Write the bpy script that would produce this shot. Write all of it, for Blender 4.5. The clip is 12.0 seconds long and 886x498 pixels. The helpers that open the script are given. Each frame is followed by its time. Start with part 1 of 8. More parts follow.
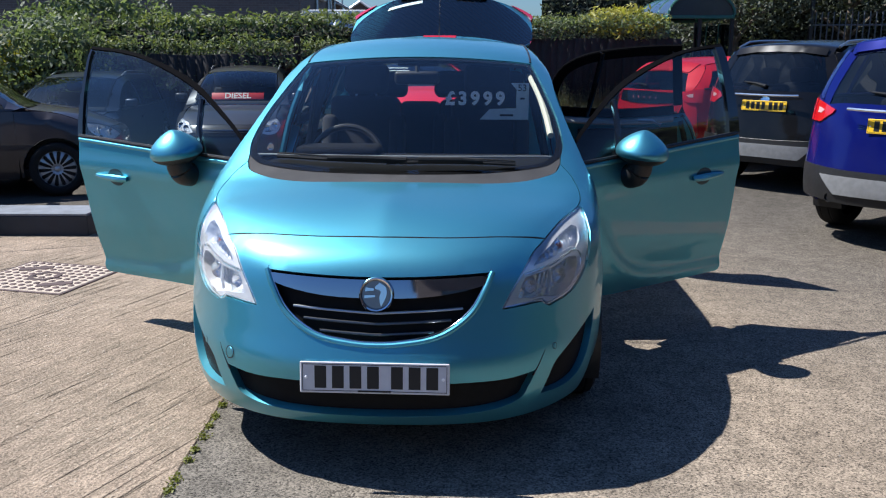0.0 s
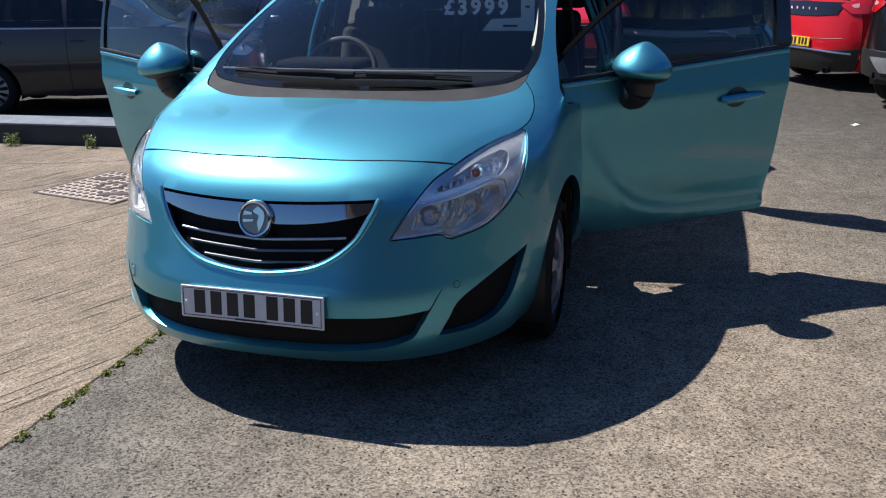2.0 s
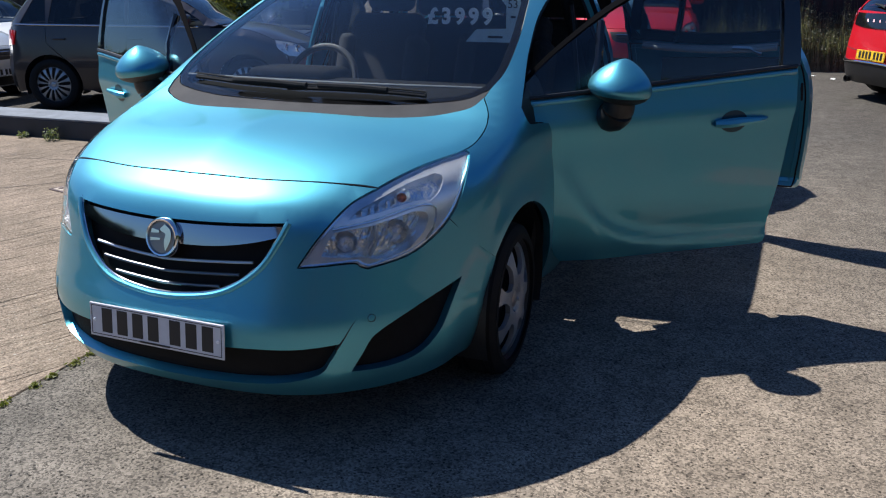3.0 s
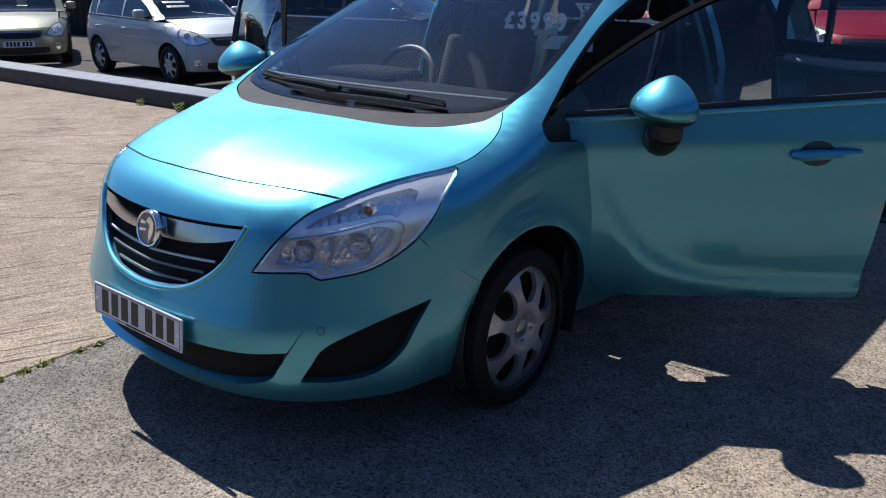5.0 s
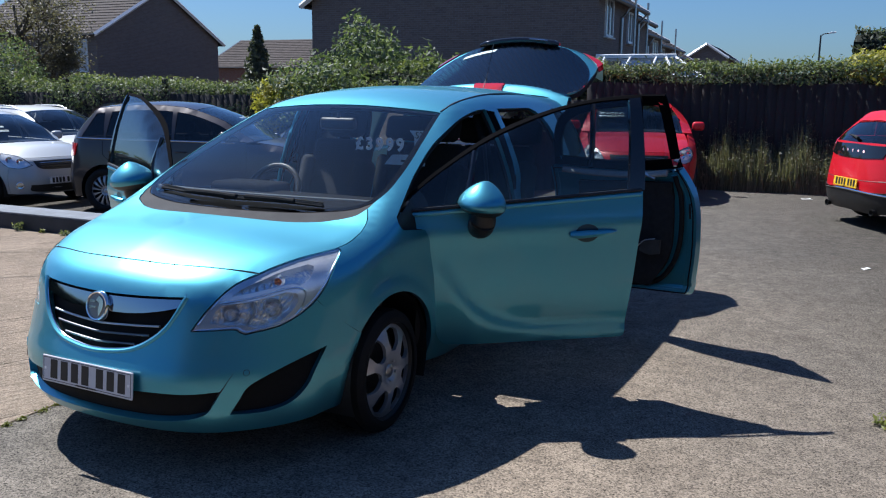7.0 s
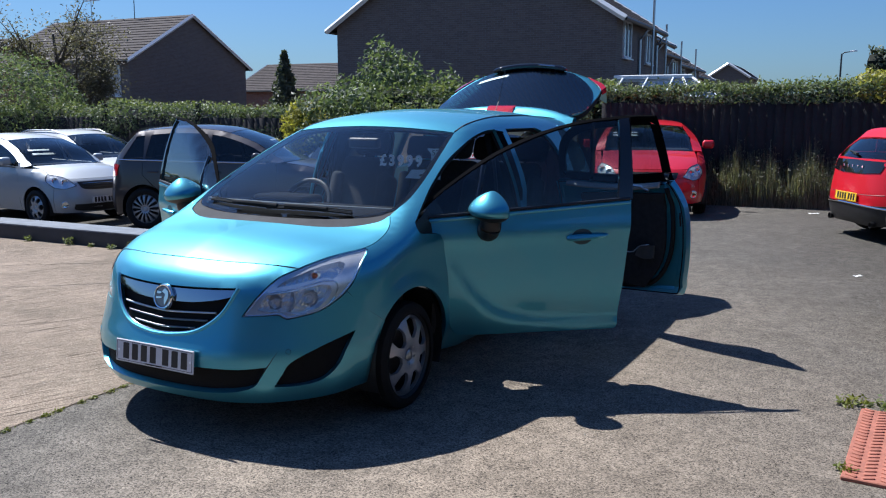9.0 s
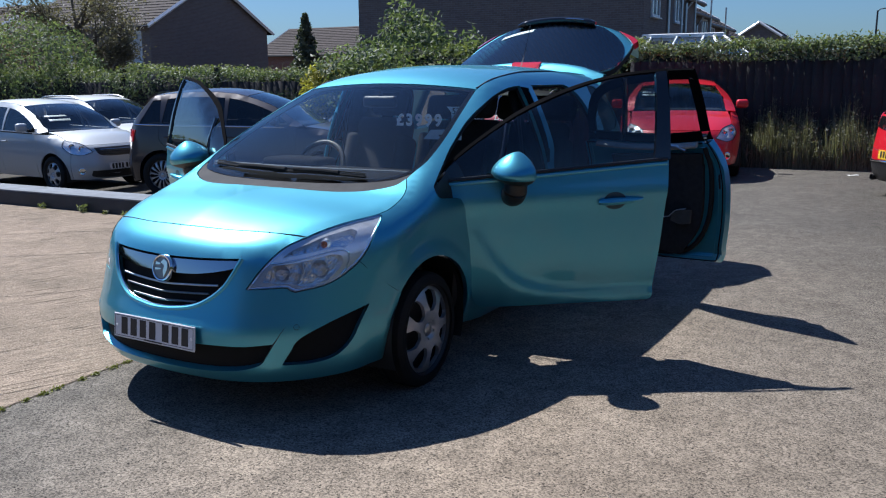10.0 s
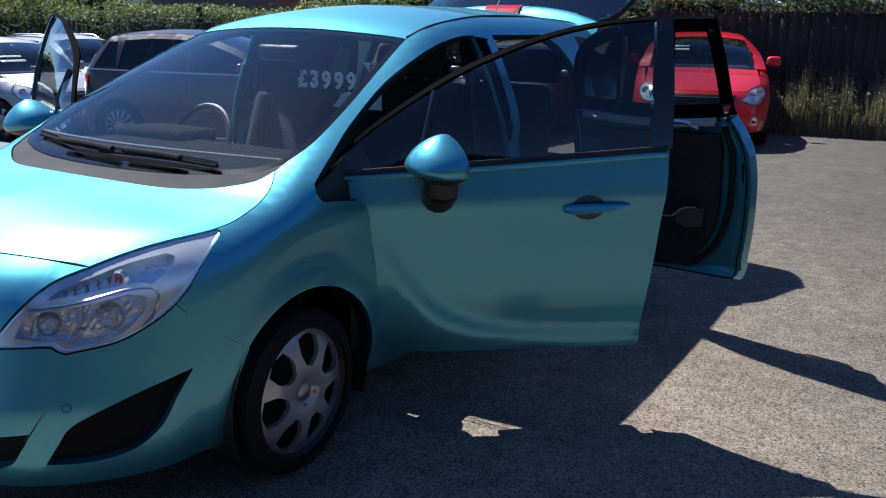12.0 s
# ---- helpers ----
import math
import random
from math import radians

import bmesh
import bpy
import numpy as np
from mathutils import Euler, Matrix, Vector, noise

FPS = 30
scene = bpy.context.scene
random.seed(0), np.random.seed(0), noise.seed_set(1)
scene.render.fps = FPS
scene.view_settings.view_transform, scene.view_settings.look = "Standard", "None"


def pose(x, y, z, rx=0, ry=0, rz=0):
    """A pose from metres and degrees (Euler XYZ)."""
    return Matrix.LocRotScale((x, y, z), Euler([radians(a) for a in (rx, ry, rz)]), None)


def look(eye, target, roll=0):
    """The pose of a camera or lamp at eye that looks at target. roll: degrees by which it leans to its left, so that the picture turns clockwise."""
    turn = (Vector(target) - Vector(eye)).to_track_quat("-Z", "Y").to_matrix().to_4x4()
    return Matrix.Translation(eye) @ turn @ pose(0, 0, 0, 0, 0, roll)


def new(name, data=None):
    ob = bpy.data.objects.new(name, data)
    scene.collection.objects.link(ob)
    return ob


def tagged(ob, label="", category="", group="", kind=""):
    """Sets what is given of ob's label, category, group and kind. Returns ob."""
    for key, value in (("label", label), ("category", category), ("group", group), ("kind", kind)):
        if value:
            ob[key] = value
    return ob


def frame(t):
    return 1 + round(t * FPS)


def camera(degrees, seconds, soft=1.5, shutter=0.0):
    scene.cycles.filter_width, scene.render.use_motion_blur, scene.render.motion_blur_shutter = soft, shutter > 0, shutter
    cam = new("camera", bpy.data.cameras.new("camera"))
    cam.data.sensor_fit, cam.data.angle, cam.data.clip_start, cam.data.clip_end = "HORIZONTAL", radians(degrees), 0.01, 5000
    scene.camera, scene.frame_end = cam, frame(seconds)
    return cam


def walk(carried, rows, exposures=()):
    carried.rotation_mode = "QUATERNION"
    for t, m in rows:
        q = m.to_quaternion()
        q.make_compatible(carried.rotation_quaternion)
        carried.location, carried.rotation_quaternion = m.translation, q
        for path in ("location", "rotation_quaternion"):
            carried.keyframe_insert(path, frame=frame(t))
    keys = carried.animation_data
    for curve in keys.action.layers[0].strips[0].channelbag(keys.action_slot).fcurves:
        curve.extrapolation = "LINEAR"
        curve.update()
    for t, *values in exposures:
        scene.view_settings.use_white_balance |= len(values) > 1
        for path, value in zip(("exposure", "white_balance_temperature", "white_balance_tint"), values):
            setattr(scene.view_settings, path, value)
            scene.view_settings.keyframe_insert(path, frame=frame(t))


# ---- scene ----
cam = camera(55.3, 12.0, soft=1.15)
METRES, EYE, TILT, LEAN, TURN = 6.048, 1.5, 0.0, 0.0, 0.0
ROWS = [
    (0.0, 0.0, 0.0, 0.0, 0.03, -13.07, -0.15),
    (0.5, 0.0294, 0.0286, -0.0041, 0.63, -14.25, 0.09),
    (1.0, 0.063, 0.0453, -0.0031, 1.95, -15.9, 0.01),
    (1.5, 0.1188, 0.0514, -0.0091, 8.55, -18.06, -0.06),
    (2.0, 0.1639, 0.066, -0.0097, 13.48, -18.32, 1.04),
    (2.5, 0.2012, 0.0968, -0.0088, 16.31, -17.8, 0.83),
    (4.5, 0.3204, 0.2036, -0.0069, 33.74, -19.26, -0.45),
    (5.0, 0.345, 0.218, -0.0028, 37.15, -18.45, -0.28),
    (5.5, 0.3555, 0.1871, 0.0042, 31.61, -16.36, -0.25),
    (6.0, 0.3645, 0.1494, 0.0082, 27.32, -13.97, -1.09),
    (6.5, 0.3859, 0.1019, 0.0069, 25.98, -11.55, -1.43),
    (7.0, 0.3991, 0.0561, 0.0085, 24.16, -10.48, -0.61),
    (9.0, 0.4511, -0.0338, 0.0098, 25.74, -9.09, -0.12),
    (9.5, 0.448, -0.0245, 0.0078, 26.69, -9.75, 0.5),
    (10.0, 0.4294, 0.0175, 0.0016, 27.32, -11.45, 0.44),
    (10.5, 0.4144, 0.0735, -0.0005, 27.24, -14.29, 0.34),
    (11.0, 0.4104, 0.1402, -0.0013, 29.52, -17.51, 0.5),
    (11.5, 0.3937, 0.2025, -0.0051, 29.06, -16.8, -0.98),
    (12.0, 0.3887, 0.2561, 0.0005, 28.87, -14.89, -0.87),
]
walk(cam, [(t, pose(0, 0, EYE, TILT, LEAN, TURN) @ pose(METRES * x, METRES * y, METRES * z, 90 + pitch, roll, yaw)) for t, x, y, z, yaw, pitch, roll in ROWS], [(0.0, 0.88, 6050, 10), (0.5, 0.88, 6050, 10), (1.0, 0.80, 6100, 10), (1.5, 0.70, 6150, 10), (2.0, 0.64, 6150, 10), (2.5, 0.60, 6100, 10), (4.5, 0.93, 6050, 10), (5.0, 0.80, 6000, 10), (5.5, 0.72, 5950, 10), (6.0, 0.60, 5950, 10), (6.5, 0.80, 5900, 10), (7.0, 0.72, 5850, 10), (9.0, 0.75, 5750, 10), (9.5, 0.73, 5750, 10), (10.0, 0.68, 5800, 10), (10.5, 0.66, 6000, 10), (11.0, 0.78, 5950, 10), (11.5, 0.82, 5900, 10), (12.0, 0.80, 5900, 10)])

# ---- world and sun ----
SUN_DIR = Vector((-0.672, 0.183, 1.0)).normalized()
world = bpy.data.worlds.new("world")
scene.world = world
world.use_nodes = True
_wn = world.node_tree.nodes
_sky = _wn.new("ShaderNodeTexSky")
_sky.sky_type = "NISHITA"
_sky.sun_disc = False
_sky.sun_elevation = math.asin(SUN_DIR.z)
_sky.sun_rotation = math.atan2(SUN_DIR.x, SUN_DIR.y)
_sky.air_density, _sky.dust_density, _sky.ozone_density = 1.2, 0.6, 1.0
_tint = _wn.new("ShaderNodeMix")
_tint.data_type, _tint.blend_type = "RGBA", "MULTIPLY"
_tint.inputs[0].default_value, _tint.inputs[7].default_value = 1.0, (0.62, 0.91, 1.38, 1)
world.node_tree.links.new(_sky.outputs[0], _tint.inputs[6])
world.node_tree.links.new(_tint.outputs[2], _wn["Background"].inputs[0])
_wn["Background"].inputs[1].default_value = 0.043
sun = new("sun", bpy.data.lights.new("sun", "SUN"))
sun.data.energy, sun.data.angle, sun.data.color = 5.0, radians(0.55), (1.0, 0.95, 0.87)
sun.matrix_world = look(SUN_DIR * 50, (0, 0, 0))


# ---- materials ----
def nodes_of(name):
    m = bpy.data.materials.new(name)
    m.use_nodes = True
    nt = m.node_tree
    return m, nt, nt.nodes, nt.links, nt.nodes["Principled BSDF"]


def mat(name, col, rough=0.5, metal=0.0, coat=0.0, vary=0.0, scale=20.0, bump=0.0, bscale=200.0, spec=0.5, random_v=0.0, stain=0.0, stain_scale=2.0, stain_col=None):
    """A principled surface with colour variation at two scales and a fine bump."""
    m, nt, N, L, b = nodes_of(name)
    b.inputs["Base Color"].default_value = (*col, 1)
    b.inputs["Roughness"].default_value = rough
    b.inputs["Metallic"].default_value = metal
    b.inputs["Coat Weight"].default_value = coat
    b.inputs["Coat Roughness"].default_value = 0.03
    b.inputs["Specular IOR Level"].default_value = spec
    tc = N.new("ShaderNodeTexCoord")
    last = None
    if vary or stain:
        n1 = N.new("ShaderNodeTexNoise")
        n1.inputs["Scale"].default_value, n1.inputs["Detail"].default_value = scale, 6
        L.new(tc.outputs["Object"], n1.inputs["Vector"])
        mp = N.new("ShaderNodeMapRange")
        mp.inputs[1].default_value, mp.inputs[2].default_value = 0.25, 0.75
        mp.inputs[3].default_value, mp.inputs[4].default_value = 1 - vary, 1 + vary
        L.new(n1.outputs[0], mp.inputs[0])
        mx = N.new("ShaderNodeMix")
        mx.data_type, mx.blend_type = "RGBA", "MULTIPLY"
        mx.inputs[0].default_value = 1
        mx.inputs[6].default_value = (*col, 1)
        L.new(mp.outputs[0], mx.inputs[7])
        last = mx.outputs[2]
        if stain:
            n2 = N.new("ShaderNodeTexNoise")
            n2.inputs["Scale"].default_value, n2.inputs["Detail"].default_value = stain_scale, 4
            L.new(tc.outputs["Object"], n2.inputs["Vector"])
            m2 = N.new("ShaderNodeMapRange")
            m2.inputs[1].default_value, m2.inputs[2].default_value, m2.inputs[4].default_value = 0.5, 0.72, stain
            L.new(n2.outputs[0], m2.inputs[0])
            m3 = N.new("ShaderNodeMix")
            m3.data_type = "RGBA"
            L.new(m2.outputs[0], m3.inputs[0])
            L.new(last, m3.inputs[6])
            m3.inputs[7].default_value = (*(stain_col or [c * 0.5 for c in col]), 1)
            last = m3.outputs[2]
    if random_v:
        oi = N.new("ShaderNodeObjectInfo")
        mp = N.new("ShaderNodeMapRange")
        mp.inputs[3].default_value, mp.inputs[4].default_value = 1 - random_v, 1 + random_v
        L.new(oi.outputs["Random"], mp.inputs[0])
        mx = N.new("ShaderNodeMix")
        mx.data_type, mx.blend_type = "RGBA", "MULTIPLY"
        mx.inputs[0].default_value = 1
        if last:
            L.new(last, mx.inputs[6])
        else:
            mx.inputs[6].default_value = (*col, 1)
        L.new(mp.outputs[0], mx.inputs[7])
        last = mx.outputs[2]
    if last:
        L.new(last, b.inputs["Base Color"])
    if bump:
        n3 = N.new("ShaderNodeTexNoise")
        n3.inputs["Scale"].default_value, n3.inputs["Detail"].default_value = bscale, 5
        L.new(tc.outputs["Object"], n3.inputs["Vector"])
        bp = N.new("ShaderNodeBump")
        bp.inputs["Strength"].default_value, bp.inputs["Distance"].default_value = bump, 0.01
        L.new(n3.outputs[0], bp.inputs["Height"])
        L.new(bp.outputs[0], b.inputs["Normal"])
    return m


def paint(name, col, metal=0.55, rough=0.38, flake=0.03, dust=0.10, coat=1.0, sheen=(0.85, 0.85, 0.82), sheen_rough=0.34):
    """Metallic car paint: flakes under a clear coat, with a little road dust."""
    m, nt, N, L, b = nodes_of(name)
    b.inputs["Metallic"].default_value = metal
    b.inputs["Roughness"].default_value = rough
    b.inputs["Coat Weight"].default_value = coat
    b.inputs["Specular IOR Level"].default_value = 0.5 * coat
    b.inputs["Coat Roughness"].default_value = 0.03
    tc = N.new("ShaderNodeTexCoord")
    n1 = N.new("ShaderNodeTexNoise")
    n1.inputs["Scale"].default_value, n1.inputs["Detail"].default_value = 900, 2
    L.new(tc.outputs["Object"], n1.inputs["Vector"])
    cr = N.new("ShaderNodeMix")
    cr.data_type = "RGBA"
    cr.inputs[6].default_value = (*[c * 0.86 for c in col], 1)
    cr.inputs[7].default_value = (*[min(1, c * 1.14) for c in col], 1)
    L.new(n1.outputs[0], cr.inputs[0])
    n2 = N.new("ShaderNodeTexNoise")
    n2.inputs["Scale"].default_value, n2.inputs["Detail"].default_value = 3.5, 8
    L.new(tc.outputs["Object"], n2.inputs["Vector"])
    mr = N.new("ShaderNodeMapRange")
    mr.inputs[1].default_value, mr.inputs[2].default_value, mr.inputs[4].default_value = 0.45, 0.85, dust
    L.new(n2.outputs[0], mr.inputs[0])
    dm = N.new("ShaderNodeMix")
    dm.data_type = "RGBA"
    L.new(mr.outputs[0], dm.inputs[0])
    L.new(cr.outputs[2], dm.inputs[6])
    dm.inputs[7].default_value = (0.30, 0.28, 0.25, 1)
    L.new(dm.outputs[2], b.inputs["Base Color"])
    r2 = N.new("ShaderNodeMapRange")
    r2.inputs[3].default_value, r2.inputs[4].default_value = 0.02, 0.09
    L.new(n2.outputs[0], r2.inputs[0])
    L.new(r2.outputs[0], b.inputs["Coat Roughness"])
    # pale flakes: a wide second sheen
    gl, mx = N.new("ShaderNodeBsdfGlossy"), N.new("ShaderNodeMixShader")
    gl.inputs[0].default_value = (*sheen, 1)
    gl.inputs["Roughness"].default_value = sheen_rough
    mx.inputs[0].default_value = flake
    L.new(b.outputs[0], mx.inputs[1])
    L.new(gl.outputs[0], mx.inputs[2])
    L.new(mx.outputs[0], N["Material Output"].inputs[0])
    return m


def glass(name, tint=(0.75, 0.82, 0.82), rough=0.0, clear=0.86, gain=1.6):
    """A thin pane: it mirrors by Fresnel and lets the rest pass, slightly tinted."""
    m = bpy.data.materials.new(name)
    m.use_nodes = True
    nt = m.node_tree
    N, L = nt.nodes, nt.links
    N.remove(N["Principled BSDF"])
    tr, gl, mx, fr = N.new("ShaderNodeBsdfTransparent"), N.new("ShaderNodeBsdfGlossy"), N.new("ShaderNodeMixShader"), N.new("ShaderNodeFresnel")
    tr.inputs[0].default_value = (*[c * clear for c in tint], 1)
    gl.inputs["Roughness"].default_value = rough
    fr.inputs[0].default_value = 1.5
    ad = N.new("ShaderNodeMath")
    ad.operation = "MULTIPLY"
    ad.inputs[1].default_value = gain
    ad.use_clamp = True
    L.new(fr.outputs[0], ad.inputs[0])
    L.new(ad.outputs[0], mx.inputs[0])
    L.new(tr.outputs[0], mx.inputs[1])
    L.new(gl.outputs[0], mx.inputs[2])
    L.new(mx.outputs[0], N["Material Output"].inputs[0])
    return m


TEAL = paint("teal_paint", (0.030, 0.245, 0.370), 0.86, 0.36, 0.14, sheen=(0.36, 0.93, 1.0), sheen_rough=0.5)
GLASS = glass("car_glass", clear=0.74)
SCREENGLASS = glass("screen_glass", (0.9, 0.95, 0.95), clear=0.95, gain=1.15)
DARKGLASS = glass("tinted_glass", (0.4, 0.45, 0.46), clear=0.6)
LENS = glass("lamp_lens", (0.97, 0.98, 1.0), clear=0.97)
CHROME = mat("chrome", (0.75, 0.76, 0.78), 0.08, 1.0)
SATIN = mat("satin_metal", (0.5, 0.51, 0.53), 0.35, 1.0, vary=0.1)
BLACK = mat("black_plastic", (0.012, 0.012, 0.013), 0.45, vary=0.25, scale=40, bump=0.15, bscale=600)
DEEPBLACK = mat("deep_black_plastic", (0.006, 0.0065, 0.0075), 0.7, spec=0.15, vary=0.2, scale=40, bump=0.15, bscale=500)
GLOSSBLACK = mat("gloss_black", (0.008, 0.008, 0.009), 0.08, coat=0.5)
GREYPL = mat("grey_plastic", (0.040, 0.040, 0.043), 0.8, spec=0.25, vary=0.2, scale=12, bump=0.2, bscale=500, stain=0.35, stain_scale=5, stain_col=(0.09, 0.086, 0.084))
RUBBER = mat("rubber", (0.007, 0.007, 0.007), 0.75, vary=0.3, scale=30, stain=0.4, stain_scale=6, stain_col=(0.016, 0.015, 0.014), spec=0.3)
CLOTH = mat("seat_cloth", (0.02, 0.021, 0.024), 0.95, vary=0.35, scale=60, bump=0.4, bscale=400)
TRIM = mat("cabin_trim", (0.028, 0.029, 0.031), 0.9, spec=0.15, vary=0.2, scale=30, bump=0.2, bscale=700)
TRIMLIGHT = mat("light_trim", (0.16, 0.16, 0.16), 0.7, vary=0.15, scale=20)
SILVERWHEEL = mat("wheel_silver", (0.46, 0.475, 0.5), 0.35, 0.6, coat=0.3, vary=0.12, scale=15, stain=0.5, stain_scale=8, stain_col=(0.1, 0.09, 0.08))
PLATEW = mat("plate_white", (0.62, 0.63, 0.66), 0.35, coat=0.3, vary=0.06, scale=30)
PLATEY = mat("plate_yellow", (0.85, 0.52, 0.02), 0.35, coat=0.3, vary=0.06, scale=30)
INK = mat("ink", (0.01, 0.01, 0.012), 0.5)
WHITE = mat("white_vinyl", (0.93, 0.94, 0.95), 0.5, vary=0.05)
REDLENS = mat("red_lens", (0.5, 0.008, 0.012), 0.1, coat=1.0)
AMBER = mat("amber_lens", (0.75, 0.16, 0.02), 0.15, coat=1.0)


# ---- geometry helpers ----
def smooth_curve(pts, n=10):
    """Catmull-Rom through pts; the ends are held."""
    p = np.array(pts, float)
    if len(p) < 3:
        return [tuple(p[0] + (p[-1] - p[0]) * i / n) for i in range(n + 1)]
    q = np.vstack([2 * p[0] - p[1], p, 2 * p[-1] - p[-2]])
    out = []
    for i in range(1, len(q) - 2):
        a, b, c, d = q[i - 1], q[i], q[i + 1], q[i + 2]
        for k in range(n):
            s = k / n
            out.append(0.5 * (2 * b + (c - a) * s + (2 * a - 5 * b + 4 * c - d) * s * s + (3 * b - a - 3 * c + d) * s ** 3))
    out.append(p[-1])
    return [tuple(o) for o in out]


def outline(*segs, n=8):
    """A closed outline of smooth stretches that meet in corners."""
    out = []
    for s in segs:
        out += smooth_curve(s, n)[:-1]
    return out


def resample(poly, h):
    out = []
    k = len(poly)
    for i in range(k):
        a, b = np.array(poly[i]), np.array(poly[(i + 1) % k])
        m = max(1, int(np.ceil(np.linalg.norm(b - a) / h)))
        out += [tuple(a + (b - a) * j / m) for j in range(m)]
    clean = [out[0]]
    for p in out[1:]:
        if np.hypot(p[0] - clean[-1][0], p[1] - clean[-1][1]) > h * 0.12:
            clean.append(p)
    return clean


def area2(poly):
    p = np.array(poly)
    x, y = p[:, 0], p[:, 1]
    return float(np.sum(x * np.roll(y, -1) - np.roll(x, -1) * y))


def inset(poly, d):
    p = np.array(poly)
    if area2(poly) < 0:
        p = p[::-1]
    t = np.roll(p, -1, 0) - np.roll(p, 1, 0)
    t /= np.maximum(np.linalg.norm(t, axis=1), 1e-9)[:, None]
    return [tuple(r) for r in p + np.stack([-t[:, 1], t[:, 0]], 1) * d]


def inside(poly, X, Y):
    p = np.array(poly)
    r = np.zeros(len(X), bool)
    j = len(p) - 1
    for i in range(len(p)):
        xi, yi, xj, yj = p[i, 0], p[i, 1], p[j, 0], p[j, 1]
        c = ((yi > Y) != (yj > Y)) & (X < (xj - xi) * (Y - yi) / ((yj - yi) if yj != yi else 1e-12) + xi)
        r ^= c
        j = i
    return r


from mathutils.geometry import delaunay_2d_cdt


def fill(outer, holes, h):
    """Triangles of an outline with holes, with inner points h apart. Returns points, triangles and the loops."""
    loops = [resample(outer, h)] + [resample(q, h) for q in holes]
    pts, edges, ids = [], [], []
    for lp in loops:
        k = len(pts)
        ids.append(list(range(k, k + len(lp))))
        pts += lp
        edges += [(k + i, k + (i + 1) % len(lp)) for i in range(len(lp))]
    lo, hi = np.min(np.array(loops[0]), 0), np.max(np.array(loops[0]), 0)
    gx, gy = np.meshgrid(np.arange(lo[0] + h / 2, hi[0], h), np.arange(lo[1] + h / 2, hi[1], h))
    gx[::2] += h * 0.5
    gx, gy = gx.ravel(), gy.ravel()
    keep = inside(loops[0], gx, gy)
    for q in loops[1:]:
        keep &= ~inside(q, gx, gy)
    b = np.array(pts)
    gx, gy = gx[keep], gy[keep]
    if len(gx):
        near = np.min((gx[:, None] - b[None, :, 0]) ** 2 + (gy[:, None] - b[None, :, 1]) ** 2, 1) > (h * 0.55) ** 2
        pts += list(zip(gx[near], gy[near]))
    v, e, f, vo, *_ = delaunay_2d_cdt([Vector((float(x), float(y))) for x, y in pts], edges, [], 0, 1e-7)
    P = np.array([(q.x, q.y) for q in v])
    T = np.array([t for t in f if len(t) == 3])
    c = P[T].mean(1)
    ok = inside(loops[0], c[:, 0], c[:, 1])
    for q in loops[1:]:
        ok &= ~inside(q, c[:, 0], c[:, 1])
    where = {}
    for i, o in enumerate(vo):
        for k in o:
            where[k] = i
    return P, T[ok], [[where[k] for k in lp if k in where] for lp in ids]


class Curve:
    """A monotone cubic through given points."""

    def __init__(self, *pts):
        self.x, self.y = np.array([p[0] for p in pts], float), np.array([p[1] for p in pts], float)
        d = np.diff(self.y) / np.diff(self.x)
        m = np.zeros(len(pts))
        m[0], m[-1] = d[0], d[-1]
        for i in range(1, len(pts) - 1):
            m[i] = 0 if d[i - 1] * d[i] <= 0 else 2 * d[i - 1] * d[i] / (d[i - 1] + d[i])
        self.m = m

    def __call__(self, t):
        t = np.asarray(t, float)
        i = np.clip(np.searchsorted(self.x, t) - 1, 0, len(self.x) - 2)
        h = self.x[i + 1] - self.x[i]
        s = np.clip((t - self.x[i]) / h, 0, 1)
        r = ((1 + 2 * s) * (1 - s) ** 2 * self.y[i] + s * (1 - s) ** 2 * h * self.m[i] + s * s * (3 - 2 * s) * self.y[i + 1] + s * s * (s - 1) * h * self.m[i + 1])
        return r + np.where(t < self.x[0], (t - self.x[0]) * self.m[0], 0) + np.where(t > self.x[-1], (t - self.x[-1]) * self.m[-1], 0)


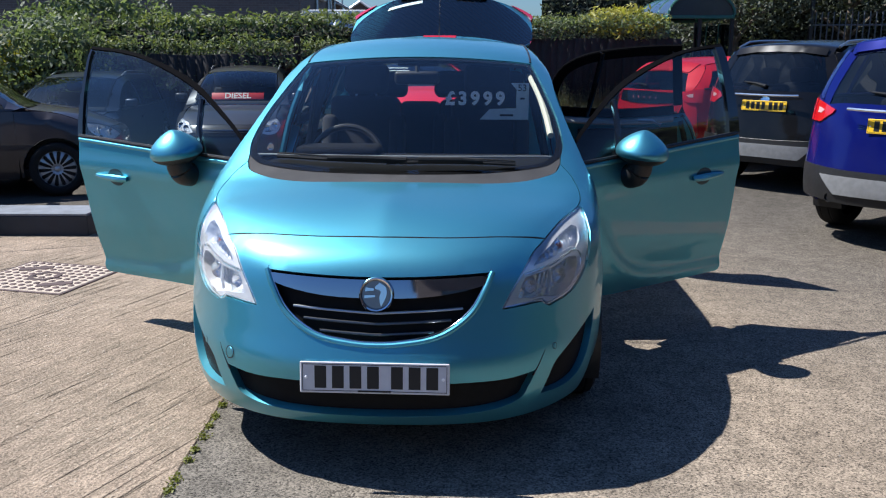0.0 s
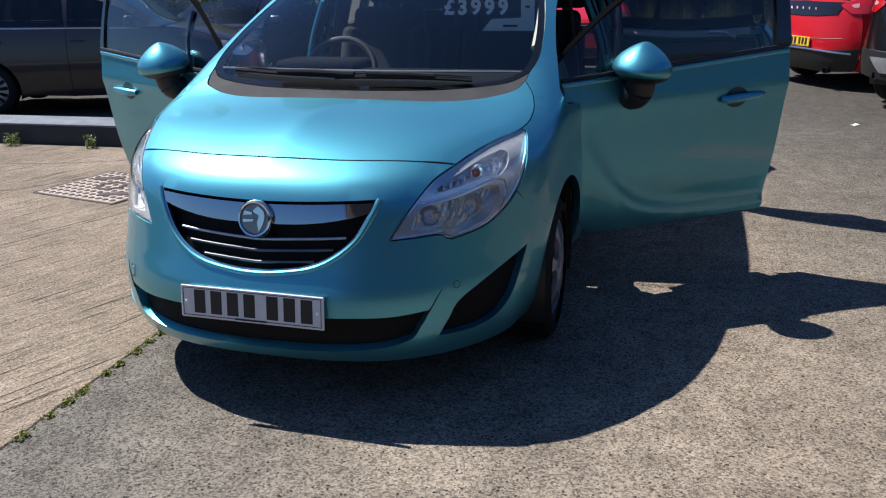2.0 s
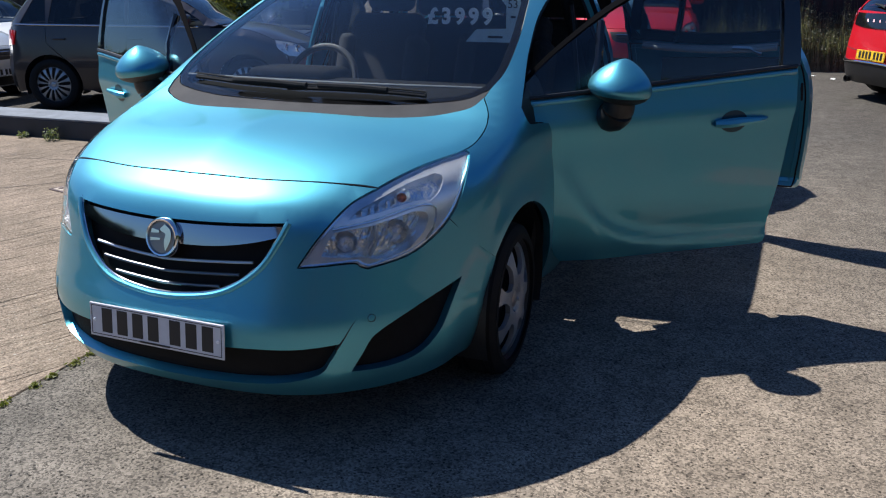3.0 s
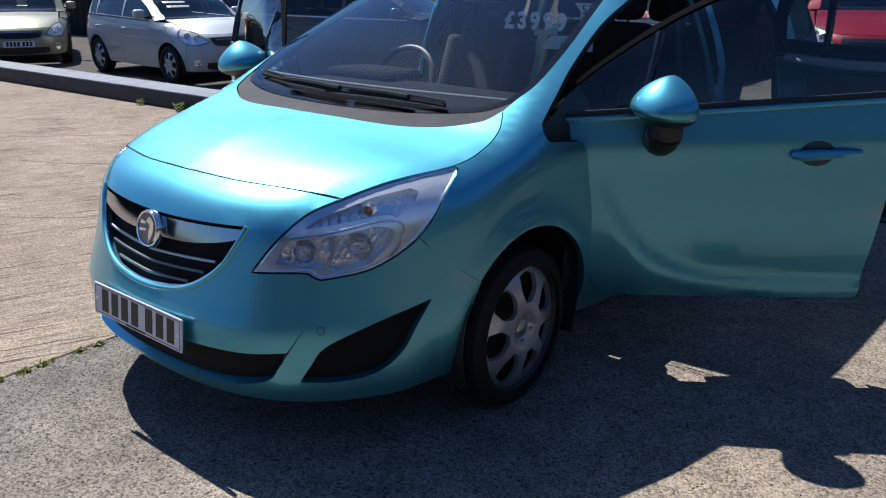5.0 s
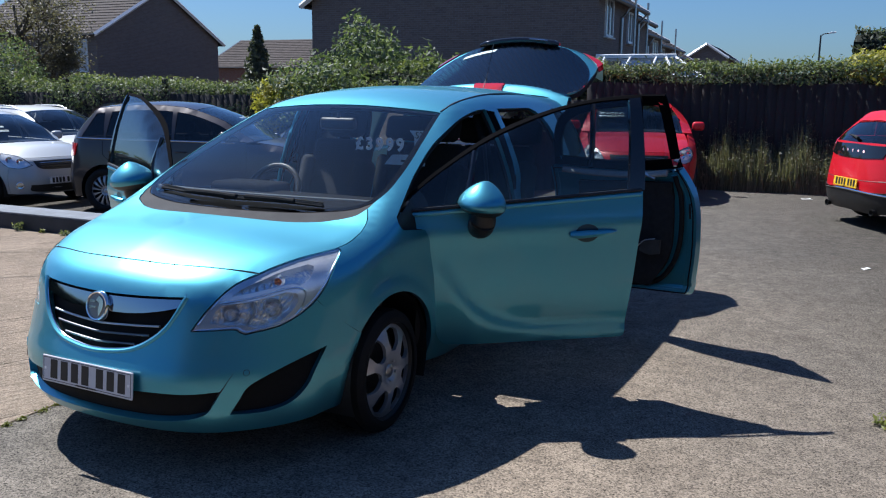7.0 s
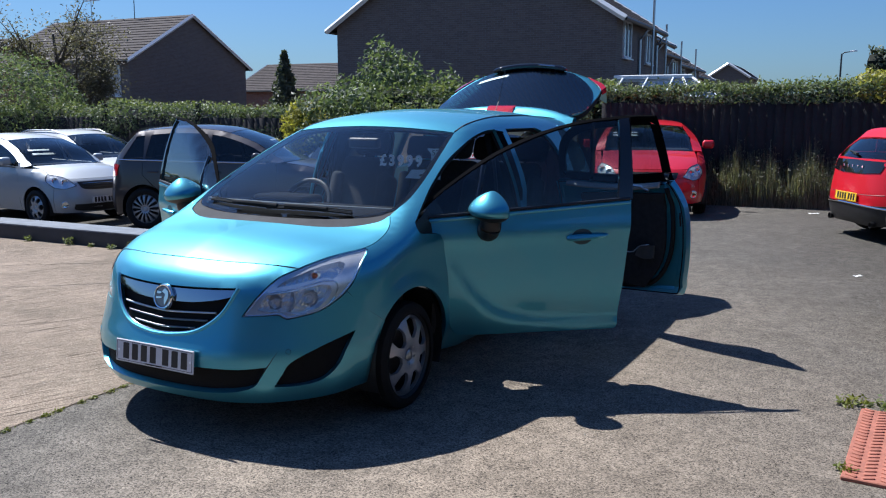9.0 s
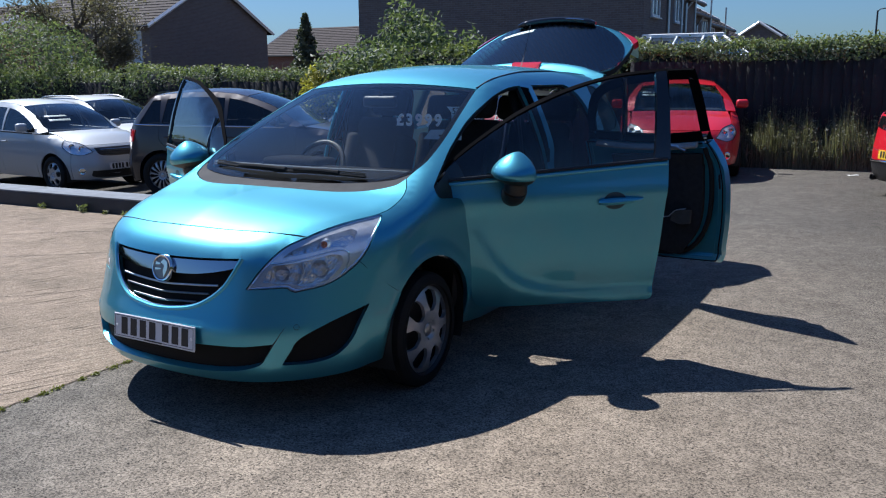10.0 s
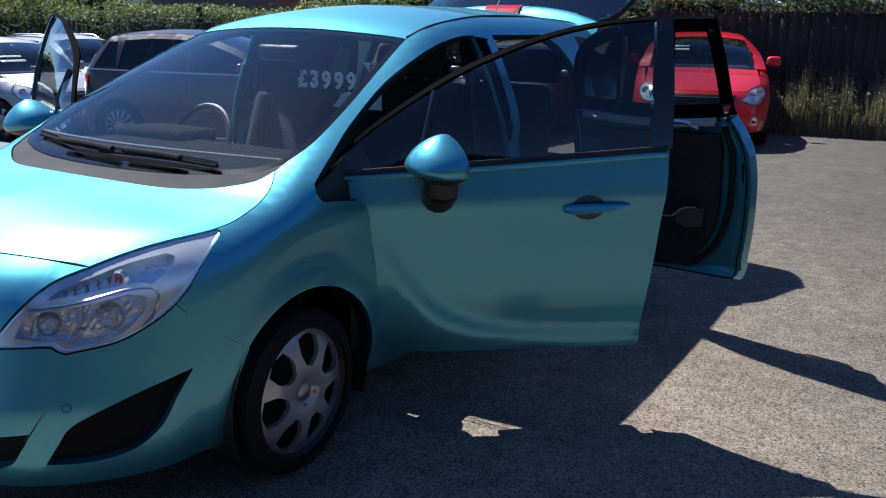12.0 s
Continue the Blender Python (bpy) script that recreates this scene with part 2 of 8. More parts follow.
class CarShape:
    """The smooth outer form of a car: x across, y rearward from the front axle, z up."""

    def __init__(self, top, crown, nose, tail, width, plan, nose_ab=(0.212, 0.806), tail_ab=(0.1, 0.45), shift=0.12, soft=0.025, low=0.17, extra=None, ridge=None):
        self.top, self.crown, self.nose, self.tail, self.width, self.plan = top, crown, nose, tail, width, plan
        self.na, self.ta, self.shift, self.soft, self.low, self.extra, self.ridge = nose_ab, tail_ab, shift, soft, low, extra, ridge
        self.centre = (0.0, 0.3, 0.45)
        self.back = (0.0, 2.3, 0.6)

    def f(self, p):
        u, v, z = np.abs(p[:, 0]), p[:, 1], p[:, 2]
        w = self.width(z) * self.plan(v)
        if self.extra:
            w = w + self.extra(v, z)
        keel = self.ridge(v) * 0.16 * np.tanh(u / 0.16) if self.ridge else 0.0
        fs = np.stack([
            (z - (self.top(v - self.shift * u * u) - self.crown(v) * u * u - keel)) * 0.93,
            u - w,
            (self.nose(z) + self.na[0] * u ** 2 + self.na[1] * u ** 4 - v) * 0.85,
            (v - (self.tail(z) - self.ta[0] * u ** 2 - self.ta[1] * u ** 4)) * 0.9,
            self.low - z])
        m = fs.max(0)
        return m + self.soft * np.log(np.exp((fs - m) / self.soft).sum(0))

    def rays(self, mode, ab):
        a, b = ab[:, 0], ab[:, 1]
        o, one = np.zeros(len(a)), np.ones(len(a))
        if mode == "side":
            return np.stack([o, a, b], 1), np.stack([one, o, o], 1)
        if mode == "top":
            return np.stack([a, b, o + 0.5], 1), np.stack([o, o, one], 1)
        if mode == "axial":
            return np.stack([o, a, o + 0.6], 1), np.stack([np.cos(b / 0.8), o, np.sin(b / 0.8)], 1)
        c, s = (self.centre, -1) if mode == "ball" else (self.back, 1)
        th, ph = a / 0.9, b / 0.9
        return np.tile(np.array(c), (len(a), 1)), np.stack([np.sin(th) * np.cos(ph), s * np.cos(th) * np.cos(ph), np.sin(ph)], 1)

    def params(self, mode, pts):
        p = np.array(pts, float)
        if mode == "side":
            return p[:, [1, 2]]
        if mode == "top":
            return p[:, [0, 1]]
        if mode == "axial":
            return np.stack([p[:, 1], 0.8 * np.arctan2(p[:, 2] - 0.6, p[:, 0])], 1)
        c, s = (self.centre, -1) if mode == "ball" else (self.back, 1)
        q = p - np.array(c)
        return np.stack([0.9 * np.arctan2(q[:, 0], s * q[:, 1]), 0.9 * np.arctan2(q[:, 2], np.hypot(q[:, 0], q[:, 1]))], 1)

    def solve(self, mode, ab):
        o, d = self.rays(mode, np.asarray(ab, float))
        lo, hi = np.zeros(len(o)), np.full(len(o), 4.5 if mode in ("ball", "tail") else 1.6)
        for _ in range(38):
            m = (lo + hi) / 2
            neg = self.f(o + d * m[:, None]) < 0
            lo, hi = np.where(neg, m, lo), np.where(neg, hi, m)
        return o + d * ((lo + hi) / 2)[:, None]

    def normal(self, p):
        g = np.stack([self.f(p + e) - self.f(p - e) for e in np.eye(3) * 1e-3], 1)
        return g / np.maximum(np.linalg.norm(g, axis=1), 1e-9)[:, None]

    def side(self, pts):
        """Places on the flank for (y, z) pairs."""
        return [tuple(q) for q in self.solve("side", np.array(pts, float))]

    def over(self, pts):
        """Places on the upper face for (x, y) pairs."""
        return [tuple(q) for q in self.solve("top", np.array(pts, float))]

    def panel(self, mode, outer, holes=(), h=0.035, gap=0.002, lift=0.0, flange=0.012, back=None):
        """A sheet of the form inside an outline of places, with a turned-in rim. Returns verts, faces."""
        out2 = inset(resample(list(map(tuple, self.params(mode, outer))), h), gap)
        h2 = [inset(resample(list(map(tuple, self.params(mode, q))), h), -gap * 0.5) for q in holes]
        P, T, loops = fill(out2, h2, h)
        X = self.solve(mode, P)
        n = self.normal(X)
        X = X + n * lift
        fn = np.cross(X[T[:, 1]] - X[T[:, 0]], X[T[:, 2]] - X[T[:, 0]])
        flip = (fn * n[T[:, 0]]).sum(1) < 0
        T = np.where(flip[:, None], T[:, ::-1], T)
        verts = [tuple(r) for r in X]
        faces = [tuple(int(i) for i in t) for t in T]
        if flange:
            for lp in loops:
                k = len(verts)
                verts += [tuple(X[i]) for i in lp]
                verts += [tuple(X[i] - n[i] * flange) for i in lp]
                m = len(lp)
                faces += [(k + i, k + (i + 1) % m, k + m + (i + 1) % m, k + m + i) for i in range(m)]
        if back:
            k = len(verts)
            verts += [tuple(r) for r in X - n * back]
            faces += [tuple(int(i) + k for i in t[::-1]) for t in T]
        return verts, faces


def mirrored(g):
    return [(-x, y, z) for x, y, z in g[0]], [f[::-1] for f in g[1]]


def cat(*gs):
    v, f = [], []
    for g in gs:
        k = len(v)
        v += list(g[0])
        f += [tuple(i + k for i in q) for q in g[1]]
    return v, f


def moved(g, m):
    return [tuple(m @ Vector(p)) for p in g[0]], g[1]


def rbox(sx, sy, sz, bev=0.01, m=None, seg=2):
    """A box with rounded edges, centred, moved by m."""
    bm = bmesh.new()
    bmesh.ops.create_cube(bm, size=1)
    bmesh.ops.scale(bm, vec=(sx, sy, sz), verts=bm.verts)
    if bev:
        bmesh.ops.bevel(bm, geom=bm.edges[:], offset=min(bev, 0.49 * min(sx, sy, sz)), segments=seg, affect="EDGES", profile=0.5)
    bm.verts.index_update()
    g = [tuple(v.co) for v in bm.verts], [tuple(v.index for v in f.verts) for f in bm.faces]
    bm.free()
    return moved(g, m) if m is not None else g


def lathe(profile, n=32, m=None):
    """Turns (radius, height) round z."""
    v, f, k = [], [], len(profile)
    for i in range(n):
        a = 2 * math.pi * i / n
        v += [(r * math.cos(a), r * math.sin(a), z) for r, z in profile]
    for i in range(n):
        j = (i + 1) % n
        f += [(i * k + q, j * k + q, j * k + q + 1, i * k + q + 1) for q in range(k - 1)]
    g = (v, f)
    return moved(g, m) if m is not None else g


def tube(path, r, n=8, closed=False, radii=None):
    """A round bar along a path."""
    P = [Vector(p) for p in path]
    v, f, k = [], [], len(P)
    for i, p in enumerate(P):
        a = P[(i - 1) % k] if closed or i else P[i]
        b = P[(i + 1) % k] if closed or i < k - 1 else P[i]
        t = (b - a).normalized()
        s = t.cross(Vector((0, 0, 1)) if abs(t.z) < 0.9 else Vector((1, 0, 0))).normalized()
        w = s.cross(t)
        rr = radii[i] if radii else r
        v += [tuple(p + (s * math.cos(2 * math.pi * q / n) + w * math.sin(2 * math.pi * q / n)) * rr) for q in range(n)]
    for i in range(k if closed else k - 1):
        j = (i + 1) % k
        f += [(i * n + q, i * n + (q + 1) % n, j * n + (q + 1) % n, j * n + q) for q in range(n)]
    if not closed:
        f += [tuple(range(n))[::-1], tuple(range((k - 1) * n, k * n))]
    return v, f


def prism(poly, z0, z1, m=None, bev=0.0):
    """An outline in x, y raised from z0 to z1."""
    k = len(poly)
    if area2(poly) < 0:
        poly = poly[::-1]
    v = [(x, y, z0) for x, y in poly] + [(x, y, z1) for x, y in poly]
    f = [tuple(range(k))[::-1], tuple(range(k, 2 * k))] + [(i, (i + 1) % k, k + (i + 1) % k, k + i) for i in range(k)]
    return moved((v, f), m) if m is not None else (v, f)


def mesh_of(name, g, material, smooth=True, sharp=None):
    me = bpy.data.meshes.new(name)
    me.from_pydata(g[0], [], g[1])
    me.materials.append(material)
    if smooth:
        me.polygons.foreach_set("use_smooth", [True] * len(me.polygons))
        if sharp:
            me.set_sharp_from_angle(angle=radians(sharp))
    me.update()
    return me


def part(name, g, material, parent=None, label="", m=None, smooth=True, sharp=35):
    ob = new(name, mesh_of(name, g, material, smooth, sharp))
    if parent is not None:
        ob.parent = parent
    if m is not None:
        ob.matrix_basis = m
    if label:
        ob["label"] = label
    return ob


def writing(name, text, size, material, parent=None, m=None, depth=0.001, bold=0.0, align="CENTER", label="", space=1.0):
    """Lettering as a mesh."""
    cu = bpy.data.curves.new(name, "FONT")
    cu.body, cu.size, cu.extrude, cu.align_x, cu.align_y, cu.offset = text, size, depth, align, "CENTER", bold
    cu.space_character = space
    tmp = bpy.data.objects.new(name, cu)
    scene.collection.objects.link(tmp)
    me = bpy.data.meshes.new_from_object(tmp.evaluated_get(bpy.context.evaluated_depsgraph_get()))
    bpy.data.objects.remove(tmp)
    me.materials.clear()
    me.materials.append(material)
    ob = new(name, me)
    ob.parent = parent
    if m is not None:
        ob.matrix_basis = m
    if label:
        ob["label"] = label
    return ob


def empty(name, m, label, category, group=""):
    ob = new(name)
    ob.empty_display_size = 0.2
    ob.matrix_basis = m
    return tagged(ob, label, category, group)

# ---- the teal car: its form ----
AX = 0.10       # front axle
WB = 2.644      # wheelbase


def hero_extra(v, z):
    r1, r2 = np.hypot(v - AX - 0.012, z - 0.308), np.hypot(v - AX - 0.012 - WB, z - 0.308)
    lip = 0.014 * np.exp(-((r1 - 0.358) / 0.045) ** 2) + 0.014 * np.exp(-((r2 - 0.358) / 0.045) ** 2)
    zs = 0.352 + 0.36 * np.exp(-np.maximum(v - 0.56, 0) / 0.16)
    ledge = 0.030 / (1 + np.exp((z - zs) / 0.010)) * np.clip((v - 0.5) / 0.2, 0, 1) * np.clip((2.2 - v) / 0.2, 0, 1)
    ridge = 0.010 * np.exp(-((z - 0.86 - 0.03 * v) / 0.05) ** 2) * np.clip((v + 0.1) / 0.4, 0, 1)
    return lip + ledge + ridge


HERO = CarShape(
    top=Curve((-1.0, 0.768), (-0.68, 0.870), (-0.4, 0.937), (-0.1, 0.972), (-0.03, 0.985), (0.05, 1.018), (0.5, 1.262), (0.8, 1.395), (0.99, 1.472), (1.15, 1.525), (1.4, 1.568), (1.7, 1.593), (2.2, 1.597), (2.8, 1.572), (3.2, 1.53), (3.6, 1.46)),
    crown=Curve((-0.9, 0.10), (-0.2, 0.09), (0.1, 0.05), (0.5, 0.08), (1.1, 0.12), (2.0, 0.14), (3.4, 0.15)),
    nose=Curve((0.1, -0.76), (0.2, -0.80), (0.3, -0.845), (0.42, -0.85), (0.52, -0.82), (0.62, -0.79), (0.74, -0.755), (0.8, -0.715), (0.84, -0.66), (0.9, -0.55), (1.0, -0.3), (1.2, 0.2)),
    tail=Curve((0.1, 3.33), (0.3, 3.42), (0.5, 3.45), (0.9, 3.44), (1.02, 3.42), (1.25, 3.30), (1.5, 3.11), (1.7, 2.95)),
    width=Curve((0.1, 0.76), (0.25, 0.84), (0.4, 0.88), (0.6, 0.897), (0.8, 0.892), (0.92, 0.88), (1.03, 0.86), (1.25, 0.782), (1.45, 0.682), (1.6, 0.60)),
    plan=Curve((-0.9, 0.93), (-0.2, 0.955), (0.2, 0.978), (0.6, 1.0), (2.0, 1.0), (2.8, 0.985), (3.5, 0.92)),
    extra=hero_extra,
    ridge=Curve((-1.2, 0.10), (-0.5, 0.09), (-0.25, 0.05), (0.0, 0.0), (3.6, 0.0)))


def nz(u, z):
    """A place on the nose at across u and height z."""
    return (u, float(HERO.nose(z)) + 0.212 * u * u + 0.806 * u ** 4, z)


def both(name, g, material, parent, label=""):
    a = part(name, g, material, parent, label)
    b = part(name, mirrored(g), material, parent, label)
    return a, b


def arch(v0, r=0.348, a0=-18, a1=198, n=26, zc=0.308):
    return [(v0 + r * math.cos(radians(a0 + (a1 - a0) * i / n)), zc + r * math.sin(radians(a0 + (a1 - a0) * i / n))) for i in range(n + 1)]


def wheel_parts(car, at, side, rad=0.317, wide=0.2, rim=0.205, spokes=7, cap=True, steer=0.0):
    """Tyre, rim or cap with its holes, and hub on one axle end. side: +1 faces +x."""
    base = Matrix.Translation(at) @ pose(0, 0, 0, 0, 0, steer) @ pose(0, 0, 0, 0, 90 * side, 0)
    hw = wide / 2
    tyre = part("wheel", lathe([(rim, -hw * 0.8), (rim + 0.02, -hw), (rad - 0.03, -hw), (rad - 0.008, -hw * 0.8), (rad, -hw * 0.5), (rad - 0.006, -0.035), (rad, -0.03), (rad, 0.03), (rad - 0.006, 0.035), (rad, hw * 0.5), (rad - 0.008, hw * 0.8), (rad - 0.03, hw * 0.97), (rad - 0.06, hw), (rim + 0.02, hw), (rim, hw * 0.9), (rim, hw * 0.8)], 48), RUBBER, car, "black rubber tyre", base)
    part("rim", lathe([(rim + 0.003, hw * 0.86), (rim - 0.02, hw * 0.6), (rim - 0.03, -0.02), (0.05, -0.03), (0.001, -0.03)], 40), BLACK, tyre, "black steel rim behind the cover")
    # the cover: a dished disc with slots between its spokes
    outer = [(rim * math.cos(a), rim * math.sin(a)) for a in np.linspace(0, 2 * math.pi, 80, endpoint=False)]
    holes = []
    for k in range(spokes):
        a = 2 * math.pi * k / spokes + 0.3
        r0, r1 = (0.098, rim * 0.85) if cap else (0.07, rim * 0.9)
        w0, w1 = (0.15, 0.33) if cap else (0.16, 0.55 * math.pi / spokes * 1.25)
        holes.append(outline([(r0 * math.cos(a - w0), r0 * math.sin(a - w0)), (0.5 * (r0 + r1) * math.cos(a - w1 * 0.95), 0.5 * (r0 + r1) * math.sin(a - w1 * 0.95)), (r1 * math.cos(a - w1 * 0.75), r1 * math.sin(a - w1 * 0.75))],
                             [(r1 * math.cos(a - w1 * 0.75), r1 * math.sin(a - w1 * 0.75)), (r1 * 1.04 * math.cos(a), r1 * 1.04 * math.sin(a)), (r1 * math.cos(a + w1 * 0.75), r1 * math.sin(a + w1 * 0.75))],
                             [(r1 * math.cos(a + w1 * 0.75), r1 * math.sin(a + w1 * 0.75)), (0.5 * (r0 + r1) * math.cos(a + w1 * 0.95), 0.5 * (r0 + r1) * math.sin(a + w1 * 0.95)), (r0 * math.cos(a + w0), r0 * math.sin(a + w0))],
                             [(r0 * math.cos(a + w0), r0 * math.sin(a + w0)), (r0 * math.cos(a - w0), r0 * math.sin(a - w0))], n=4))
    P, T, loops = fill(outer, holes, 0.016)

    def dish(x, y):
        r = math.hypot(x, y)
        return hw * 0.80 + 0.022 * math.sin(min(r / rim, 1) * math.pi) - 0.02 * (r / rim) ** 4 - (0.012 if r < 0.05 else 0)
    v = [(x, y, dish(x, y)) for x, y in P]
    f = []
    for t in T:
        a, b, c = (P[i] for i in t)
        f.append(tuple(int(i) for i in (t if (b[0] - a[0]) * (c[1] - a[1]) - (b[1] - a[1]) * (c[0] - a[0]) > 0 else t[::-1])))
    for lp in loops:
        k, m = len(v), len(lp)
        v += [(v[i][0] * 0.985, v[i][1] * 0.985, v[i][2] - 0.018) for i in lp]
        f += [(lp[i], lp[(i + 1) % m], k + (i + 1) % m, k + i) for i in range(m)]
    part("wheel_cover" if cap else "alloy_wheel", (v, f), SILVERWHEEL, tyre, "silver wheel cover with seven slots" if cap else "silver multi-spoke alloy wheel", sharp=50)
    part("hub_cap", lathe([(0.001, hw * 0.8 + 0.012), (0.025, hw * 0.8 + 0.011), (0.032, hw * 0.8 + 0.006), (0.034, hw * 0.8 - 0.01)], 24), SATIN, tyre)
    for k in range(5):
        a = 2 * math.pi * k / 5
        part("wheel_bolt", lathe([(0.001, hw * 0.8 + 0.016), (0.008, hw * 0.8 + 0.014), (0.01, hw * 0.8 - 0.005)], 8, Matrix.Translation((0.052 * math.cos(a), 0.052 * math.sin(a), 0))), SATIN, tyre)
    return tyre


def number_plate(parent, m, material, w=0.52, hgt=0.111, bars=7, frame=None):
    """A plate whose characters are plain bars."""
    pl = part("number_plate", rbox(w, hgt, 0.006, 0.003, None, 1), material, parent, "number plate with a row of plain dark bars", m)
    if frame:
        outer = [(-w / 2 + 0.01, -hgt / 2 + 0.01), (w / 2 - 0.01, -hgt / 2 + 0.01), (w / 2 - 0.01, hgt / 2 - 0.01), (-w / 2 + 0.01, hgt / 2 - 0.01)]
        part("plate_backing", prism(outer, -0.012, -0.0035), frame, pl, m=Matrix.Identity(4))
    rim = 0.0032
    for sx, sy, cx, cy in ((w - 0.02, 0.0022, 0, hgt / 2 - 0.009), (w - 0.02, 0.0022, 0, -hgt / 2 + 0.009), (0.0022, hgt - 0.018, -w / 2 + 0.01, 0), (0.0022, hgt - 0.018, w / 2 - 0.01, 0)):
        part("plate_border", rbox(sx, sy, 0.001, 0), INK, pl, m=Matrix.Translation((cx, cy, rim)))
    cw, st, x = 0.050, 0.061, -0.213
    for i in range(bars):
        part("plate_bar", rbox(cw * 0.82, 0.079, 0.0012, 0.0), INK, pl, m=Matrix.Translation((x + cw / 2, 0.002, rim)))
        x += st + (0.033 - 0.011 if i == 3 else 0)
    part("plate_bar", rbox(0.115, 0.006, 0.0012, 0.0), INK, pl, "small dark bar", Matrix.Translation((0, -hgt / 2 + 0.009, rim + 0.0006)))
    for sx in (-1, 1):
        part("plate_screw", lathe([(0.001, 0.003), (0.005, 0.002), (0.006, 0)], 10), WHITE, pl, m=Matrix.Translation((sx * (w / 2 - 0.022), 0.0, rim)))
    return pl


CAR_AT = pose(-0.19, 3.599, 0, 0, 0, -3.0)
car = empty("teal_car", CAR_AT, "teal metallic five-door car with three doors and the tailgate open", "car")

# design lines shared by neighbouring panels
HL_UP = [nz(0.440, 0.620), (0.487, -0.671, 0.702), (0.546, -0.586, 0.788), (0.598, -0.492, 0.827), (0.665, -0.345, 0.868), (0.752, -0.152, 0.896)]
HL_OUT = [(0.770, -0.150, 0.888), (0.789, -0.245, 0.815), (0.775, -0.345, 0.710), (0.710, -0.475, 0.631), (0.613, -0.600, 0.603)]
HL_LOW = [(0.613, -0.600, 0.603), (0.596, -0.614, 0.612), (0.578, -0.627, 0.624), (0.510, -0.679, 0.623), nz(0.440, 0.620)]
HOOD_FRONT = [(0.0, -0.627, 0.862), (0.25, -0.607, 0.858), (0.45, -0.555, 0.846), (0.598, -0.492, 0.846)]
HOOD_FRONT = HERO.over([(p[0], p[1]) for p in HOOD_FRONT])
HL_UP[2:] = HERO.over([(p[0], p[1]) for p in HL_UP[2:]])
HOOD_SIDE = [(0.598, -0.492), (0.665, -0.345), (0.752, -0.152), (0.768, -0.03), (0.747, 0.085), (0.70, 0.168)]
COWL = [(0.70, 0.168), (0.645, 0.075), (0.4, -0.05), (0.0, -0.095)]
GLASS_LOW = [(0.705, 0.22), (0.61, 0.125), (0.35, 0.035), (0.0, 0.0)]
WS_SIDE = [(0.705, 0.22), (0.722, 0.34), (0.705, 0.55), (0.66, 0.80), (0.605, 1.075)]
WS_TOP = [(0.605, 1.075), (0.4, 1.035), (0.2, 1.015), (0.0, 1.008)]


def sym(line):
    """A half line, given from the right to the middle, carried over to the left."""
    return list(line) + [(-p[0], *p[1:]) for p in line[::-1][1:]]


# bonnet
hs = smooth_curve(HOOD_FRONT, 8)
bonnet2 = [(p[0], p[1]) for p in hs] + smooth_curve(HOOD_SIDE, 8)[1:] + smooth_curve(COWL, 8)[1:-1]
bonnet2 = bonnet2 + [(-x, y) for x, y in bonnet2[::-1] if x > 1e-6]
part("bonnet", HERO.panel("top", [(x, y, 0) for x, y in bonnet2], h=0.03, gap=0.0025, flange=0.02), TEAL, car)
part("bonnet_gap", tube([(p[0], p[1] + 0.001, p[2] - 0.0022) for p in HERO.over(sym([(q[0], q[1]) for q in hs[::-1]]))], 0.0028, 6), INK, car, "dark gap at the bonnet's front edge")
part("engine_cover", HERO.panel("top", [(x * 0.985, y, 0) for x, y in bonnet2], h=0.06, gap=-0.012, lift=-0.03, flange=0), BLACK, car, "black engine bay under the bonnet")
# grey scuttle strip below the windscreen
sc = smooth_curve(sym(COWL), 8) + smooth_curve(sym(GLASS_LOW), 8)[::-1]
part("scuttle_panel", HERO.panel("top", [(x, y, 0) for x, y in sc], h=0.03, gap=0.002, lift=-0.004), GREYPL, car, "weathered grey plastic panel below the windscreen")
# windscreen and its black border
ws = smooth_curve(sym(GLASS_LOW), 8)[::-1][:-1] + smooth_curve(WS_SIDE, 8)[:-1] + smooth_curve(sym(WS_TOP), 8)[:-1] + [(-x, y) for x, y in smooth_curve(WS_SIDE, 8)[::-1]][:-1]
ws_in = inset(resample(ws, 0.03), 0.03)
screen = part("windscreen", HERO.panel("top", [(x, y, 0) for x, y in ws], h=0.06, gap=0.002, lift=-0.003, flange=0), SCREENGLASS, car)
screen.visible_shadow = False

part("windscreen_border", HERO.panel("top", [(x, y, 0) for x, y in ws], [[(x, y, 0) for x, y in ws_in]], h=0.03, gap=0.001, lift=-0.007, flange=0), GLOSSBLACK, screen, "black printed border of the windscreen")

# front bumper with its openings
GRILLE = outline([(0.402, 0.747), (0.0, 0.737), (-0.402, 0.747)], [(-0.402, 0.747), (-0.378, 0.69), (-0.335, 0.618), (-0.268, 0.563), (-0.19, 0.530), (-0.08, 0.513), (0.0, 0.509), (0.08, 0.513), (0.19, 0.530), (0.268, 0.563), (0.335, 0.618), (0.378, 0.69), (0.402, 0.747)])
LOWGR = outline([(0.563, 0.386), (0.45, 0.377), (0.3, 0.378), (0.0, 0.374), (-0.3, 0.378), (-0.45, 0.377), (-0.563, 0.386)], [(-0.563, 0.386), (-0.538, 0.337), (-0.495, 0.287), (-0.34, 0.257), (0.0, 0.249), (0.34, 0.257), (0.495, 0.287), (0.538, 0.337), (0.563, 0.386)])
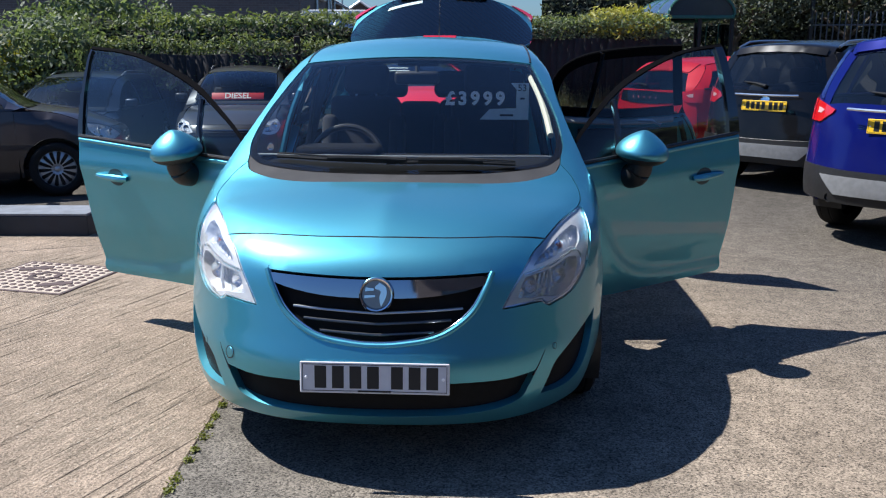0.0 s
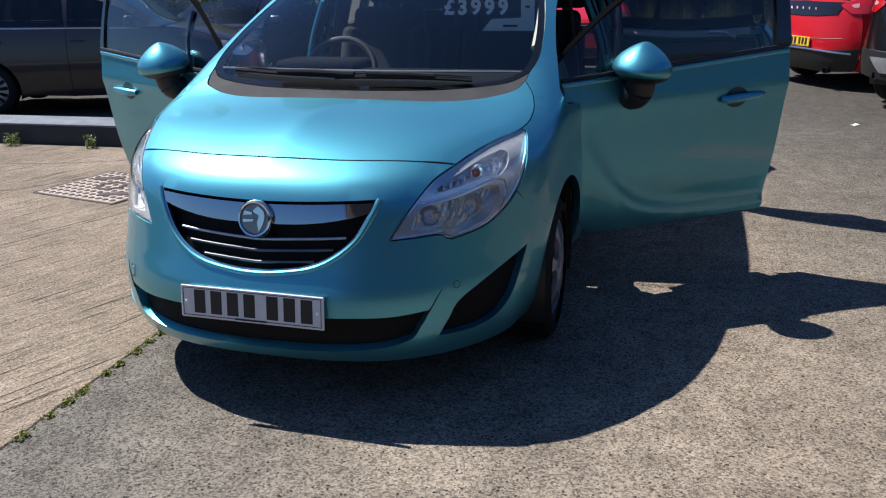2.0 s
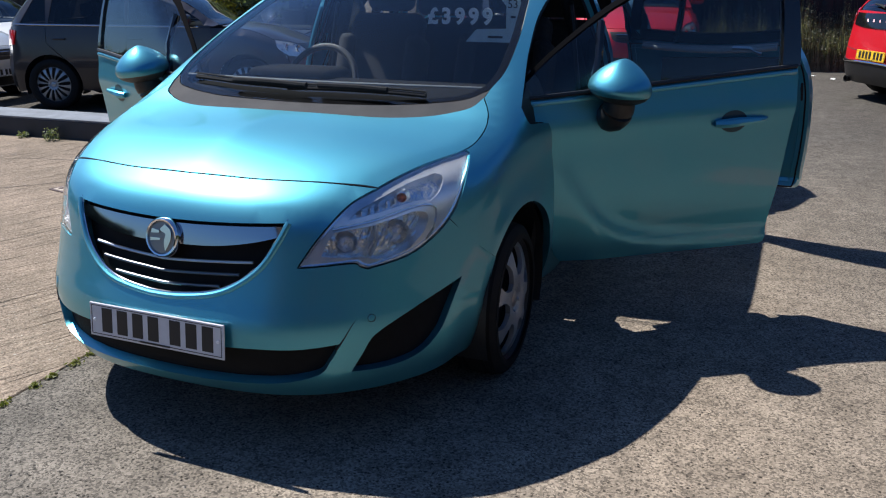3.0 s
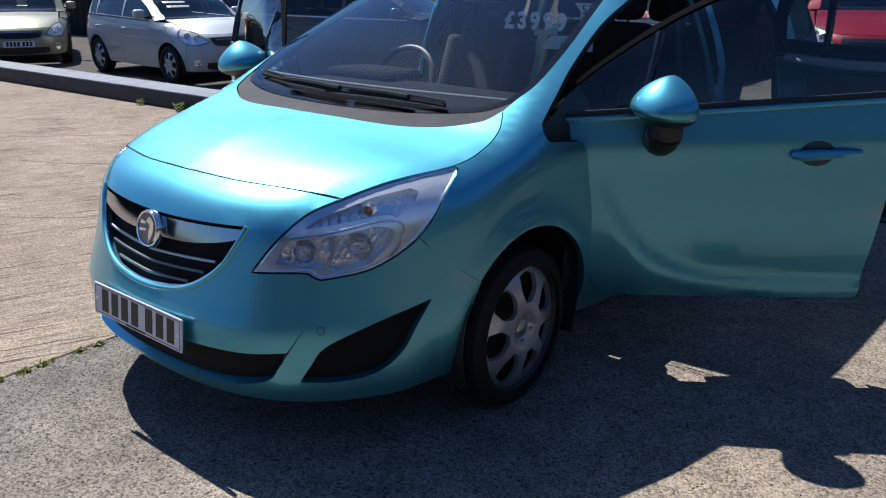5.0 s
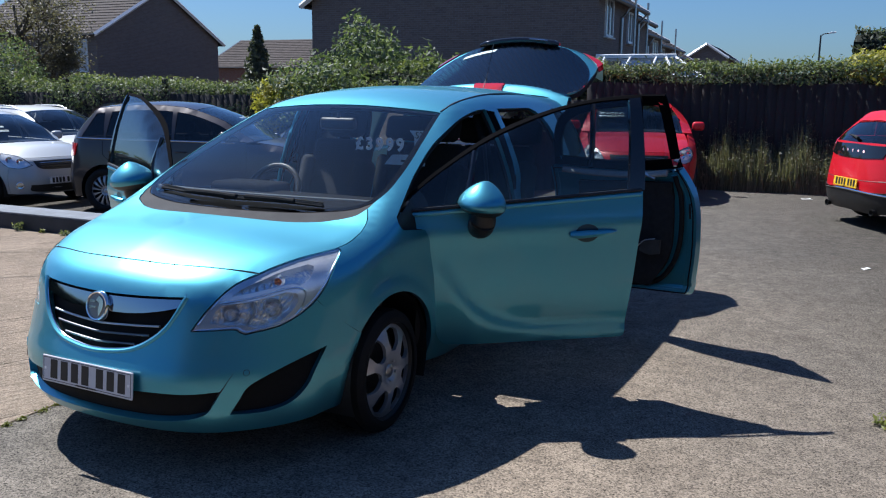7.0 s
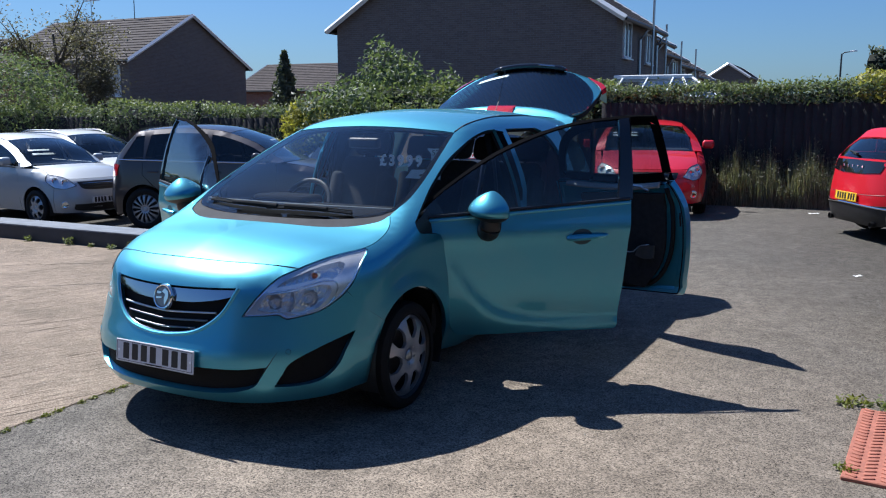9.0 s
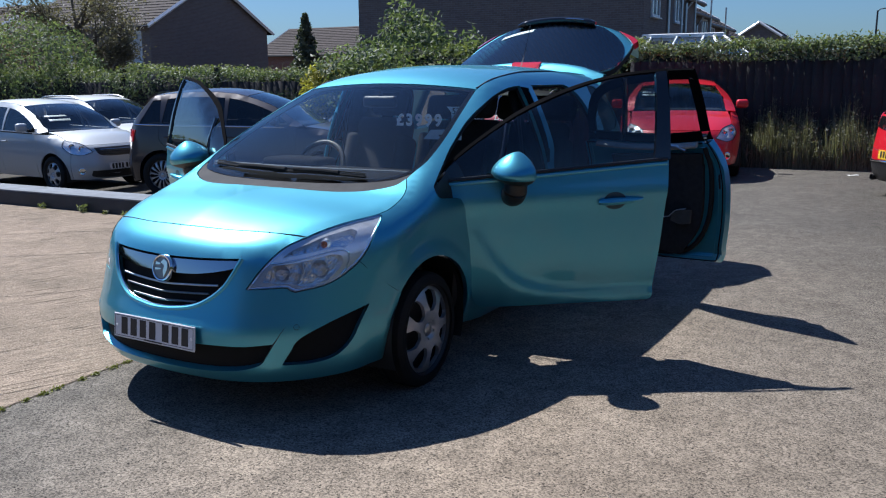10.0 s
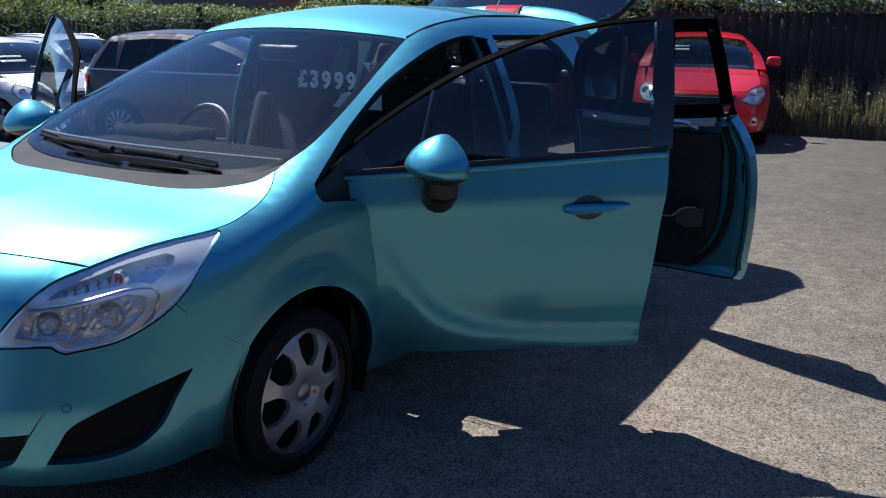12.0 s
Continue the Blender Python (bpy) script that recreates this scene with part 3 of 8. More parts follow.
FOG = outline([(0.812, -0.33, 0.514), (0.73, -0.50, 0.463), (0.648, -0.62, 0.404), (0.613, -0.652, 0.344), (0.585, -0.674, 0.290)], [(0.585, -0.674, 0.290), (0.673, -0.58, 0.286), (0.737, -0.49, 0.307), (0.775, -0.425, 0.362), (0.797, -0.38, 0.444), (0.812, -0.33, 0.514)])
gr3, lo3 = [nz(*p) for p in GRILLE], [nz(*p) for p in LOWGR]
half_up = smooth_curve(HOOD_FRONT, 8)[:-1] + smooth_curve(HL_UP[:4][::-1], 8)[:-1] + smooth_curve(HL_LOW[::-1], 8)[:-1] + smooth_curve(HL_OUT[::-1], 8)[:17]
half_lo = [(0.848, -0.29, 0.632), (0.885, -0.157, 0.532), (0.89, -0.207, 0.452), (0.885, -0.233, 0.368), (0.885, -0.237, 0.284), (0.86, -0.223, 0.206), (0.80, -0.42, 0.195), (0.6, -0.66, 0.19), (0.4, -0.765, 0.19), (0.2, -0.82, 0.19)]
bump = half_up + half_lo
bump = bump + [(-p[0], p[1], p[2]) for p in ([(0.0, -0.83, 0.19)] + bump[::-1])[:-1]]
fogl = [(-p[0], p[1], p[2]) for p in FOG]
bumper = part("front_bumper", HERO.panel("ball", bump, [gr3, lo3, FOG, fogl], h=0.024, gap=0.0025, flange=0.03), TEAL, car, "teal front bumper")
for nm, o in (("fog_recess", FOG), ("fog_recess", fogl)):
    part(nm, HERO.panel("ball", o, h=0.03, gap=-0.002, lift=-0.028, flange=0), DEEPBLACK, bumper, "black plastic blank in the bumper corner")
part("lower_grille", HERO.panel("ball", lo3, h=0.03, gap=-0.003, lift=-0.03, flange=0), DEEPBLACK, bumper, "black lower grille")
# grille
gback = part("grille", HERO.panel("ball", gr3, h=0.03, gap=-0.003, lift=-0.035, flange=0), DEEPBLACK, car, "black front grille with bright bars")
BAR = outline([(0.395, 0.742), (0.0, 0.732), (-0.395, 0.742)], [(-0.395, 0.742), (-0.375, 0.705), (-0.2, 0.672), (0.0, 0.665), (0.2, 0.672), (0.375, 0.705), (0.395, 0.742)])
bar_v, bar_f = HERO.panel("ball", [nz(*p) for p in BAR], h=0.02, gap=0.002, lift=-0.004, flange=0.03)
part("chrome_bar", ([(x, y - 0.05 * (z - 0.672), z) for x, y, z in bar_v], bar_f), mat("dark_chrome", (0.42, 0.44, 0.48), 0.07, 1.0), gback, "wide polished chrome bar")
for z, w in ((0.628, 0.30), (0.592, 0.26), (0.556, 0.2)):
    part("grille_bar", tube([Vector(nz(u, z - 0.016 + 0.05 * abs(u))) + Vector((0, 0.02, 0)) for u in np.linspace(-w, w, 24)], 0.005, 8), mat("bar_grey", (0.16, 0.165, 0.175), 0.3, 0.9) if z < 0.6 else SATIN, gback)
rimline = sorted([p for p in GRILLE if p[1] < 0.734 or abs(p[0]) > 0.39], key=lambda p: p[0])
part("chrome_lip", tube([Vector(nz(p[0] * 0.985, p[1] + 0.009)) + Vector((0, 0.008, 0)) for p in rimline], 0.0045, 8), CHROME, gback, "thin chrome line inside the grille lip")
part("grille_lip", tube([Vector(nz(*p)) + Vector((0, 0.004, 0)) for p in rimline], 0.010, 10), TEAL, gback, "teal lip round the grille")
bm_at = Matrix.Translation(Vector(nz(0, 0.682)) + Vector((0, -0.006, 0))) @ pose(0, 0, 0, 78, 0, 0)
badge = part("badge", lathe([(0.001, 0.004), (0.048, 0.004), (0.052, 0.0), (0.052, -0.02)], 40), mat("badge_grey", (0.22, 0.23, 0.25), 0.3, 0.9), gback, "round badge in a chrome ring", bm_at)
part("badge_ring", lathe([(0.0495, 0.0), (0.052, 0.009), (0.057, 0.010), (0.0615, 0.004), (0.062, -0.01)], 48), CHROME, badge)
part("badge_crescent", prism(outline([(0.012, 0.042), (0.034, 0.026), (0.036, -0.004), (0.018, -0.042)], [(0.018, -0.042), (0.012, -0.012), (0.016, 0.012), (-0.004, 0.024), (0.012, 0.042)]), 0.004, 0.009), CHROME, badge)
part("badge_bar", prism([(-0.038, 0.012), (-0.008, 0.014), (-0.008, 0.022), (-0.036, 0.026)], 0.004, 0.009), CHROME, badge)
part("badge_bar", prism([(-0.04, -0.012), (-0.004, -0.008), (-0.002, -0.001), (-0.04, -0.002)], 0.004, 0.009), CHROME, badge)
number_plate(car, Matrix.Translation((0.0, -0.858, 0.405)) @ pose(0, 0, 0, 84, 0, 0), PLATEW, frame=mat("teal_plinth", (0.02, 0.2, 0.25), 0.4, coat=0.5))
for u, z, r in ((0.634, 0.456, 0.0115), (-0.678, 0.436, 0.0115), (-0.549, 0.436, 0.021)):
    q = HERO.solve("ball", HERO.params("ball", [nz(u, z)]))
    n = HERO.normal(q)[0]
    at = Matrix.Translation(q[0]) @ Vector(n).to_track_quat("Z", "Y").to_matrix().to_4x4()
    part("parking_sensor" if r < 0.02 else "towing_eye_cover", lathe([(0.001, 0.0015), (r * 0.83, 0.0012), (r, -0.002)], 20), TEAL, bumper, m=at)
    part("sensor_gap", lathe([(r * 0.98, 0.0007), (r * 1.13, 0.0007)], 24), INK, bumper, m=at)
# shade in the bumper creases, drawn as thin black tubes
for sgn in (1, -1):
    cr = HERO.solve("ball", HERO.params("ball", [nz(sgn * u, z) for u, z in smooth_curve([(0.553, 0.370), (0.572, 0.402), (0.598, 0.456)], 5)]))
    part("crease_shade", tube([tuple(q) for q in cr], 0.003, 6, radii=[0.004 - 0.00035 * k for k in range(len(cr))]), INK, bumper, "black line standing for the shade in the bumper crease")

# headlamps
LAMPSHELL = mat("lamp_shell", (0.84, 0.86, 0.90), 0.22, 0.6, vary=0.1, scale=30)
LAMPCHROME = mat("lamp_chrome", (0.93, 0.95, 0.98), 0.04, 0.97, bump=0.8, bscale=42)
LAMPRIM = mat("lamp_rim", (0.9, 0.91, 0.94), 0.12, 0.9)
HLAMP = outline(HL_UP + HL_OUT[:1], HL_OUT, HL_LOW, n=8)
MAINCH = outline([(0.500, -0.679, 0.650), (0.512, -0.66, 0.69), (0.527, -0.642, 0.717)], [(0.527, -0.642, 0.717), (0.618, -0.56, 0.729), (0.70, -0.445, 0.752)], [(0.70, -0.445, 0.752), (0.732, -0.415, 0.742), (0.736, -0.425, 0.70), (0.703, -0.48, 0.645)], [(0.703, -0.48, 0.645), (0.65, -0.555, 0.624), (0.603, -0.60, 0.637), (0.55, -0.645, 0.642), (0.500, -0.679, 0.650)], n=5)
UPPERCH = outline([(0.556, -0.607, 0.752), (0.578, -0.567, 0.779), (0.620, -0.503, 0.806), (0.664, -0.415, 0.834), (0.716, -0.317, 0.852)], [(0.716, -0.317, 0.852), (0.737, -0.305, 0.838), (0.746, -0.347, 0.80), (0.730, -0.392, 0.775)], [(0.730, -0.392, 0.775), (0.705, -0.423, 0.784), (0.624, -0.537, 0.766), (0.556, -0.607, 0.752)], n=5)


def on_lamp(u, v, z, depth):
    """A place the given depth under the lens."""
    q = HERO.solve("ball", HERO.params("ball", [(u, v, z)]))
    return Vector(q[0]) - Vector(HERO.normal(q)[0]) * depth


for sgn in (1, -1):
    fl = (lambda g: g) if sgn > 0 else mirrored
    lamp = part("headlamp", fl(HERO.panel("ball", HLAMP, h=0.025, gap=0.002, lift=0.001, flange=0.004)), LENS, car, "clear headlamp with chrome reflectors")
    lamp.visible_shadow = False
    part("lamp_seal", fl(HERO.panel("ball", HLAMP, h=0.03, gap=-0.004, lift=-0.062, flange=-0.05)), BLACK, lamp, "black lamp casing")
    part("lamp_housing", fl(HERO.panel("ball", HLAMP, [MAINCH, UPPERCH], h=0.018, gap=0.0012, lift=-0.008, flange=0.038)), LAMPSHELL, lamp, "silver inner bezel")
    part("main_chamber", fl(HERO.panel("ball", MAINCH, h=0.016, gap=-0.004, lift=-0.046, flange=0)), LAMPCHROME, lamp, "chrome reflector chamber")
    part("upper_chamber", fl(HERO.panel("ball", UPPERCH, h=0.016, gap=-0.004, lift=-0.036, flange=0)), LAMPCHROME, lamp, "chrome indicator chamber")
    for (u, v, z), r, nm in (((0.678, -0.50, 0.690), 0.030, "low_beam"), ((0.560, -0.625, 0.680), 0.024, "high_beam"), ((0.662, -0.445, 0.803), 0.015, "indicator")):
        c = on_lamp(u, v, z, 0.036 if nm != "indicator" else 0.026)
        mm = Matrix.Translation((sgn * c.x, c.y, c.z)) @ pose(0, 0, 0, 90, 0, sgn * 30)
        part(nm, lathe([(0.001, -0.012), (r * 0.5, -0.009), (r * 0.8, -0.002), (r, 0.006), (r + 0.006, 0.002), (r + 0.012, -0.010)], 28), LAMPCHROME, lamp, "chrome bowl reflector", mm)
        part("bulb", lathe([(0.001, 0.004), (0.006, 0.0), (0.007, -0.012)], 12), AMBER if nm == "indicator" else LAMPRIM, lamp, "amber bulb" if nm == "indicator" else "bright bulb shield", mm)
    for k in range(12):
        t = k / 11
        a, c = Vector((0.525, -0.652, 0.700)).lerp(Vector((0.722, -0.425, 0.735)), t), Vector((0.525, -0.664, 0.654)).lerp(Vector((0.695, -0.497, 0.655)), t)
        q = [on_lamp(*a.lerp(c, w), 0.043) for w in (0.0, 0.5, 1.0)]
        part("flute", tube([(sgn * e.x, e.y, e.z) for e in q], 0.003, 6), LAMPCHROME, lamp)
    div = [on_lamp(*p, 0.020) for p in smooth_curve([(0.622, -0.552, 0.726), (0.628, -0.56, 0.68), (0.618, -0.585, 0.638)], 4)]
    part("chamber_divider", tube([(sgn * p.x, p.y, p.z) for p in div], 0.007, 8), LAMPSHELL, lamp)
    for k in range(5):
        p = on_lamp(0.585 + 0.016 * k, -0.572 + 0.026 * k, 0.770 + 0.006 * k, 0.024)
        part("lamp_rib", rbox(0.004, 0.022, 0.022, 0.001, None, 1), CHROME, lamp, m=Matrix.Translation((sgn * p.x, p.y, p.z)) @ pose(0, 0, 0, 0, 0, sgn * 30))
    # bright brow that divides the lamp and turns down behind the main chamber
    brow = [on_lamp(*p, 0.010) for p in smooth_curve([(0.523, -0.648, 0.728), (0.618, -0.552, 0.742), (0.705, -0.43, 0.768), (0.748, -0.385, 0.755), (0.752, -0.40, 0.70), (0.735, -0.43, 0.66)], 6)]
    part("lamp_brow", tube([(sgn * p.x, p.y, p.z) for p in brow], 0.0055, 8), LAMPRIM, lamp, "bright brow line")
    edge = [on_lamp(*p, 0.009) for p in HLAMP[::2]]
    mid = sum(edge, Vector()) / len(edge)
    part("lamp_edge", tube([(sgn * q.x, q.y, q.z) for q in [e + (mid - e).normalized() * 0.010 for e in edge]], 0.0055, 6, True), LAMPRIM, lamp, "bright edge inside the lens")

# body side: wing, pillars, sill, rear quarter
DOOR_F = outline([(0.335, 1.02), (0.36, 0.93), (0.42, 0.75), (0.485, 0.55), (0.52, 0.36), (0.56, 0.298)], [(0.56, 0.298), (1.0, 0.298), (1.485, 0.298)], [(1.485, 0.298), (1.508, 0.32), (1.52, 0.45), (1.537, 0.62), (1.555, 0.8), (1.572, 0.95), (1.577, 1.05)], [(1.577, 1.05), (1.59, 1.2), (1.63, 1.522)], [(1.63, 1.522), (1.35, 1.497), (1.1, 1.44), (0.8, 1.32), (0.52, 1.16), (0.335, 1.02)])
DOOR_R = outline([(1.528, 0.62), (1.535, 0.48), (1.545, 0.37), (1.565, 0.272), (1.61, 0.258)], [(1.61, 0.258), (1.9, 0.258), (2.27, 0.258)], [(2.27, 0.258), (2.30, 0.40), (2.38, 0.60), (2.50, 0.72), (2.55, 0.85), (2.56, 1.08)], [(2.56, 1.08), (2.52, 1.28), (2.42, 1.42), (2.22, 1.498), (1.9, 1.525), (1.65, 1.522)], [(1.65, 1.522), (1.645, 1.3), (1.64, 1.13), (1.625, 1.07), (1.595, 1.02), (1.56, 0.94), (1.53, 0.80), (1.528, 0.62)])
SHUT_F = outline([(0.215, 0.985), (0.203, 0.955), (0.222, 0.928), (0.30, 0.918), (0.395, 0.905)], [(0.395, 0.905), (0.425, 0.84), (0.446, 0.75), (0.463, 0.67), (0.495, 0.50), (0.53, 0.39), (0.59, 0.335)], [(0.59, 0.335), (1.0, 0.335), (1.51, 0.335)], [(1.51, 0.335), (1.515, 0.8), (1.515, 1.2), (1.515, 1.457)], [(1.515, 1.457), (1.35, 1.447), (1.1, 1.400), (0.8, 1.298), (0.52, 1.165), (0.32, 1.05), (0.215, 0.985)])
shut_f = resample(SHUT_F, 0.03)
shut_r = [(v, min(z, 1.458)) for v, z in inset(resample(DOOR_R, 0.03), 0.04)]
QWIN = outline([(2.66, 1.10), (2.95, 1.13), (3.1, 1.2)], [(3.1, 1.2), (3.0, 1.36), (2.8, 1.44)], [(2.8, 1.44), (2.66, 1.45)], [(2.66, 1.45), (2.66, 1.10)])


top_edge = HERO.over([(x, y) for x, y in smooth_curve(HOOD_SIDE, 6)[12:]]) + HERO.over(smooth_curve([(0.70, 0.168), (0.705, 0.22)], 3)[1:]) + HERO.over(smooth_curve(WS_SIDE, 8)[1:])
roof_edge = HERO.over([(0.595, 1.3), (0.585, 1.7), (0.575, 2.2), (0.56, 2.8), (0.555, 3.0)])
rear_edge = HERO.side([(3.12, 1.40), (3.29, 1.1), (3.34, 0.8), (3.33, 0.5), (3.3, 0.22)])
rarch = HERO.side(arch(AX + 0.012 + WB, a0=-16, a1=196))
farch = HERO.side(arch(AX + 0.012, a0=-16, a1=140))
front_edge = HERO.side([(-0.29, 0.632)]) + [tuple(q) for q in smooth_curve(HL_OUT, 8)[:17][::-1]]
side_loop = top_edge + roof_edge + rear_edge + rarch + HERO.side([(2.2, 0.2), (1.5, 0.195), (0.6, 0.2)]) + farch + front_edge
side_g = HERO.panel("axial", side_loop, [HERO.side(shut_f), HERO.side(shut_r), HERO.side(QWIN)], h=0.026, gap=0.001, flange=0.03)
both("body_side", side_g, TEAL, car, "teal wing, pillars, sill and rear quarter")
# door frames of the shell, dark seals inside the apertures
for lp in (shut_f, shut_r):
    pts = HERO.side(resample(lp, 0.05))
    n = HERO.normal(np.array(pts))
    seal = [tuple(np.array(p) - q * 0.03) for p, q in zip(pts, n)]
    both("door_seal", tube(seal, 0.011, 6, True), RUBBER, car, "black rubber door seal")
JAMB = outline([(0.13, 1.0), (0.3, 0.75), (0.42, 0.3)], [(0.42, 0.3), (0.8, 0.3)], [(0.8, 0.3), (0.66, 0.7), (0.56, 1.0), (0.5, 1.13)], [(0.5, 1.13), (0.3, 1.02), (0.13, 1.0)])
both("door_jamb", HERO.panel("side", HERO.side(JAMB), h=0.05, gap=0.0, lift=-0.055, flange=0), BLACK, car, "black front door jamb")
rf = HERO.over(smooth_curve(sym(WS_TOP), 8)) + [(-p[0], p[1], p[2]) for p in roof_edge] + HERO.over([(-0.3, 3.06), (0.0, 3.08), (0.3, 3.06)]) + roof_edge[::-1]
part("roof", HERO.panel("top", rf, h=0.05, gap=0.003, flange=0.02), TEAL, car, "teal roof panel")
part("roof_lining", HERO.panel("top", rf, h=0.08, gap=0.0, lift=-0.035, flange=0), TRIMLIGHT, car, "pale grey roof lining")
ditch = HERO.over([(0.60, 1.09), (0.597, 1.3), (0.587, 1.7), (0.577, 2.2), (0.562, 2.8), (0.557, 3.0)])
both("roof_strip", tube(smooth_curve(ditch, 6), 0.006, 6), BLACK, car, "black roof joint strip")
both("quarter_glass", HERO.panel("side", HERO.side(QWIN), h=0.06, gap=0.0, lift=-0.006, flange=0), glass("quarter_tint", (0.16, 0.19, 0.2), clear=0.9, gain=0.5), car, "dark rear quarter window")
for sgn in (1, -1):
    for v0 in (AX, AX + WB):
        a = arch(v0 + 0.012, 0.345, -25, 205, 20)
        v = [(sgn * x, y, z) for x in (0.86 if sgn > 0 else 0.83, 0.60) for y, z in a]
        k = len(a)
        f = [(i, i + 1, k + i + 1, k + i) for i in range(k - 1)]
        part("arch_liner", (v + [(sgn * 0.60, v0, 0.3)], f + [(k + i, k + i + 1, 2 * k) for i in range(k - 1)]), BLACK, car, "black wheel arch liner")
        wheel_parts(car, (sgn * 0.772, v0 + 0.012, 0.280), sgn, rad=0.290, wide=0.176, rim=0.232, steer=1.5 if v0 < 1 else 0)
part("underbody", cat(rbox(1.3, 3.3, 0.05, 0.02, Matrix.Translation((0, 1.45, 0.2))), rbox(1.0, 0.6, 0.05, 0.02, Matrix.Translation((0, -0.4, 0.22))), rbox(1.1, 0.5, 0.45, 0.05, Matrix.Translation((0, -0.3, 0.45)))), BLACK, car, "black underbody")


FRAMEBLACK = mat("black_frame", (0.004, 0.004, 0.005), 0.95, vary=0.1, scale=20, spec=0.03)
CUPSHADE = mat("shaded_teal", (0.008, 0.05, 0.07), 0.45)
PALECARD = mat("pale_card", (0.3, 0.31, 0.31), 0.6, vary=0.1, scale=40)


# shade on the teal centre pillars, put in as black panels with a teal line
PILLARSHADE = resample([(1.519, 0.99), (1.548, 0.99), (1.60, 1.08), (1.612, 1.14), (1.622, 1.44), (1.519, 1.45)], 0.03)
both("pillar_black_panel", HERO.panel("side", HERO.side(PILLARSHADE), h=0.03, gap=0.0, lift=0.003, flange=0.02), FRAMEBLACK, car, "black panel standing for shade on the teal centre pillar")
both("pillar_teal_line", tube([(p[0] + 0.001, p[1], p[2]) for p in HERO.side([(1.585, 1.07), (1.602, 1.14), (1.610, 1.3), (1.612, 1.43)])], 0.007, 6), TEAL, car)


# doors
def door(kind, sgn, hinge, angle, rise=0.0, lean=0.0):
    fl = (lambda g: g) if sgn > 0 else mirrored
    full = DOOR_F if kind == "front" else DOOR_R
    belt = (lambda v: 0.985 + 0.075 * np.clip((v - 0.34) / 1.2, 0, 1)) if kind == "front" else (lambda v: 1.08 - 0.03 * math.sin(np.clip((v - 1.56) / 0.9, 0, 1) * math.pi))
    dense = resample(full, 0.03)
    # keep the run in order from one belt end to the other
    i0 = next(i for i in range(len(dense)) if dense[i][1] <= belt(dense[i][0]) and dense[i - 1][1] > belt(dense[i - 1][0]))
    run = []
    for k in range(len(dense)):
        p = dense[(i0 + k) % len(dense)]
        if p[1] <= belt(p[0]):
            run.append(p)
        else:
            break
    va, vb = run[-1][0], run[0][0]
    bl = [(va + (vb - va) * t, belt(va + (vb - va) * t)) for t in np.linspace(0, 1, 14)]
    skin = run + bl
    m = Matrix.Translation((sgn * hinge[0], hinge[1], 0)) @ pose(0, 0, 0, 0, 0, angle) @ Matrix.Translation((0, 0, 0.3)) @ pose(0, 0, 0, rise) @ Matrix.Translation((0, 0, 0.6)) @ pose(0, 0, 0, 0, sgn * lean) @ Matrix.Translation((-sgn * hinge[0], -hinge[1], -0.9))
    d = part(kind + "_door", fl(HERO.panel("side", HERO.side(skin), h=0.03, gap=0.002, flange=0.07)), TEAL, car, ("open teal %s door" if angle else "closed teal %s door") % kind, m)
    j0 = (i0 + len(run)) % len(dense)
    up = []
    for k in range(len(dense)):
        p = dense[(j0 + k) % len(dense)]
        if p[1] > belt(p[0]):
            up.append(p)
        else:
            break
    ring = up + bl[::-1]
    opening = inset(resample(ring, 0.03), 0.013 if kind == "front" else 0.062)
    fr = HERO.panel("side", HERO.side(ring), [HERO.side(opening)], h=0.025, gap=0.001, lift=-0.003, flange=0.012)
    part("window_frame", fl(fr), FRAMEBLACK, d, "gloss black window frame")
    part("window_frame_inner", fl(HERO.panel("side", HERO.side(ring), [HERO.side(opening)], h=0.03, gap=0.004, lift=-0.014 if kind == "front" else -0.02, flange=-0.004)), FRAMEBLACK, d)
    w = part("window_pane", fl(HERO.panel("side", HERO.side(opening), h=0.06, gap=-0.006, lift=-0.008, flange=0)), GLASS, d, "clear side window")
    w.visible_shadow = kind == "rear"
    s3 = HERO.side([(v, belt(v) + 0.006) for v in np.linspace(min(va, vb) + 0.05, max(va, vb) - 0.01, 14)])
    sh = HERO.side([(v, belt(v) - 0.016) for v in np.linspace(min(va, vb) + 0.02, max(va, vb) - 0.012, 16)])
    part("shoulder", fl(tube([(p[0] - 0.002, p[1], p[2]) for p in sh], 0.013, 10)), TEAL, d)
    part("waist_strip", fl(tube([(p[0] + 0.004, p[1], p[2]) for p in s3], 0.009, 6)), BLACK, d, "black waist strip")
    # inner side
    if kind == "front":
        card, hole = inset(resample(skin, 0.03), 0.105), inset(resample(skin, 0.03), 0.11)
    else:
        card = resample(outline([(1.675, 1.0), (1.672, 0.75), (1.685, 0.56), (1.73, 0.43), (1.81, 0.36), (1.95, 0.335), (2.15, 0.335)], [(2.15, 0.335), (2.25, 0.46), (2.33, 0.62), (2.35, 0.8), (2.34, 1.0)], [(2.34, 1.0), (1.675, 1.0)], n=6), 0.03)
        hole = inset(card, 0.005)
    part("door_card", fl(HERO.panel("side", HERO.side(card), h=0.05, gap=0.0, lift=-0.10, flange=-0.04)), TRIM, d, "dark inner door card")
    part("inner_skin", fl(HERO.panel("side", HERO.side(inset(resample(skin, 0.03), 0.001)), [HERO.side(hole)], h=0.03, gap=0.001, lift=-0.07, flange=-0.02)), TEAL, d, "teal inner edge of the door")
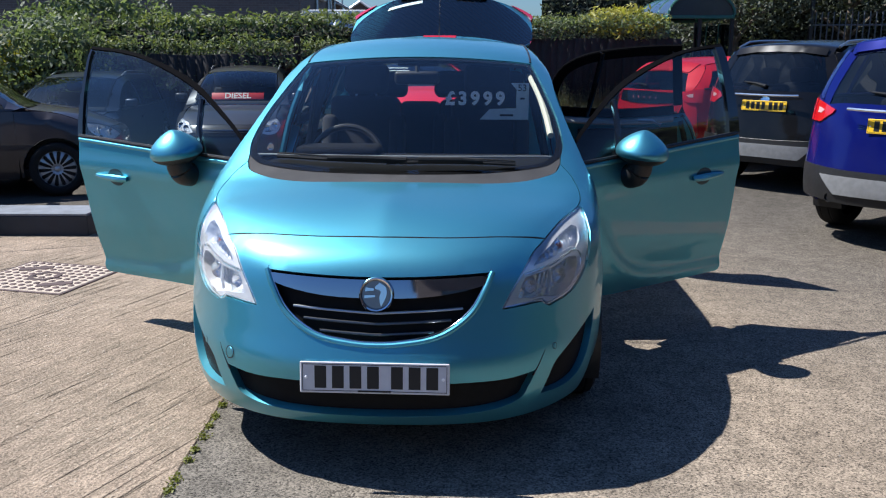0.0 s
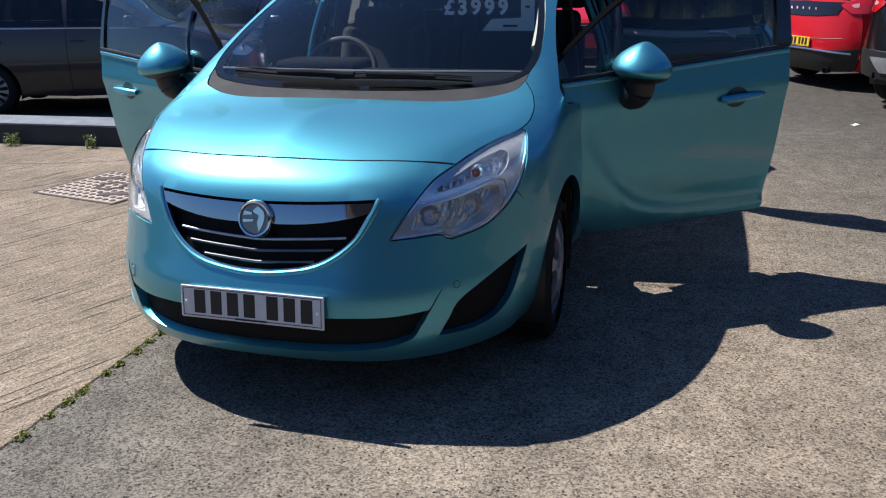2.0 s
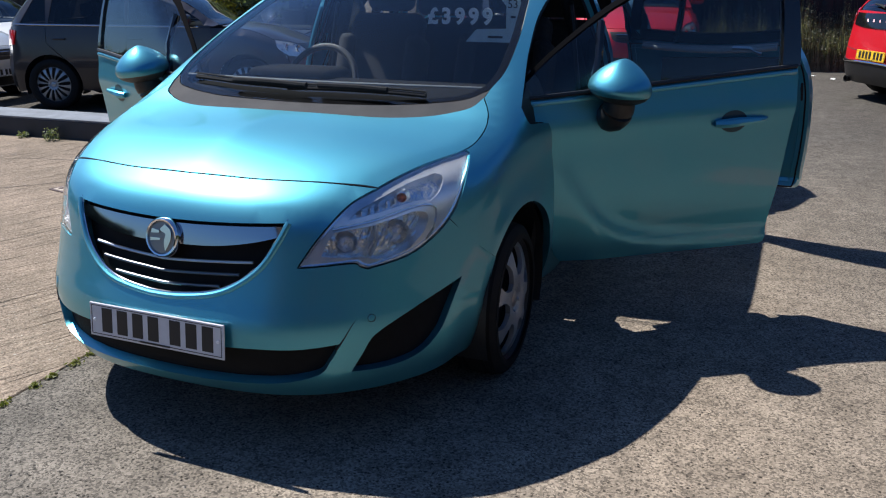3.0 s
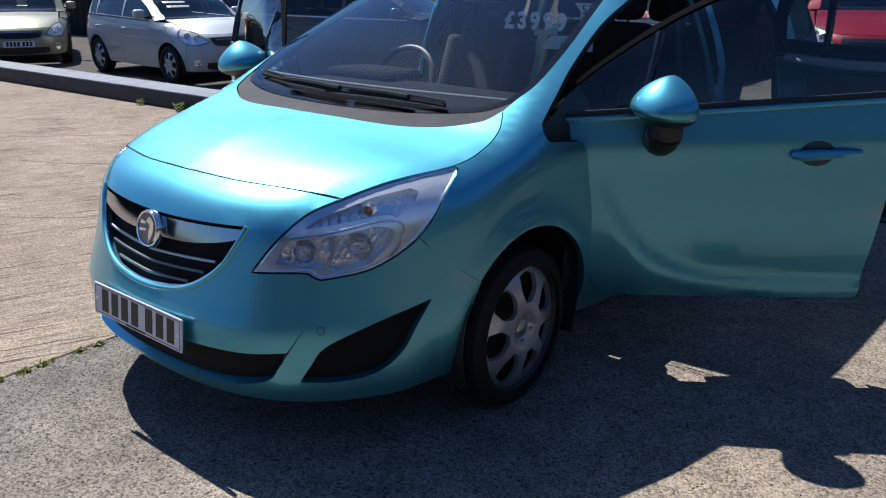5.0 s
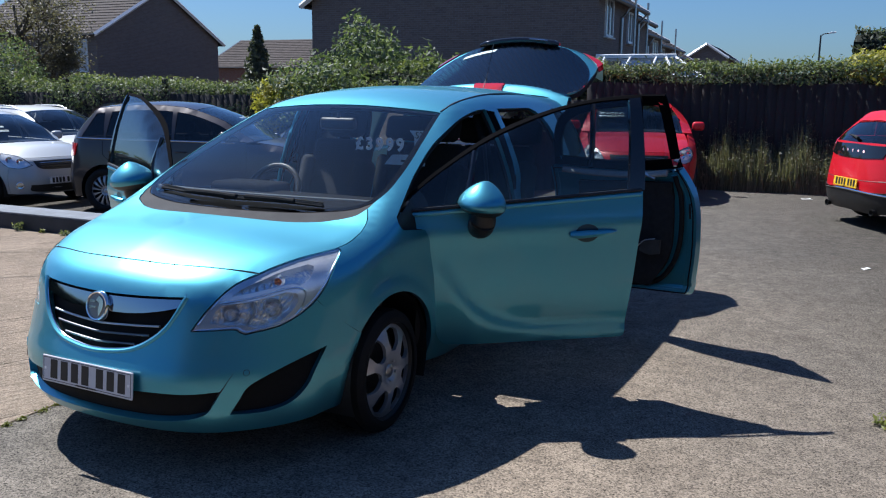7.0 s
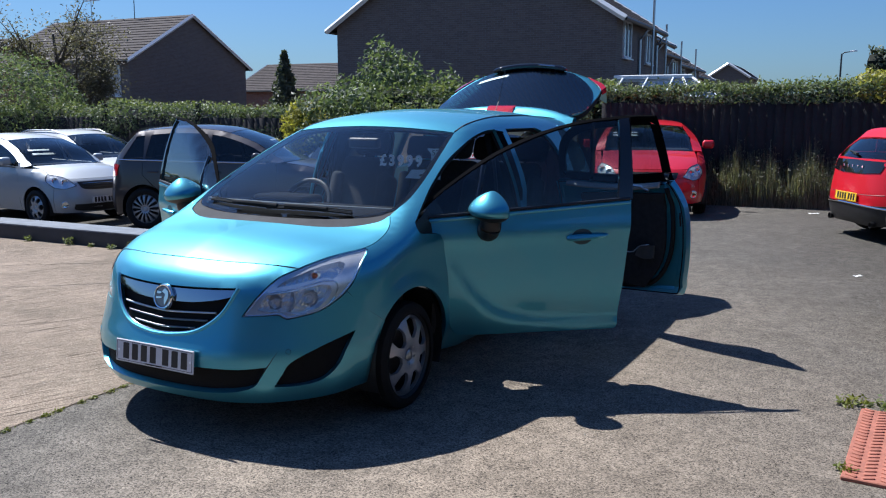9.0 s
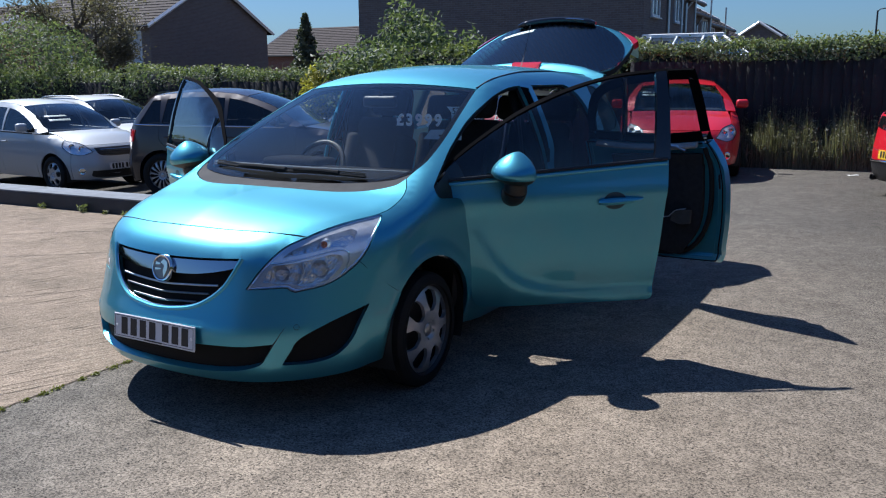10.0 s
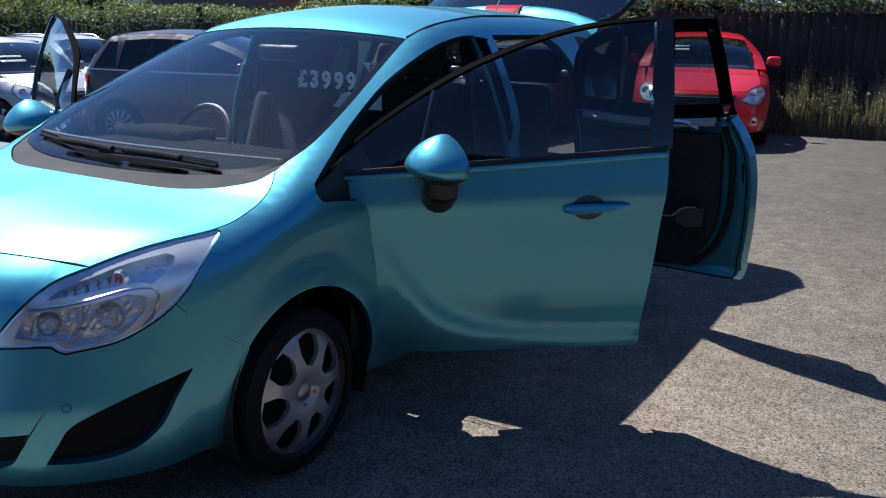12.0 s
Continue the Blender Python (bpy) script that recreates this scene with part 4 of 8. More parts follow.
    if kind == "front":
        sp = HERO.side(resample(inset(resample(skin, 0.03), 0.09), 0.05))
        part("door_rubber", fl(tube([(p[0] - 0.078, p[1], p[2]) for p in sp], 0.009, 6, True)), RUBBER, d)
    else:
        sp = HERO.side(smooth_curve([(1.655, 1.02), (1.625, 0.88), (1.62, 0.72), (1.64, 0.56), (1.69, 0.43), (1.78, 0.345), (1.95, 0.315), (2.15, 0.315)], 5))
        part("door_rubber", fl(tube([(p[0] - 0.080, p[1], p[2]) for p in sp], 0.017, 8)), RUBBER, d, "thick black door seal")
    hv = 1.30 if kind == "front" else 1.72
    hz = 0.862
    hp = HERO.side([(hv + 0.012 + 0.118 * t, hz + 0.006 * t) for t in np.linspace(-1, 1, 9)])
    part("door_handle", fl(tube([(p[0] + 0.016 * min(1, 2.2 * math.sin(math.pi * i / 8)) + 0.006, p[1], p[2]) for i, p in enumerate(hp)], 0.013, 8, radii=[0.014, 0.019, 0.020, 0.020, 0.018, 0.016, 0.014, 0.011, 0.006])), TEAL, d, "teal pull handle")
    # the body-coloured cup's shade, put in as a flat dark teal patch
    hc = HERO.side([(hv - 0.02 + 0.062 * math.cos(a), hz - 0.002 + 0.046 * math.sin(a)) for a in np.linspace(0, 2 * math.pi, 24, endpoint=False)])
    part("handle_cup_shade", fl(HERO.panel("side", hc, h=0.03, gap=0, lift=0.0015, flange=0)), CUPSHADE, d, "flat dark teal patch standing for the shaded handle cup")
    v0 = 0.75 if kind == "front" else 1.7
    if kind == "front":
        arm = HERO.side([(v0 + a, b) for a, b in ((0.05, 0.86), (0.3, 0.84), (0.55, 0.86))])
        part("armrest", fl(tube([(p[0] - 0.115, p[1], p[2]) for p in smooth_curve(arm, 5)], 0.03, 8)), TRIMLIGHT, d, "grey armrest")
        pk = HERO.side([(v0 + a, 0.40) for a in np.linspace(0.05, 0.55, 8)])
        part("door_pocket", fl(tube([(p[0] - 0.12, p[1], p[2]) for p in pk], 0.055, 10)), TRIM, d, "door pocket")
    else:
        pq = HERO.side(outline([(1.735, 0.615), (1.85, 0.605), (1.88, 0.53)], [(1.88, 0.53), (1.81, 0.505), (1.74, 0.515)], [(1.74, 0.515), (1.735, 0.615)], n=4))
        part("card_plate", fl(HERO.panel("side", pq, h=0.05, gap=0, lift=-0.145, flange=-0.02)), mat("card_plate", (0.06, 0.058, 0.055), 0.6, vary=0.2), d, "grey plate on the door card")
        pq = HERO.side(smooth_curve([(2.10, 0.575), (1.91, 0.565), (1.865, 0.585), (1.83, 0.612), (1.76, 0.625)], 5))
        part("card_line", fl(tube([(p[0] - 0.165, p[1], p[2]) for p in pq], 0.004, 6)), SATIN, d, "thin bright line on the card")
    ih = HERO.side([(v0 + 0.06, 0.945), (v0 + 0.13, 0.965), (v0 + 0.22, 0.955)] if kind == "front" else [(1.78, 1.0), (1.84, 1.03), (1.93, 1.035)])
    part("inner_handle", fl(tube([(p[0] - 0.105, p[1], p[2]) for p in ih], 0.012, 8)), SATIN, d, "satin inner door handle")
    if kind == "rear":
        tp = HERO.side([(v, belt(v) - 0.02) for v in np.linspace(1.70, 2.45, 10)])
        part("card_top", fl(cat(*[tube([(p[0] - 0.085 - dx, p[1], p[2] + dz) for p in tp], 0.014, 10) for dx, dz in ((0, 0), (0.012, -0.014))])), PALECARD, d, "pale grey top of the door card")
        q = HERO.side([(2.28, belt(2.28)), (2.24, 1.2), (2.18, 1.40), (2.15, 1.49)])
        part("window_post", fl(tube([(p[0] - 0.02, p[1], p[2]) for p in q], 0.019, 8)), GLOSSBLACK, d)
        for off, dep in ((0.022, 0.074), (0.05, 0.076)):
            sp = HERO.side(resample(inset(resample(skin, 0.03), off), 0.05))
            part("edge_seal", fl(tube([(p[0] - dep, p[1], p[2]) for p in sp], 0.0045, 6, True)), RUBBER if off < 0.03 else TEAL, d)
        part("door_latch", fl(rbox(0.03, 0.02, 0.10, 0.006, Matrix.Translation((0.835, 1.572, 0.80)))), BLACK, d, "black door latch")
    if kind == "front":
        # quarter light bar
        c0 = 1.50 if sgn > 0 else 1.545
        cover = [(c0, belt(1.5) + 0.004), (1.585, belt(1.58) + 0.004), (1.60, 1.25), (1.615, 1.505), (c0 + 0.055, 1.50), (c0 + 0.025, 1.25)]
        part("pillar_black_panel", fl(HERO.panel("side", HERO.side(resample(cover, 0.04)), h=0.04, gap=0.0, lift=0.002, flange=0.03)), GLOSSBLACK, d, "black pillar cover")
        q = HERO.side([(0.66, belt(0.66)), (0.70, 1.13), (0.735, 1.255)])
        part("window_post", fl(tube([(p[0] - 0.014, p[1], p[2]) for p in q], 0.016, 8)), GLOSSBLACK, d)
        # mirror
        c = HERO.side([(0.60, 0.99)])[0]
        bm = bmesh.new()
        bmesh.ops.create_uvsphere(bm, u_segments=32, v_segments=20, radius=1)
        for vv in bm.verts:
            x, y, z = vv.co
            # blunt behind, domed in front, peaked above and flat below
            peak = 1 - 0.30 * max(z, 0) ** 2
            vv.co = Vector((0.128 * x * peak, (0.135 * y * (1 - 0.25 * abs(z)) if y < 0 else 0.07 * y), 0.108 * z * (1 - 0.10 * abs(x)) if z > 0 else 0.066 * z))
        bm.verts.index_update()
        g = [tuple(v.co) for v in bm.verts], [tuple(v.index for v in f.verts) for f in bm.faces]
        bm.free()
        capf = [f for f in g[1] if sum(g[0][i][2] for i in f) / len(f) > -0.024]
        basef = [f for f in g[1] if sum(g[0][i][2] for i in f) / len(f) <= -0.024]
        mm = Matrix.Translation((0.945, 0.745, 1.038)) @ pose(0, 0, 0, 0, 3, 30)
        part("mirror_cap", fl(moved((g[0], capf), mm)), TEAL, d, "teal mirror cap", sharp=60)
        part("mirror_base", fl(moved((g[0], basef), mm)), BLACK, d, "black lower mirror shell", sharp=60)
        part("mirror_foot", fl(tube(smooth_curve([(0.945, 0.74, 1.01), (0.94, 0.74, 0.955), (0.915, 0.735, 0.92), (0.86, 0.73, 0.905)], 6), 0.04, 14, radii=[0.058 + 0.004 * math.sin(i / 18 * 3.14) for i in range(19)])), BLACK, d, "black mirror foot")
        part("mirror_glass", fl(moved(rbox(0.12, 0.004, 0.075, 0.002), mm @ Matrix.Translation((0.0, 0.052, 0.0)))), CHROME, d, "mirror glass")
    return d


door("front", 1, (0.85, 0.47), -53.5, 0.9, 4.2)
door("front", -1, (0.85, 0.47), 63.5, -0.5, 6.2)
door("rear", 1, (0.90, 2.50), 77.0, -2.6)
door("rear", -1, (0.87, 2.50), 0.0)

# tailgate, raised: a domed sheet that rises backwards from the roof's rear edge
def gate(u, k, lift=0.0):
    r = abs(u) / 0.7
    return (u, 3.087 + 0.60 * k - 0.03 * r * r * (1 - k) - 0.55 * lift, 1.612 + 0.355 * k - (0.085 + 0.07 * k) * r ** 2.2 + 0.83 * lift)


def sheet(line, holes=(), h=0.05, lift=0.0, thick=0.012):
    """A filled outline laid on the raised tailgate, with a rim of the given thickness."""
    P, T, loops = fill(line, list(holes), h)
    v = [gate(x, y, lift) for x, y in P]
    f = []
    for t in T:
        p, q, r = (P[i] for i in t)
        f.append(tuple(int(i) for i in (t if (q[0] - p[0]) * (r[1] - p[1]) - (q[1] - p[1]) * (r[0] - p[0]) > 0 else t[::-1])))
    n = len(v)
    v += [gate(x, y, lift - thick) for x, y in P]
    f += [tuple(i + n for i in t[::-1]) for t in f]
    for lp in loops:
        m = len(lp)
        f += [(lp[i], lp[(i + 1) % m], n + lp[(i + 1) % m], n + lp[i]) for i in range(m)]
    return v, f


G_SIDE = [(0.625, 0.0), (0.70, 0.2), (0.72, 0.6), (0.71, 0.88), (0.685, 1.0)]
G_TOP = [(0.685, 1.0), (0.45, 1.02), (0.0, 1.03), (-0.45, 1.02), (-0.685, 1.0)]
G_LOW = [(-0.625, 0.0), (-0.35, 0.0), (0.0, 0.0), (0.35, 0.0), (0.625, 0.0)]
flip2 = lambda line: [(-x, y) for x, y in line[::-1]]
GATE = outline(G_SIDE, G_TOP, flip2(G_SIDE), G_LOW, n=8)
W_SIDE = [(0.625, 0.004), (0.699, 0.2), (0.716, 0.46), (0.668, 0.72), (0.56, 0.89), (0.42, 1.0)]
REARGLASS = outline(W_SIDE, [(0.42, 1.0), (0.0, 1.01), (-0.42, 1.0)], flip2(W_SIDE), [(-0.625, 0.004), (0.0, 0.004), (0.625, 0.004)], n=8)
tg = part("tailgate", sheet(GATE, lift=-0.004, thick=0.012), TEAL, car, "raised teal tailgate")
part("rear_window", sheet(REARGLASS, lift=0.002, thick=0.006), DARKGLASS, tg, "dark wrap-round rear window")
part("tailgate_trim", sheet([(x * 0.985, 0.015 + y * 0.97) for x, y in GATE], lift=-0.018, thick=0.05), TRIM, tg, "dark inner trim")
part("window_sticker", sheet([(-0.45, 0.74), (-0.17, 0.80), (-0.165, 0.86), (-0.44, 0.81)], lift=0.006, thick=0.003), mat("pale_sticker", (0.5, 0.62, 0.62), 0.5), tg, "pale strip sticker on the rear window")
for sgn in (1, -1):
    q = outline([(0.56, 1.012), (0.685, 1.01), (0.735, 0.97)], [(0.735, 0.97), (0.728, 0.9), (0.72, 0.84)], [(0.72, 0.84), (0.68, 0.91), (0.56, 1.012)], n=5)
    g = sheet(q, lift=0.008, thick=0.05, h=0.03)
    part("tail_lamp", g if sgn > 0 else mirrored(g), REDLENS, tg, "red tail lamp")
hb = [gate(u, 1.0 + 0.02 * math.cos(u * 4), 0.022) for u in np.linspace(-0.36, 0.36, 15)]
part("tailgate_handle", tube(hb, 0.03, 10, radii=[0.012] + [0.026] * 13 + [0.012]), GLOSSBLACK, tg, "black plate recess and handle")
part("handle_chrome", tube([gate(u, 0.985, 0.045) for u in np.linspace(0.1, 0.26, 6)], 0.006, 6), CHROME, tg, "bright edge of the handle")
lv, lf = [], []
for k in range(7):
    t = k / 6
    for u in np.linspace(-1, 1, 17):
        hw_ = 0.70 - 0.05 * t ** 2
        r = abs(u) ** 2.6
        x, y, z = gate(u * 0.70, 1.0)
        lv.append((u * hw_, y + 0.36 * t * (1 - 0.25 * r), z - 0.035 * t - 0.07 * t * t))
for a in range(6):
    lf += [(a * 17 + b, a * 17 + b + 1, (a + 1) * 17 + b + 1, (a + 1) * 17 + b) for b in range(16)]
m_ = len(lv)
lv += [(x, y, z - 0.05) for x, y, z in lv]
lf += [tuple(i + m_ for i in q[::-1]) for q in lf]
rim_ = list(range(17)) + [a * 17 + 16 for a in range(1, 7)] + list(range(6 * 17 + 15, 6 * 17 - 1, -1)) + [a * 17 for a in range(5, 0, -1)]
lf += [(rim_[(i + 1) % len(rim_)], rim_[i], rim_[i] + m_, rim_[(i + 1) % len(rim_)] + m_) for i in range(len(rim_))]
part("tailgate_lower_panel", (lv, lf), TEAL, tg, "teal lower half of the raised tailgate")
# spoiler lip with the high brake light
us = np.linspace(-0.67, 0.67, 41)
sv, k = [], 7
for u in us:
    e = max(0.0, 1 - (abs(u) / 0.675) ** 6)
    x, y, z = gate(u, 0)
    for dy, dz in ((-0.10, -0.105), (-0.075, -0.07), (-0.045, -0.03), (-0.02, -0.004), (0.01, 0.012), (0.04, 0.016), (0.05, -0.03)):
        sv.append((u, y + dy, z - 0.012 * (1 - e) + (dz if dz < -0.02 else dz * e)))
sf = [(i * k + j, (i + 1) * k + j, (i + 1) * k + j + 1, i * k + j + 1) for i in range(40) for j in range(k - 1)]
part("spoiler", (sv, sf), TEAL, tg, "teal spoiler lip above the window")
bu = np.linspace(-0.125, 0.125, 9)
bv = [(u, 3.087 + dy - 0.03 * (u / 0.7) ** 2, 1.612 + dz) for u in bu for dy, dz in ((-0.062, -0.036), (-0.046, -0.02), (-0.024, 0.003), (0.008, 0.017), (0.012, -0.01))]
part("brake_light", (bv, [(i * 5 + j, (i + 1) * 5 + j, (i + 1) * 5 + j + 1, i * 5 + j + 1) for i in range(8) for j in range(4)]), REDLENS, tg, "red high brake light")
tail_b = [(0.80, 3.3, 0.66), (0.83, 3.3, 0.45), (0.80, 3.3, 0.2)]
part("rear_bumper", HERO.panel("tail", [(0.0, 3.5, 0.665)] + tail_b + [(0, 3.5, 0.2)] + [(-p[0], p[1], p[2]) for p in tail_b[::-1]], h=0.05, flange=0.02), TEAL, car, "teal rear bumper")
for s in (1, -1):
    part("gas_strut", tube([(s * 0.58, 3.1, 1.38), (s * 0.56, 3.38, 1.66)], 0.009, 8), BLACK, car, "black gas strut")
part("roof_aerial", tube([(0, 2.95, 1.57), (0.0, 3.02, 1.66), (0.0, 3.15, 1.93)], 0.0035, 6), BLACK, car, "thin roof aerial")

# cabin
part("dashboard", cat(rbox(1.40, 0.52, 0.16, 0.06, Matrix.Translation((0, 0.42, 0.93)), 4), rbox(1.36, 0.36, 0.34, 0.06, Matrix.Translation((0, 0.56, 0.78)), 3), rbox(0.42, 0.22, 0.07, 0.03, Matrix.Translation((-0.36, 0.62, 1.015)), 3)), mat("dash_trim", (0.010, 0.0105, 0.012), 0.95, spec=0.08, vary=0.2, scale=30), car, "dark grey dashboard with an instrument hood")
part("centre_console", cat(rbox(0.26, 0.7, 0.4, 0.04, Matrix.Translation((0, 0.85, 0.48))), rbox(0.24, 0.10, 0.35, 0.03, Matrix.Translation((0, 0.66, 0.80)) @ pose(0, 0, 0, -20, 0, 0))), TRIM, car)
sw = Matrix.Translation((-0.36, 0.80, 0.955)) @ pose(0, 0, 0, 62, 0, 0)
steer = part("steering_wheel", moved(tube([(0.185 * math.cos(a), 0.185 * math.sin(a), 0) for a in np.linspace(0, 2 * math.pi, 40, endpoint=False)], 0.016, 10, True), sw), BLACK, car, "black steering wheel")
part("airbag_hub", moved(cat(rbox(0.15, 0.13, 0.05, 0.03, None, 3), rbox(0.36, 0.035, 0.02, 0.008), rbox(0.035, 0.19, 0.02, 0.008, Matrix.Translation((0, -0.09, 0)))), sw), BLACK, steer)
part("cabin_floor", rbox(1.4, 2.9, 0.04, 0.01, Matrix.Translation((0, 1.8, 0.30))), TRIM, car, "dark carpet")
part("bulkhead", rbox(1.4, 0.05, 0.7, 0.01, Matrix.Translation((0, 0.28, 0.62))), BLACK, car)


def seat(x, y, tilt=-20, wide=0.48, high=0.66, rest=0.27):
    s = part("seat_cushion", rbox(wide, 0.5, 0.17, 0.06, Matrix.Translation((x, y, 0.56)) @ pose(0, 0, 0, 6, 0, 0), 3), CLOTH, car, "dark cloth seat cushion")
    # base box added to stop sun crossing the cabin onto the ground
    part("seat_base", rbox(wide + 0.05, 0.56, 0.2, 0.03, Matrix.Translation((x, y - 0.03, 0.42)), 2), TRIM, s, "dark seat base added to stop leaking sun")
    bk = Matrix.Translation((x, y + 0.24, 0.62)) @ pose(0, 0, 0, tilt, 0, 0)
    part("backrest", cat(rbox(wide - 0.06, 0.13, high, 0.05, bk @ Matrix.Translation((0, 0, high / 2)), 3), rbox(0.09, 0.19, high * 0.75, 0.04, bk @ Matrix.Translation((-wide / 2 + 0.04, -0.03, high * 0.42)), 3), rbox(0.09, 0.19, high * 0.75, 0.04, bk @ Matrix.Translation((wide / 2 - 0.04, -0.03, high * 0.42)), 3)), CLOTH, s, "dark cloth backrest")
    if rest:
        part("headrest", rbox(rest, 0.11, 0.19, 0.05, bk @ Matrix.Translation((0, -0.01, high + 0.11)), 4), CLOTH, s, "dark cloth headrest")
        part("headrest_posts", cat(tube([bk @ Vector((-0.06, 0, high - 0.02)), bk @ Vector((-0.06, 0, high + 0.06))], 0.007, 8), tube([bk @ Vector((0.06, 0, high - 0.02)), bk @ Vector((0.06, 0, high + 0.06))], 0.007, 8)), SATIN, s)


seat(-0.36, 1.12)
seat(0.37, 1.035)
# the rear bench, split unevenly, its narrow middle part without a headrest
seat(-0.42, 2.15, -18, 0.42, 0.58, 0.44)
seat(-0.105, 2.15, -18, 0.36, 0.565, 0)
seat(0.31, 2.15, -18, 0.62, 0.58, 0.64)
both("b_pillar", rbox(0.05, 0.08, 1.15, 0.02, Matrix.Translation((0.735, 1.58, 0.87)) @ pose(0, 0, 0, 0, -14, 0), 3), TRIM, car, "dark inner centre pillar")
both("seat_belt", tube([(0.66, 1.53, 1.3), (0.72, 1.5, 0.9), (0.74, 1.48, 0.42)], 0.012, 6), BLACK, car, "dark seat belt")
# block added under the roof against sun leaking through the screen
part("roof_sun_block", rbox(0.22, 0.24, 0.03, 0.012, Matrix.Translation((0, 1.15, 1.468)) @ pose(0, 0, 0, 14, 0, 0)), TRIM, car, "dark block added under the roof against leaking sun")
# pale reflected line at the screen's foot, put in as a thin tube
part("dash_reflection", tube([(p[0], p[1], p[2] - 0.016) for p in HERO.over([(x, 0.148 + 0.2 * x * x) for x in np.linspace(-0.67, 0.67, 21)])], 0.0045, 6), mat("pale_strip", (0.26, 0.28, 0.30), 0.5), car, "pale line standing for a reflection at the windscreen's foot")
part("rear_view_mirror", cat(rbox(0.24, 0.04, 0.07, 0.02, Matrix.Translation((0, 0.97, 1.37)), 3), tube([(0, 0.96, 1.37), (0, 0.98, 1.43)], 0.012, 8)), BLACK, car, "black rear-view mirror")


# wipers
def wiper(points, blade):
    arm = [HERO.over([p])[0] for p in points]
    w = part("wiper", tube([(p[0], p[1], p[2] + 0.034) for p in smooth_curve(arm, 6)], 0.011, 8), TRIM, car, "black wiper arm")
    bl = HERO.over(smooth_curve(blade, 8))
    part("wiper_blade", cat(tube([(p[0], p[1], p[2] + 0.012) for p in bl], 0.009, 6), tube([(p[0], p[1], p[2] + 0.026) for p in bl], 0.004, 6)), TRIM, w, "black wiper blade")


wiper([(0.03, 0.045), (-0.15, 0.06), (-0.32, 0.075)], [(-0.03, 0.065), (-0.3, 0.095), (-0.56, 0.155)])
wiper([(0.08, 0.05), (0.25, 0.06), (0.36, 0.065)], [(-0.06, 0.06), (0.2, 0.075), (0.50, 0.10)])
# figures and ticket behind the screen
UPRIGHT = lambda x, z, y=0.915: Matrix.Translation((x, y, z)) @ pose(0, 0, 0, 90, 0, 0)
price = writing("price_figures", "\u00a33999", 0.094, WHITE, car, UPRIGHT(0.308, 1.264), bold=0.0038, space=1.40, label="white price figures behind the windscreen")

ticket = part("windscreen_ticket", prism(outline([(0.03, 0.095), (0.125, 0.095)], [(0.125, 0.095), (0.125, -0.095)], [(0.125, -0.095), (-0.13, -0.095)], [(-0.13, -0.095), (-0.08, -0.04)], [(-0.08, -0.04), (0.06, -0.035)], [(0.06, -0.035), (0.06, 0.06)], [(0.06, 0.06), (0.03, 0.095)], n=2), 0, 0.001), mat("ticket_card", (0.55, 0.66, 0.72), 0.5, vary=0.1, scale=30), car, "pale ticket hung behind the windscreen", UPRIGHT(0.465, 1.252, 0.925))
writing("ticket_figures", "53", 0.05, INK, ticket, Matrix.Translation((0.09, 0.068, 0.002)), label="dark figures")
for bx, by, bw in ((0.01, -0.072, 0.07), (0.092, 0.015, 0.022)):
    part("ticket_bar", rbox(bw, 0.01, 0.001, 0), INK, ticket, "small dark bar", Matrix.Translation((bx, by, 0.0018)))
strip = HERO.over(smooth_curve([(0.685, 0.42), (0.67, 0.6), (0.645, 0.8), (0.605, 1.0)], 6))
part("pillar_trim", tube([(p[0] - 0.008, p[1] + 0.06, p[2] - 0.035) for p in strip], 0.016, 8), mat("pale_trim", (0.5, 0.5, 0.42), 0.6), car, "pale inner pillar trim")
part("pillar_edge", tube([(0.022 - p[0], p[1], p[2]) for p in HERO.side([(1.512, z) for z in np.linspace(0.42, 1.47, 12)])], 0.016, 8), TEAL, car, "teal edge of the centre pillar")

# ---- parked cars ----
REVERSE = mat("reverse_lens", (0.62, 0.36, 0.36), 0.15, coat=0.8)


